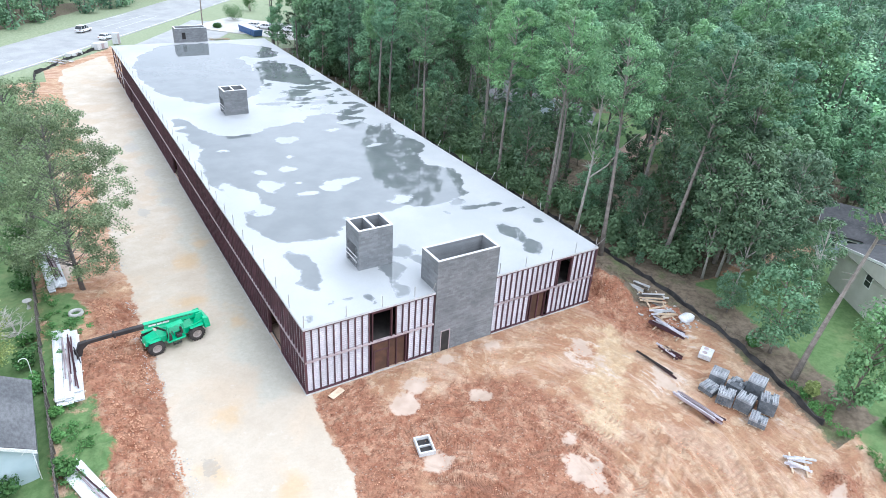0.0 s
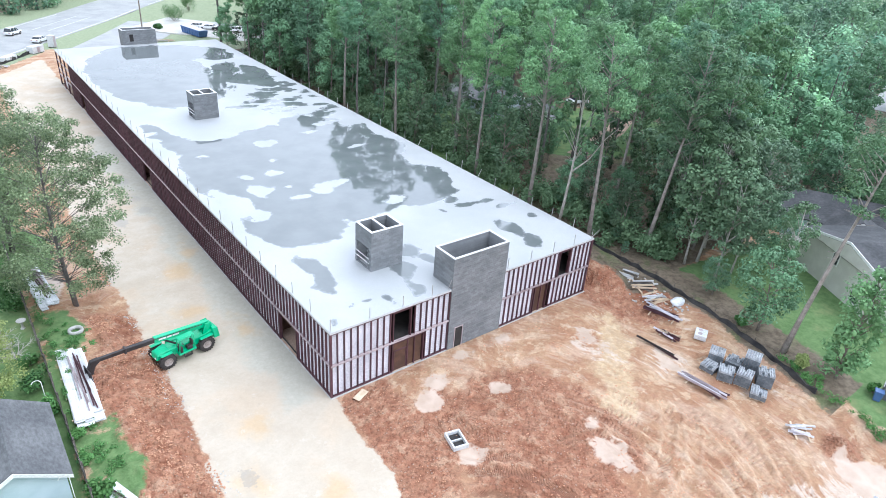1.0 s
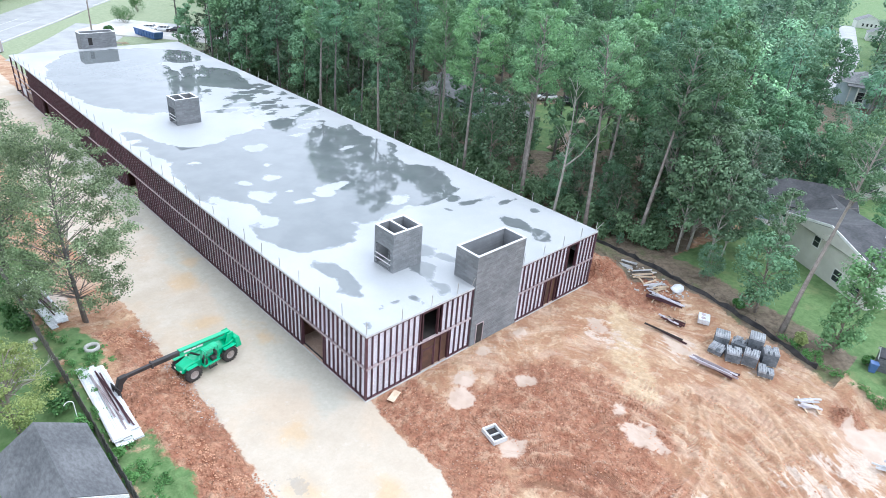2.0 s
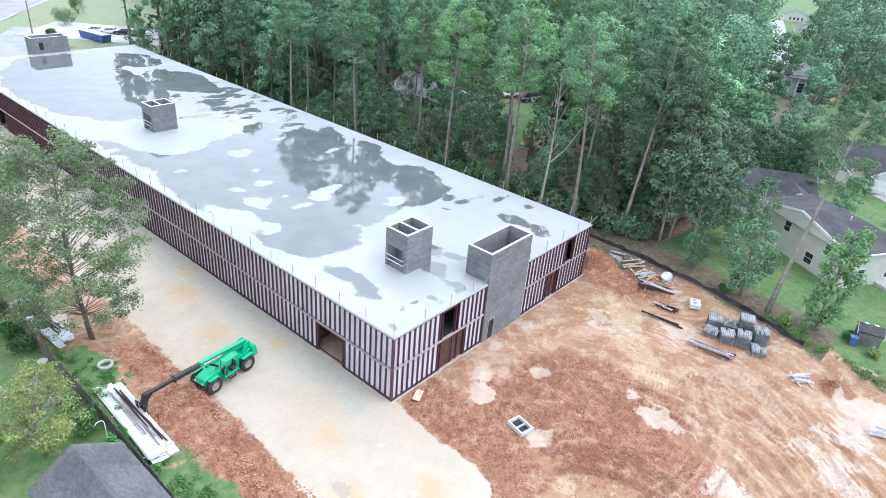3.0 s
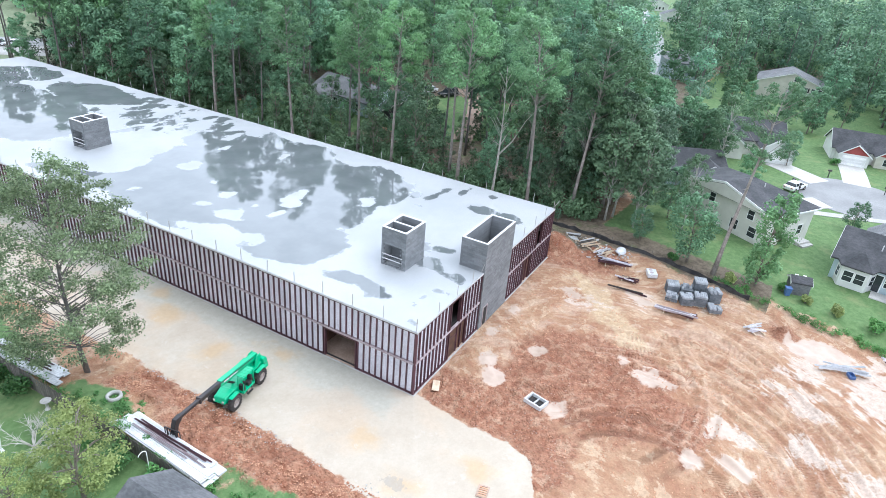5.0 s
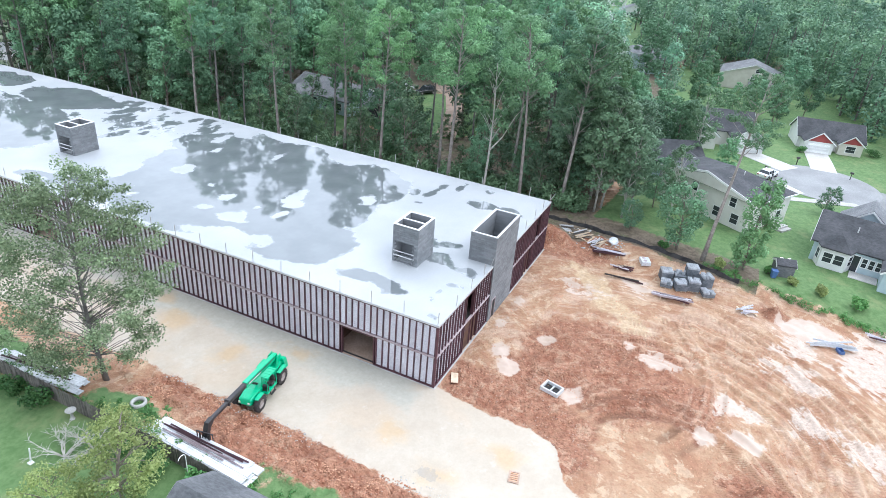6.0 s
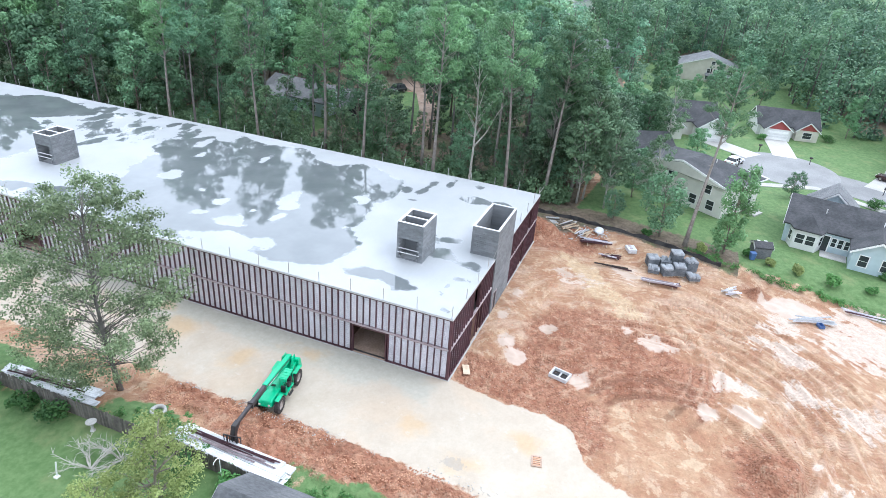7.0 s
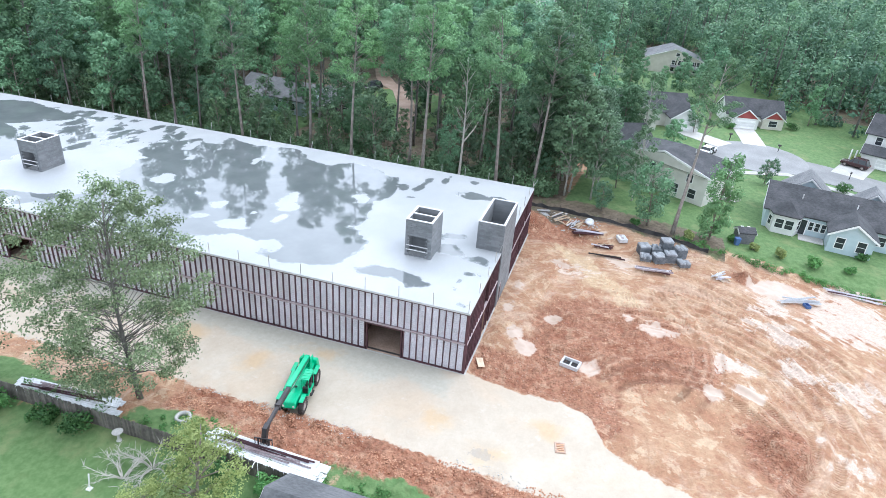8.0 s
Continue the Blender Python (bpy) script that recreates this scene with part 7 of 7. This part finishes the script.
# the house with the red gables
h = house("white house with red gables, garage and charcoal roof", 103.8, -33.6, -80)
h.scale = (0.82, 0.82, 0.82)
gable_body(h, "wall", 0, 0, 14.0, 9.0, 2.7, 3.0, "x", M_WSID, M_SHING)
gable_body(h, "garage_wall", -3.2, -5.9, 6.0, 4.6, 2.6, 2.2, "y", M_WSID, M_SHING)
gable_body(h, "wing_wall", 3.9, -5.2, 5.0, 2.6, 2.6, 1.9, "y", M_BEIGE, M_SHING)
part("red_gable", MB().prism(((-5.9, 2.62), (-0.5, 2.62), (-3.2, 4.55)), -8.26, -8.21, "y"), M_REDG, h, "red board gable")
part("red_gable", MB().prism(((1.75, 2.62), (6.05, 2.62), (3.9, 4.25)), -6.56, -6.51, "y"), M_REDG, h, "red board gable")
garage(h, -3.2, -8.22, -90, 4.8, 2.2)
window(h, 3.9, -6.52, -90, 0.7, 1.9, 1.4)

# the tall beige gabled house at the wood
a = house("tall beige two-storey house with a broad gable and dark shutters", 150.4, -17.6, -84)
a.scale = (1.0, 0.95, 0.72)
gable_body(a, "wall", 0, 0, 15.0, 10.0, 5.3, 3.6, "y", M_BEIGE, M_SHING2)
for u in (0.0, 1.7, 3.4, 5.1, 6.6):
    window(a, u, -5.0, -90, 3.2, 0.8, 1.5)
    part("shutter", MB().box(u + 0.55, u + 0.85, -5.06, -5.0, 3.15, 4.75), M_CARK, a)
for u in (0.0, 3.4, 6.0):
    window(a, u, -5.0, -90, 0.8, 0.9, 1.5)
window(a, 0.8, -5.0, -90, 6.3, 0.9, 1.1)
part("porch_roof", MB().hexa(((-0.8, -7.2, 2.6), (7.4, -7.2, 2.6), (7.4, -5.0, 2.9), (-0.8, -5.0, 2.9)), ((-0.8, -7.2, 2.7), (7.4, -7.2, 2.7), (7.4, -5.0, 3.0), (-0.8, -5.0, 3.0))), M_SHING2, a)

# the white two-storey house by the street
g = house("white two-storey house with porch columns and garage", 88.0, -57.0, -112)
gable_body(g, "wall", 0, 0, 10.0, 8.0, 5.2, 2.6, "x", M_WSID, M_SHING)
gable_body(g, "porch_wall", -1.0, -5.6, 7.0, 3.4, 2.4, 1.0, "x", M_WSID, M_SHING)
garage(g, 0.0, -7.32, -90, 4.2, 2.1)
for u in (-3.0, 0.0, 3.0):
    window(g, u, -4.0, -90, 3.4, 1.0, 1.3)
for u in (-6.2, -5.4):
    part("porch_column", MB().tube(((u, -7.0, 0), (u, -7.0, 2.4)), 0.12, 8), M_TRIM, g)

# house with white posts between the crowns, and far roofs
k = house("grey two-storey house with white porch posts between the trees", 150.0, 9.8, -70)
hip_body(k, "wall", 0, 0, 9.0, 9.0, 5.0, 2.2, M_BLUE, M_SHING2)
for u in (-2.4, -0.8, 0.8, 2.4):
    part("porch_post", MB().box(u - 0.12, u + 0.12, -5.6, -5.36, 0, 4.4), M_TRIM, k)
part("porch_roof", MB().hexa(((-3.2, -6.0, 4.4), (3.2, -6.0, 4.4), (3.2, -4.5, 4.6), (-3.2, -4.5, 4.6)), ((-3.2, -6.0, 4.55), (3.2, -6.0, 4.55), (3.2, -4.5, 5.0), (-3.2, -4.5, 5.0))), M_SHING2, k)
window(k, 0, -4.5, -90, 1.0, 1.6, 2.2, 2)
for x, y, rot, w in ((278, 76, -80, 16), (268, 36, -70, 18), (305, 52, -60, 16), (318, 40, -75, 15)):
    q = house("white house with a grey roof far among the trees", x, y, rot)
    q.scale = (0.62, 0.62, 0.62)
    gable_body(q, "wall", 0, 0, w, 10, 4.6, 3.6, "y", M_WSID, M_SHING2)
    for u in (-4, -1.3, 1.3, 4):
        window(q, u, -5.0, -90, 1.2, 1.2, 1.8)

# houses behind the wood beside the building
lo = house("low grey-roofed house among the pines", 64.5, 54.0, -98)
gable_body(lo, "wall", 0, 0, 15.0, 9.0, 2.7, 2.1, "x", M_BLUE, M_SHING2)
gable_body(lo, "wing_wall", -4.0, -5.7, 5.0, 3.0, 2.6, 1.5, "y", M_WSID, M_SHING2)
for u in (-1.0, 2.0, 5.0):
    window(lo, u, -4.5, -90, 0.8, 1.2, 1.2)
window(lo, -4.0, -7.2, -90, 0.8, 1.4, 1.2)
lo2 = house("small dark carport-like house with a grey gable roof in the wood", 65.8, 44.2, -49)
gable_body(lo2, "wall", 0, 0, 7.6, 7.4, 2.0, 1.6, "y", M_SHING, M_SHING2)
window(lo2, 0.8, -3.7, -90, 0.9, 1.0, 1.2)

# the neighbour's house by the fence
nb = house("neighbour's house with a dull grey shingle roof and white eaves", -20.4, 3.1, 90)
gable_body(nb, "wall", 0, 0, 6.6, 4.8, 2.75, 1.5, "x", M_BLUE, M_SHINGN, 0.35)
window(nb, -3.2, 0.0, 180, 0.9, 1.0, 1.1)
for x, y in ((-17.75, 9.0), (-17.9, -0.4)):
    p = thing("hooked_pole", "white hooked pipe pole behind the fence", "pole", pose(x, y, land(x, y)), "hooked poles")
    part("pipe", MB().tube([(0, 0, -0.2), (0, 0, 2.3)] + [(-0.3 + 0.3 * math.cos(q), 0, 2.3 + 0.3 * math.sin(q)) for q in (0.5, 1.0, 1.6, 2.2, 2.8)], 0.026, 6), M_TRIM, p)
pst = thing("garden_post", "short white post on the lawn", "post", pose(-21.6, 18.9, land(-21.6, 18.9), 6, 4, 0))
part("post", MB().tube(((0, 0, -0.1), (0, 0, 1.3)), 0.05, 8).box(-0.16, 0.16, -0.16, 0.16, -0.05, 0.06), M_TRIM, pst)
bb = thing("bird_bath", "pale stone bird bath behind the fence", "bird bath", pose(-17.7, 20.0, land(-17.7, 20.0)))
part("bowl", MB().lathe(((0.2, 0.0), (0.1, 0.15), (0.09, 0.6), (0.3, 0.7), (0.38, 0.8), (0.34, 0.8), (0.0, 0.72)), 16), M_CONC, bb, smooth=True)

# garden shed with its blue bin
sd = thing("garden_shed", "dark grey garden shed on the lawn", "shed", pose(39.2, -26.4, land(39.2, -26.4), 0, 0, -75))
sd.scale = (0.85, 0.85, 0.9)
gable_body(sd, "wall", 0, 0, 2.4, 2.0, 1.6, 0.5, "x", M_SHING2, M_SHING, 0.12)
for u in (-0.5, 0.5):
    part("skylight", MB().box(u - 0.2, u + 0.2, 0.25, 0.55, 2.15, 2.18), M_TRIM, sd)
for x, y in ((37.6, -25.5),):
    bn = thing("wheeled_bin", "blue plastic bin beside the shed", "bin", pose(x, y, land(x, y), 0, 0, 20))
    part("body", MB().hexa(((-0.25, -0.25, 0.05), (0.25, -0.25, 0.05), (0.25, 0.25, 0.05), (-0.25, 0.25, 0.05)), ((-0.32, -0.32, 0.95), (0.32, -0.32, 0.95), (0.32, 0.32, 0.95), (-0.32, 0.32, 0.95))), M_BLUEP, bn, bevel=0.03)
    part("lid", MB().box(-0.34, 0.34, -0.34, 0.36, 0.955, 1.03), M_BLUEP, bn, bevel=0.02)


# ---- streets, drives and the highway ----
def strip(name, label, pts, width, mat, lift=0.05, kind="structure"):
    b = MB()
    ring = []
    for i, p in enumerate(pts):
        a, q = Vector(pts[max(i - 1, 0)]), Vector(pts[min(i + 1, len(pts) - 1)])
        d = (q - a).normalized()
        n = Vector((-d.y, d.x)) * width / 2
        l, r = Vector(p) + n, Vector(p) - n
        z = max(land(l.x, l.y), land(r.x, r.y), land(*p)) + lift
        ring.append(((l.x, l.y, z), (r.x, r.y, z), (r.x, r.y, z - 0.5), (l.x, l.y, z - 0.5)))
    for a, q in zip(ring, ring[1:]):
        b.hexa(a, q)
    return tagged(new(name, b.mesh(name, mat)), label, "road", kind=kind)


def disc(name, label, x, y, r, mat, lift=0.055):
    b = MB().lathe(((r, -0.5), (r, 0.0), (0.0, 0.0)), 40, pose(x, y, land(x, y) + lift))
    return tagged(new(name, b.mesh(name, mat)), label, "road", kind="structure")


hd = Vector((0.62, 0.785))
hw0 = Vector((-19.2, 124.2))
strip("highway", "wide pale worn asphalt highway", [tuple(hw0 + hd * t) for t in range(-160, 361, 20)], 16.6, M_ASPH, 0.05)
for off, w in ((-7.6, 0.12), (7.6, 0.12), (-1.9, 0.1), (1.9, 0.1)):
    n = Vector((-hd.y, hd.x)) * off
    strip("lane_line", "faded white lane line on the highway", [tuple(hw0 + n + hd * t) for t in range(-120, 281, 20)], w, M_TRIM, 0.056)
strip("apron", "pale asphalt apron between the building and the highway", [(9.5, 122), (24.0, 143), (33, 156)], 15.0, M_ASPH, 0.043)
strip("side_street", "pale side street joining the highway", [(44.0, 150.5), (52, 140), (62, 131)], 9.0, M_ASPH, 0.045)
strip("street", "grey asphalt street of the cul-de-sac", [(77.5, -33.0), (74.5, -42), (70.5, -50), (62, -62), (48, -76)], 9.5, M_STREET, 0.05)
disc("turning_circle", "grey asphalt turning circle", 78.2, -32.5, 8.6, M_STREET, 0.054)
for lab, pts, w in (("pale concrete driveway of the red-gabled house", ((97.3, -32.0), (91.0, -32.6), (85.5, -33.0)), 4.2), ("pale concrete driveway to a garage", ((88.0, -20.0), (82.5, -27.5)), 4.6), ("pale concrete driveway beside the cream house", ((66.5, -22.5), (72.5, -28.2)), 4.0), ("pale concrete driveway of the white house", ((84.0, -50.8), (75.0, -46.5)), 5.0), ("pale concrete pavement by the turning circle", ((66.0, -24.5), (70.5, -36.5), (64.0, -47.0)), 1.6)):
    strip("driveway", lab, pts, w, M_DRIVE, 0.062)
strip("far_street", "pale street of the far houses", [(146, 14), (180, 23), (215, 31), (300, 58)], 6.0, M_ASPH, 0.05)
strip("gravel_track", "brown gravel track through the wood", [(104.0, 50.0), (96.0, 46.5), (91.0, 43.5), (86.5, 38.6), (76.0, 33.4), (67.0, 30.2), (60.0, 28.0)], 3.6, M_TRACK, 0.05)


def car(label, x, y, rot, paint, tall=False):
    t = thing("car", label, "car", pose(x, y, land(x, y) + 0.06, 0, 0, rot), "parked and passing cars")
    top = 1.75 if tall else 1.42
    part("body", MB().prism(((-2.2, 0.32), (2.2, 0.32), (2.28, 0.62), (2.1, 0.82), (0.95, 0.92), (-1.9, 0.95), (-2.28, 0.85)), -0.88, 0.88, "y"), paint, t, bevel=0.06)
    back = -2.1 if tall else -1.75
    part("cabin", MB().hexa(((back, -0.82, 0.93), (1.1, -0.82, 0.91), (1.1, 0.82, 0.91), (back, 0.82, 0.93)), ((back + 0.4, -0.66, top - 0.06), (0.3, -0.66, top - 0.06), (0.3, 0.66, top - 0.06), (back + 0.4, 0.66, top - 0.06))), M_GLASS, t, "dark car windows")
    part("roof", MB().hexa(((back + 0.38, -0.67, top - 0.058), (0.32, -0.67, top - 0.058), (0.32, 0.67, top - 0.058), (back + 0.38, 0.67, top - 0.058)), ((back + 0.5, -0.6, top), (0.2, -0.6, top), (0.2, 0.6, top), (back + 0.5, 0.6, top))), paint, t)
    for sx in (back + 0.45, -0.5, 0.42):
        for y in (-0.75, 0.75):
            part("pillar", MB().tube(((sx - 0.05, y * 1.07, 0.93), (sx if sx < 0.3 else 0.26, y * 0.88, top - 0.05)), 0.045, 5), paint, t)
    for wx in (-1.4, 1.4):
        for y in (-0.82, 0.82):
            tyre = part("tyre", MB().lathe(((0.2, -0.1), (0.32, -0.1), (0.33, 0.1), (0.2, 0.1), (0.2, -0.1)), 16), M_RUBBER, t, m=pose(wx, y, 0.33, 90, 0, 0))
            part("hubcap", MB().lathe(((0.21, 0.08 if y < 0 else -0.08), (0.0, 0.1 if y < 0 else -0.1)), 12), M_RIM, tyre)
    for y in (-0.6, 0.6):
        part("headlight", MB().box(2.17, 2.29, y - 0.16, y + 0.16, 0.62, 0.75), M_LAMP, t)
        part("tail_light", MB().box(-2.3, -2.24, y - 0.16, y + 0.16, 0.68, 0.82), M_REDG, t)


car("white sport utility car driving on the highway", -1.2, 151.0, 51, M_CARW, True)
car("white car on the highway's near lane", 2.8, 140.8, 51, M_CARW)
car("white sedan parked on a driveway", 75.6, -24.0, -25, M_CARW)
car("dark red sport utility car parked on a driveway", 81.0, -49.0, 60, M_CARD, True)
car("black pickup-like car parked on the wood's track", 84.0, 44.2, 150, M_CARK, True)
car("white car parked by the house in the wood", 83.3, 48.9, 160, M_CARW)
for i, (x, y) in enumerate(((40.0, 146.0), (42.5, 143.2), (45.0, 140.6), (47.4, 138.0))):
    car("white car in the parking lot beyond the building", x, y, 140, M_CARW if i != 2 else M_CARK)
dump = thing("dumpster", "long blue steel dumpster beyond the building", "dumpster", pose(36.8, 137.5, land(36.8, 137.5) + 0.02, 0, 0, -80))
part("body", MB().hexa(((-4.2, -1.1, 0.15), (4.2, -1.1, 0.15), (4.2, 1.1, 0.15), (-4.2, 1.1, 0.15)), ((-4.6, -1.2, 1.7), (4.6, -1.2, 1.7), (4.6, 1.2, 1.7), (-4.6, 1.2, 1.7))), M_BLUEP, dump)
for q in range(7):
    part("rib", MB().box(-3.9 + 1.25 * q, -3.78 + 1.25 * q, -1.27, -1.1, 0.2, 1.7).box(-3.9 + 1.25 * q, -3.78 + 1.25 * q, 1.1, 1.27, 0.2, 1.7), M_BLUEP, dump)
part("load", MB().box(-4.3, 4.3, -1.05, 1.05, 1.704, 1.78), M_CAP, dump)
lot = strip("parking_lot", "pale parking lot beyond the building", [(31, 157), (54, 131)], 19.0, M_DRIVE, 0.04)
pole = thing("utility_pole", "tall dark utility pole by the highway", "pole", pose(27.5, 150.0, land(27.5, 150.0)))
part("pole", MB().tube(((0, 0, -0.3), (0.2, 0, 13.5)), (0.2, 0.12), 8), M_BARK, pole)
part("crossarm", MB().box(-1.3, 1.3, -0.07, 0.07, 12.3, 12.5), M_BARK, pole)
for i, (x, y, r, h) in enumerate(((38.0, 157.5, 3.0, 4.6), (47.0, 172.0, 2.2, 5.5), (31, 148, 1.4, 1.6))):
    bush("round dark bush on the verge by the highway", x, y, r, h, 380 + i, M_BUSH, 26, 90)
wires = thing("power_line", "thin power cables along the woods across the highway", "power line", kind="structure")
ends = [Vector((-95.0, 96.0)), Vector((-45.0, 160.0)), Vector((5.0, 223.0)), Vector((55.0, 287.0))]
for p in ends:
    part("pole", MB().tube(((p.x, p.y, -0.3), (p.x, p.y, 10.5)), (0.18, 0.12), 8), M_BARK, wires)
for a, b in zip(ends, ends[1:]):
    for h in (9.3, 10.2):
        part("cable", MB().tube([(a.x + (b.x - a.x) * q / 10, a.y + (b.y - a.y) * q / 10, h - 1.6 * (1 - (q / 5 - 1) ** 2)) for q in range(11)], 0.035, 4), M_BLACK, wires)
# clutter where the site meets the road
for lab, x, y, rot, w, d, hh, mat in (("white tool trailer at the site's far end", 0.2, 130.0, 40, 3.2, 1.6, 1.5, M_WHITE), ("small white site cabin by the road", 4.2, 134.6, 50, 1.3, 1.3, 2.6, M_WHITE), ("white skip of debris at the site's far end", -5.6, 125.0, 48, 3.6, 1.6, 0.9, M_CAP)):
    q = thing("site_box", lab, "site container", pose(x, y, land(x, y) + 0.02, 0, 0, rot))
    part("body", MB().box(-w / 2, w / 2, -d / 2, d / 2, 0.12, hh), mat, q, bevel=0.04)
    part("skid", MB().box(-w / 2 + 0.1, w / 2 - 0.1, -d / 2 + 0.1, -d / 2 + 0.25, 0, 0.12).box(-w / 2 + 0.1, w / 2 - 0.1, d / 2 - 0.25, d / 2 - 0.1, 0, 0.12), M_BLACK, q)
    part("door", MB().box(-0.4, 0.4, -d / 2 - 0.03, -d / 2 - 0.002, 0.2, hh - 0.12), M_RAIL, q)
beam_pile("tangle of pale boards at the site's far end", -8.6, 119.5, 40, 4.5, 14, (M_CAP, M_LUMBER, M_SHEET), 51, 2.4)
beam_pile("pale boards near the far shaft", 27.5, 133.5, 70, 5.0, 8, (M_CAP, M_LUMBER), 52, 1.5)
for i, (x, y) in enumerate(((73.8, -24.6), (77.0, -23.6), (83.4, -36.8), (86.5, -28.6), (73.0, -46.4))):
    mb_ = thing("mailbox", "black mailbox on a post by the kerb", "mailbox", pose(x, y, land(x, y), 0, 0, 40 * i), "kerbside mailboxes")
    part("post", MB().box(-0.06, 0.06, -0.06, 0.06, -0.1, 1.1), M_BLACK, mb_)
    part("box", MB().prism(((-0.14, 1.1), (0.14, 1.1), (0.14, 1.3), (0.07, 1.4), (-0.07, 1.4), (-0.14, 1.3)), -0.28, 0.28, "x"), M_BLACK, mb_)
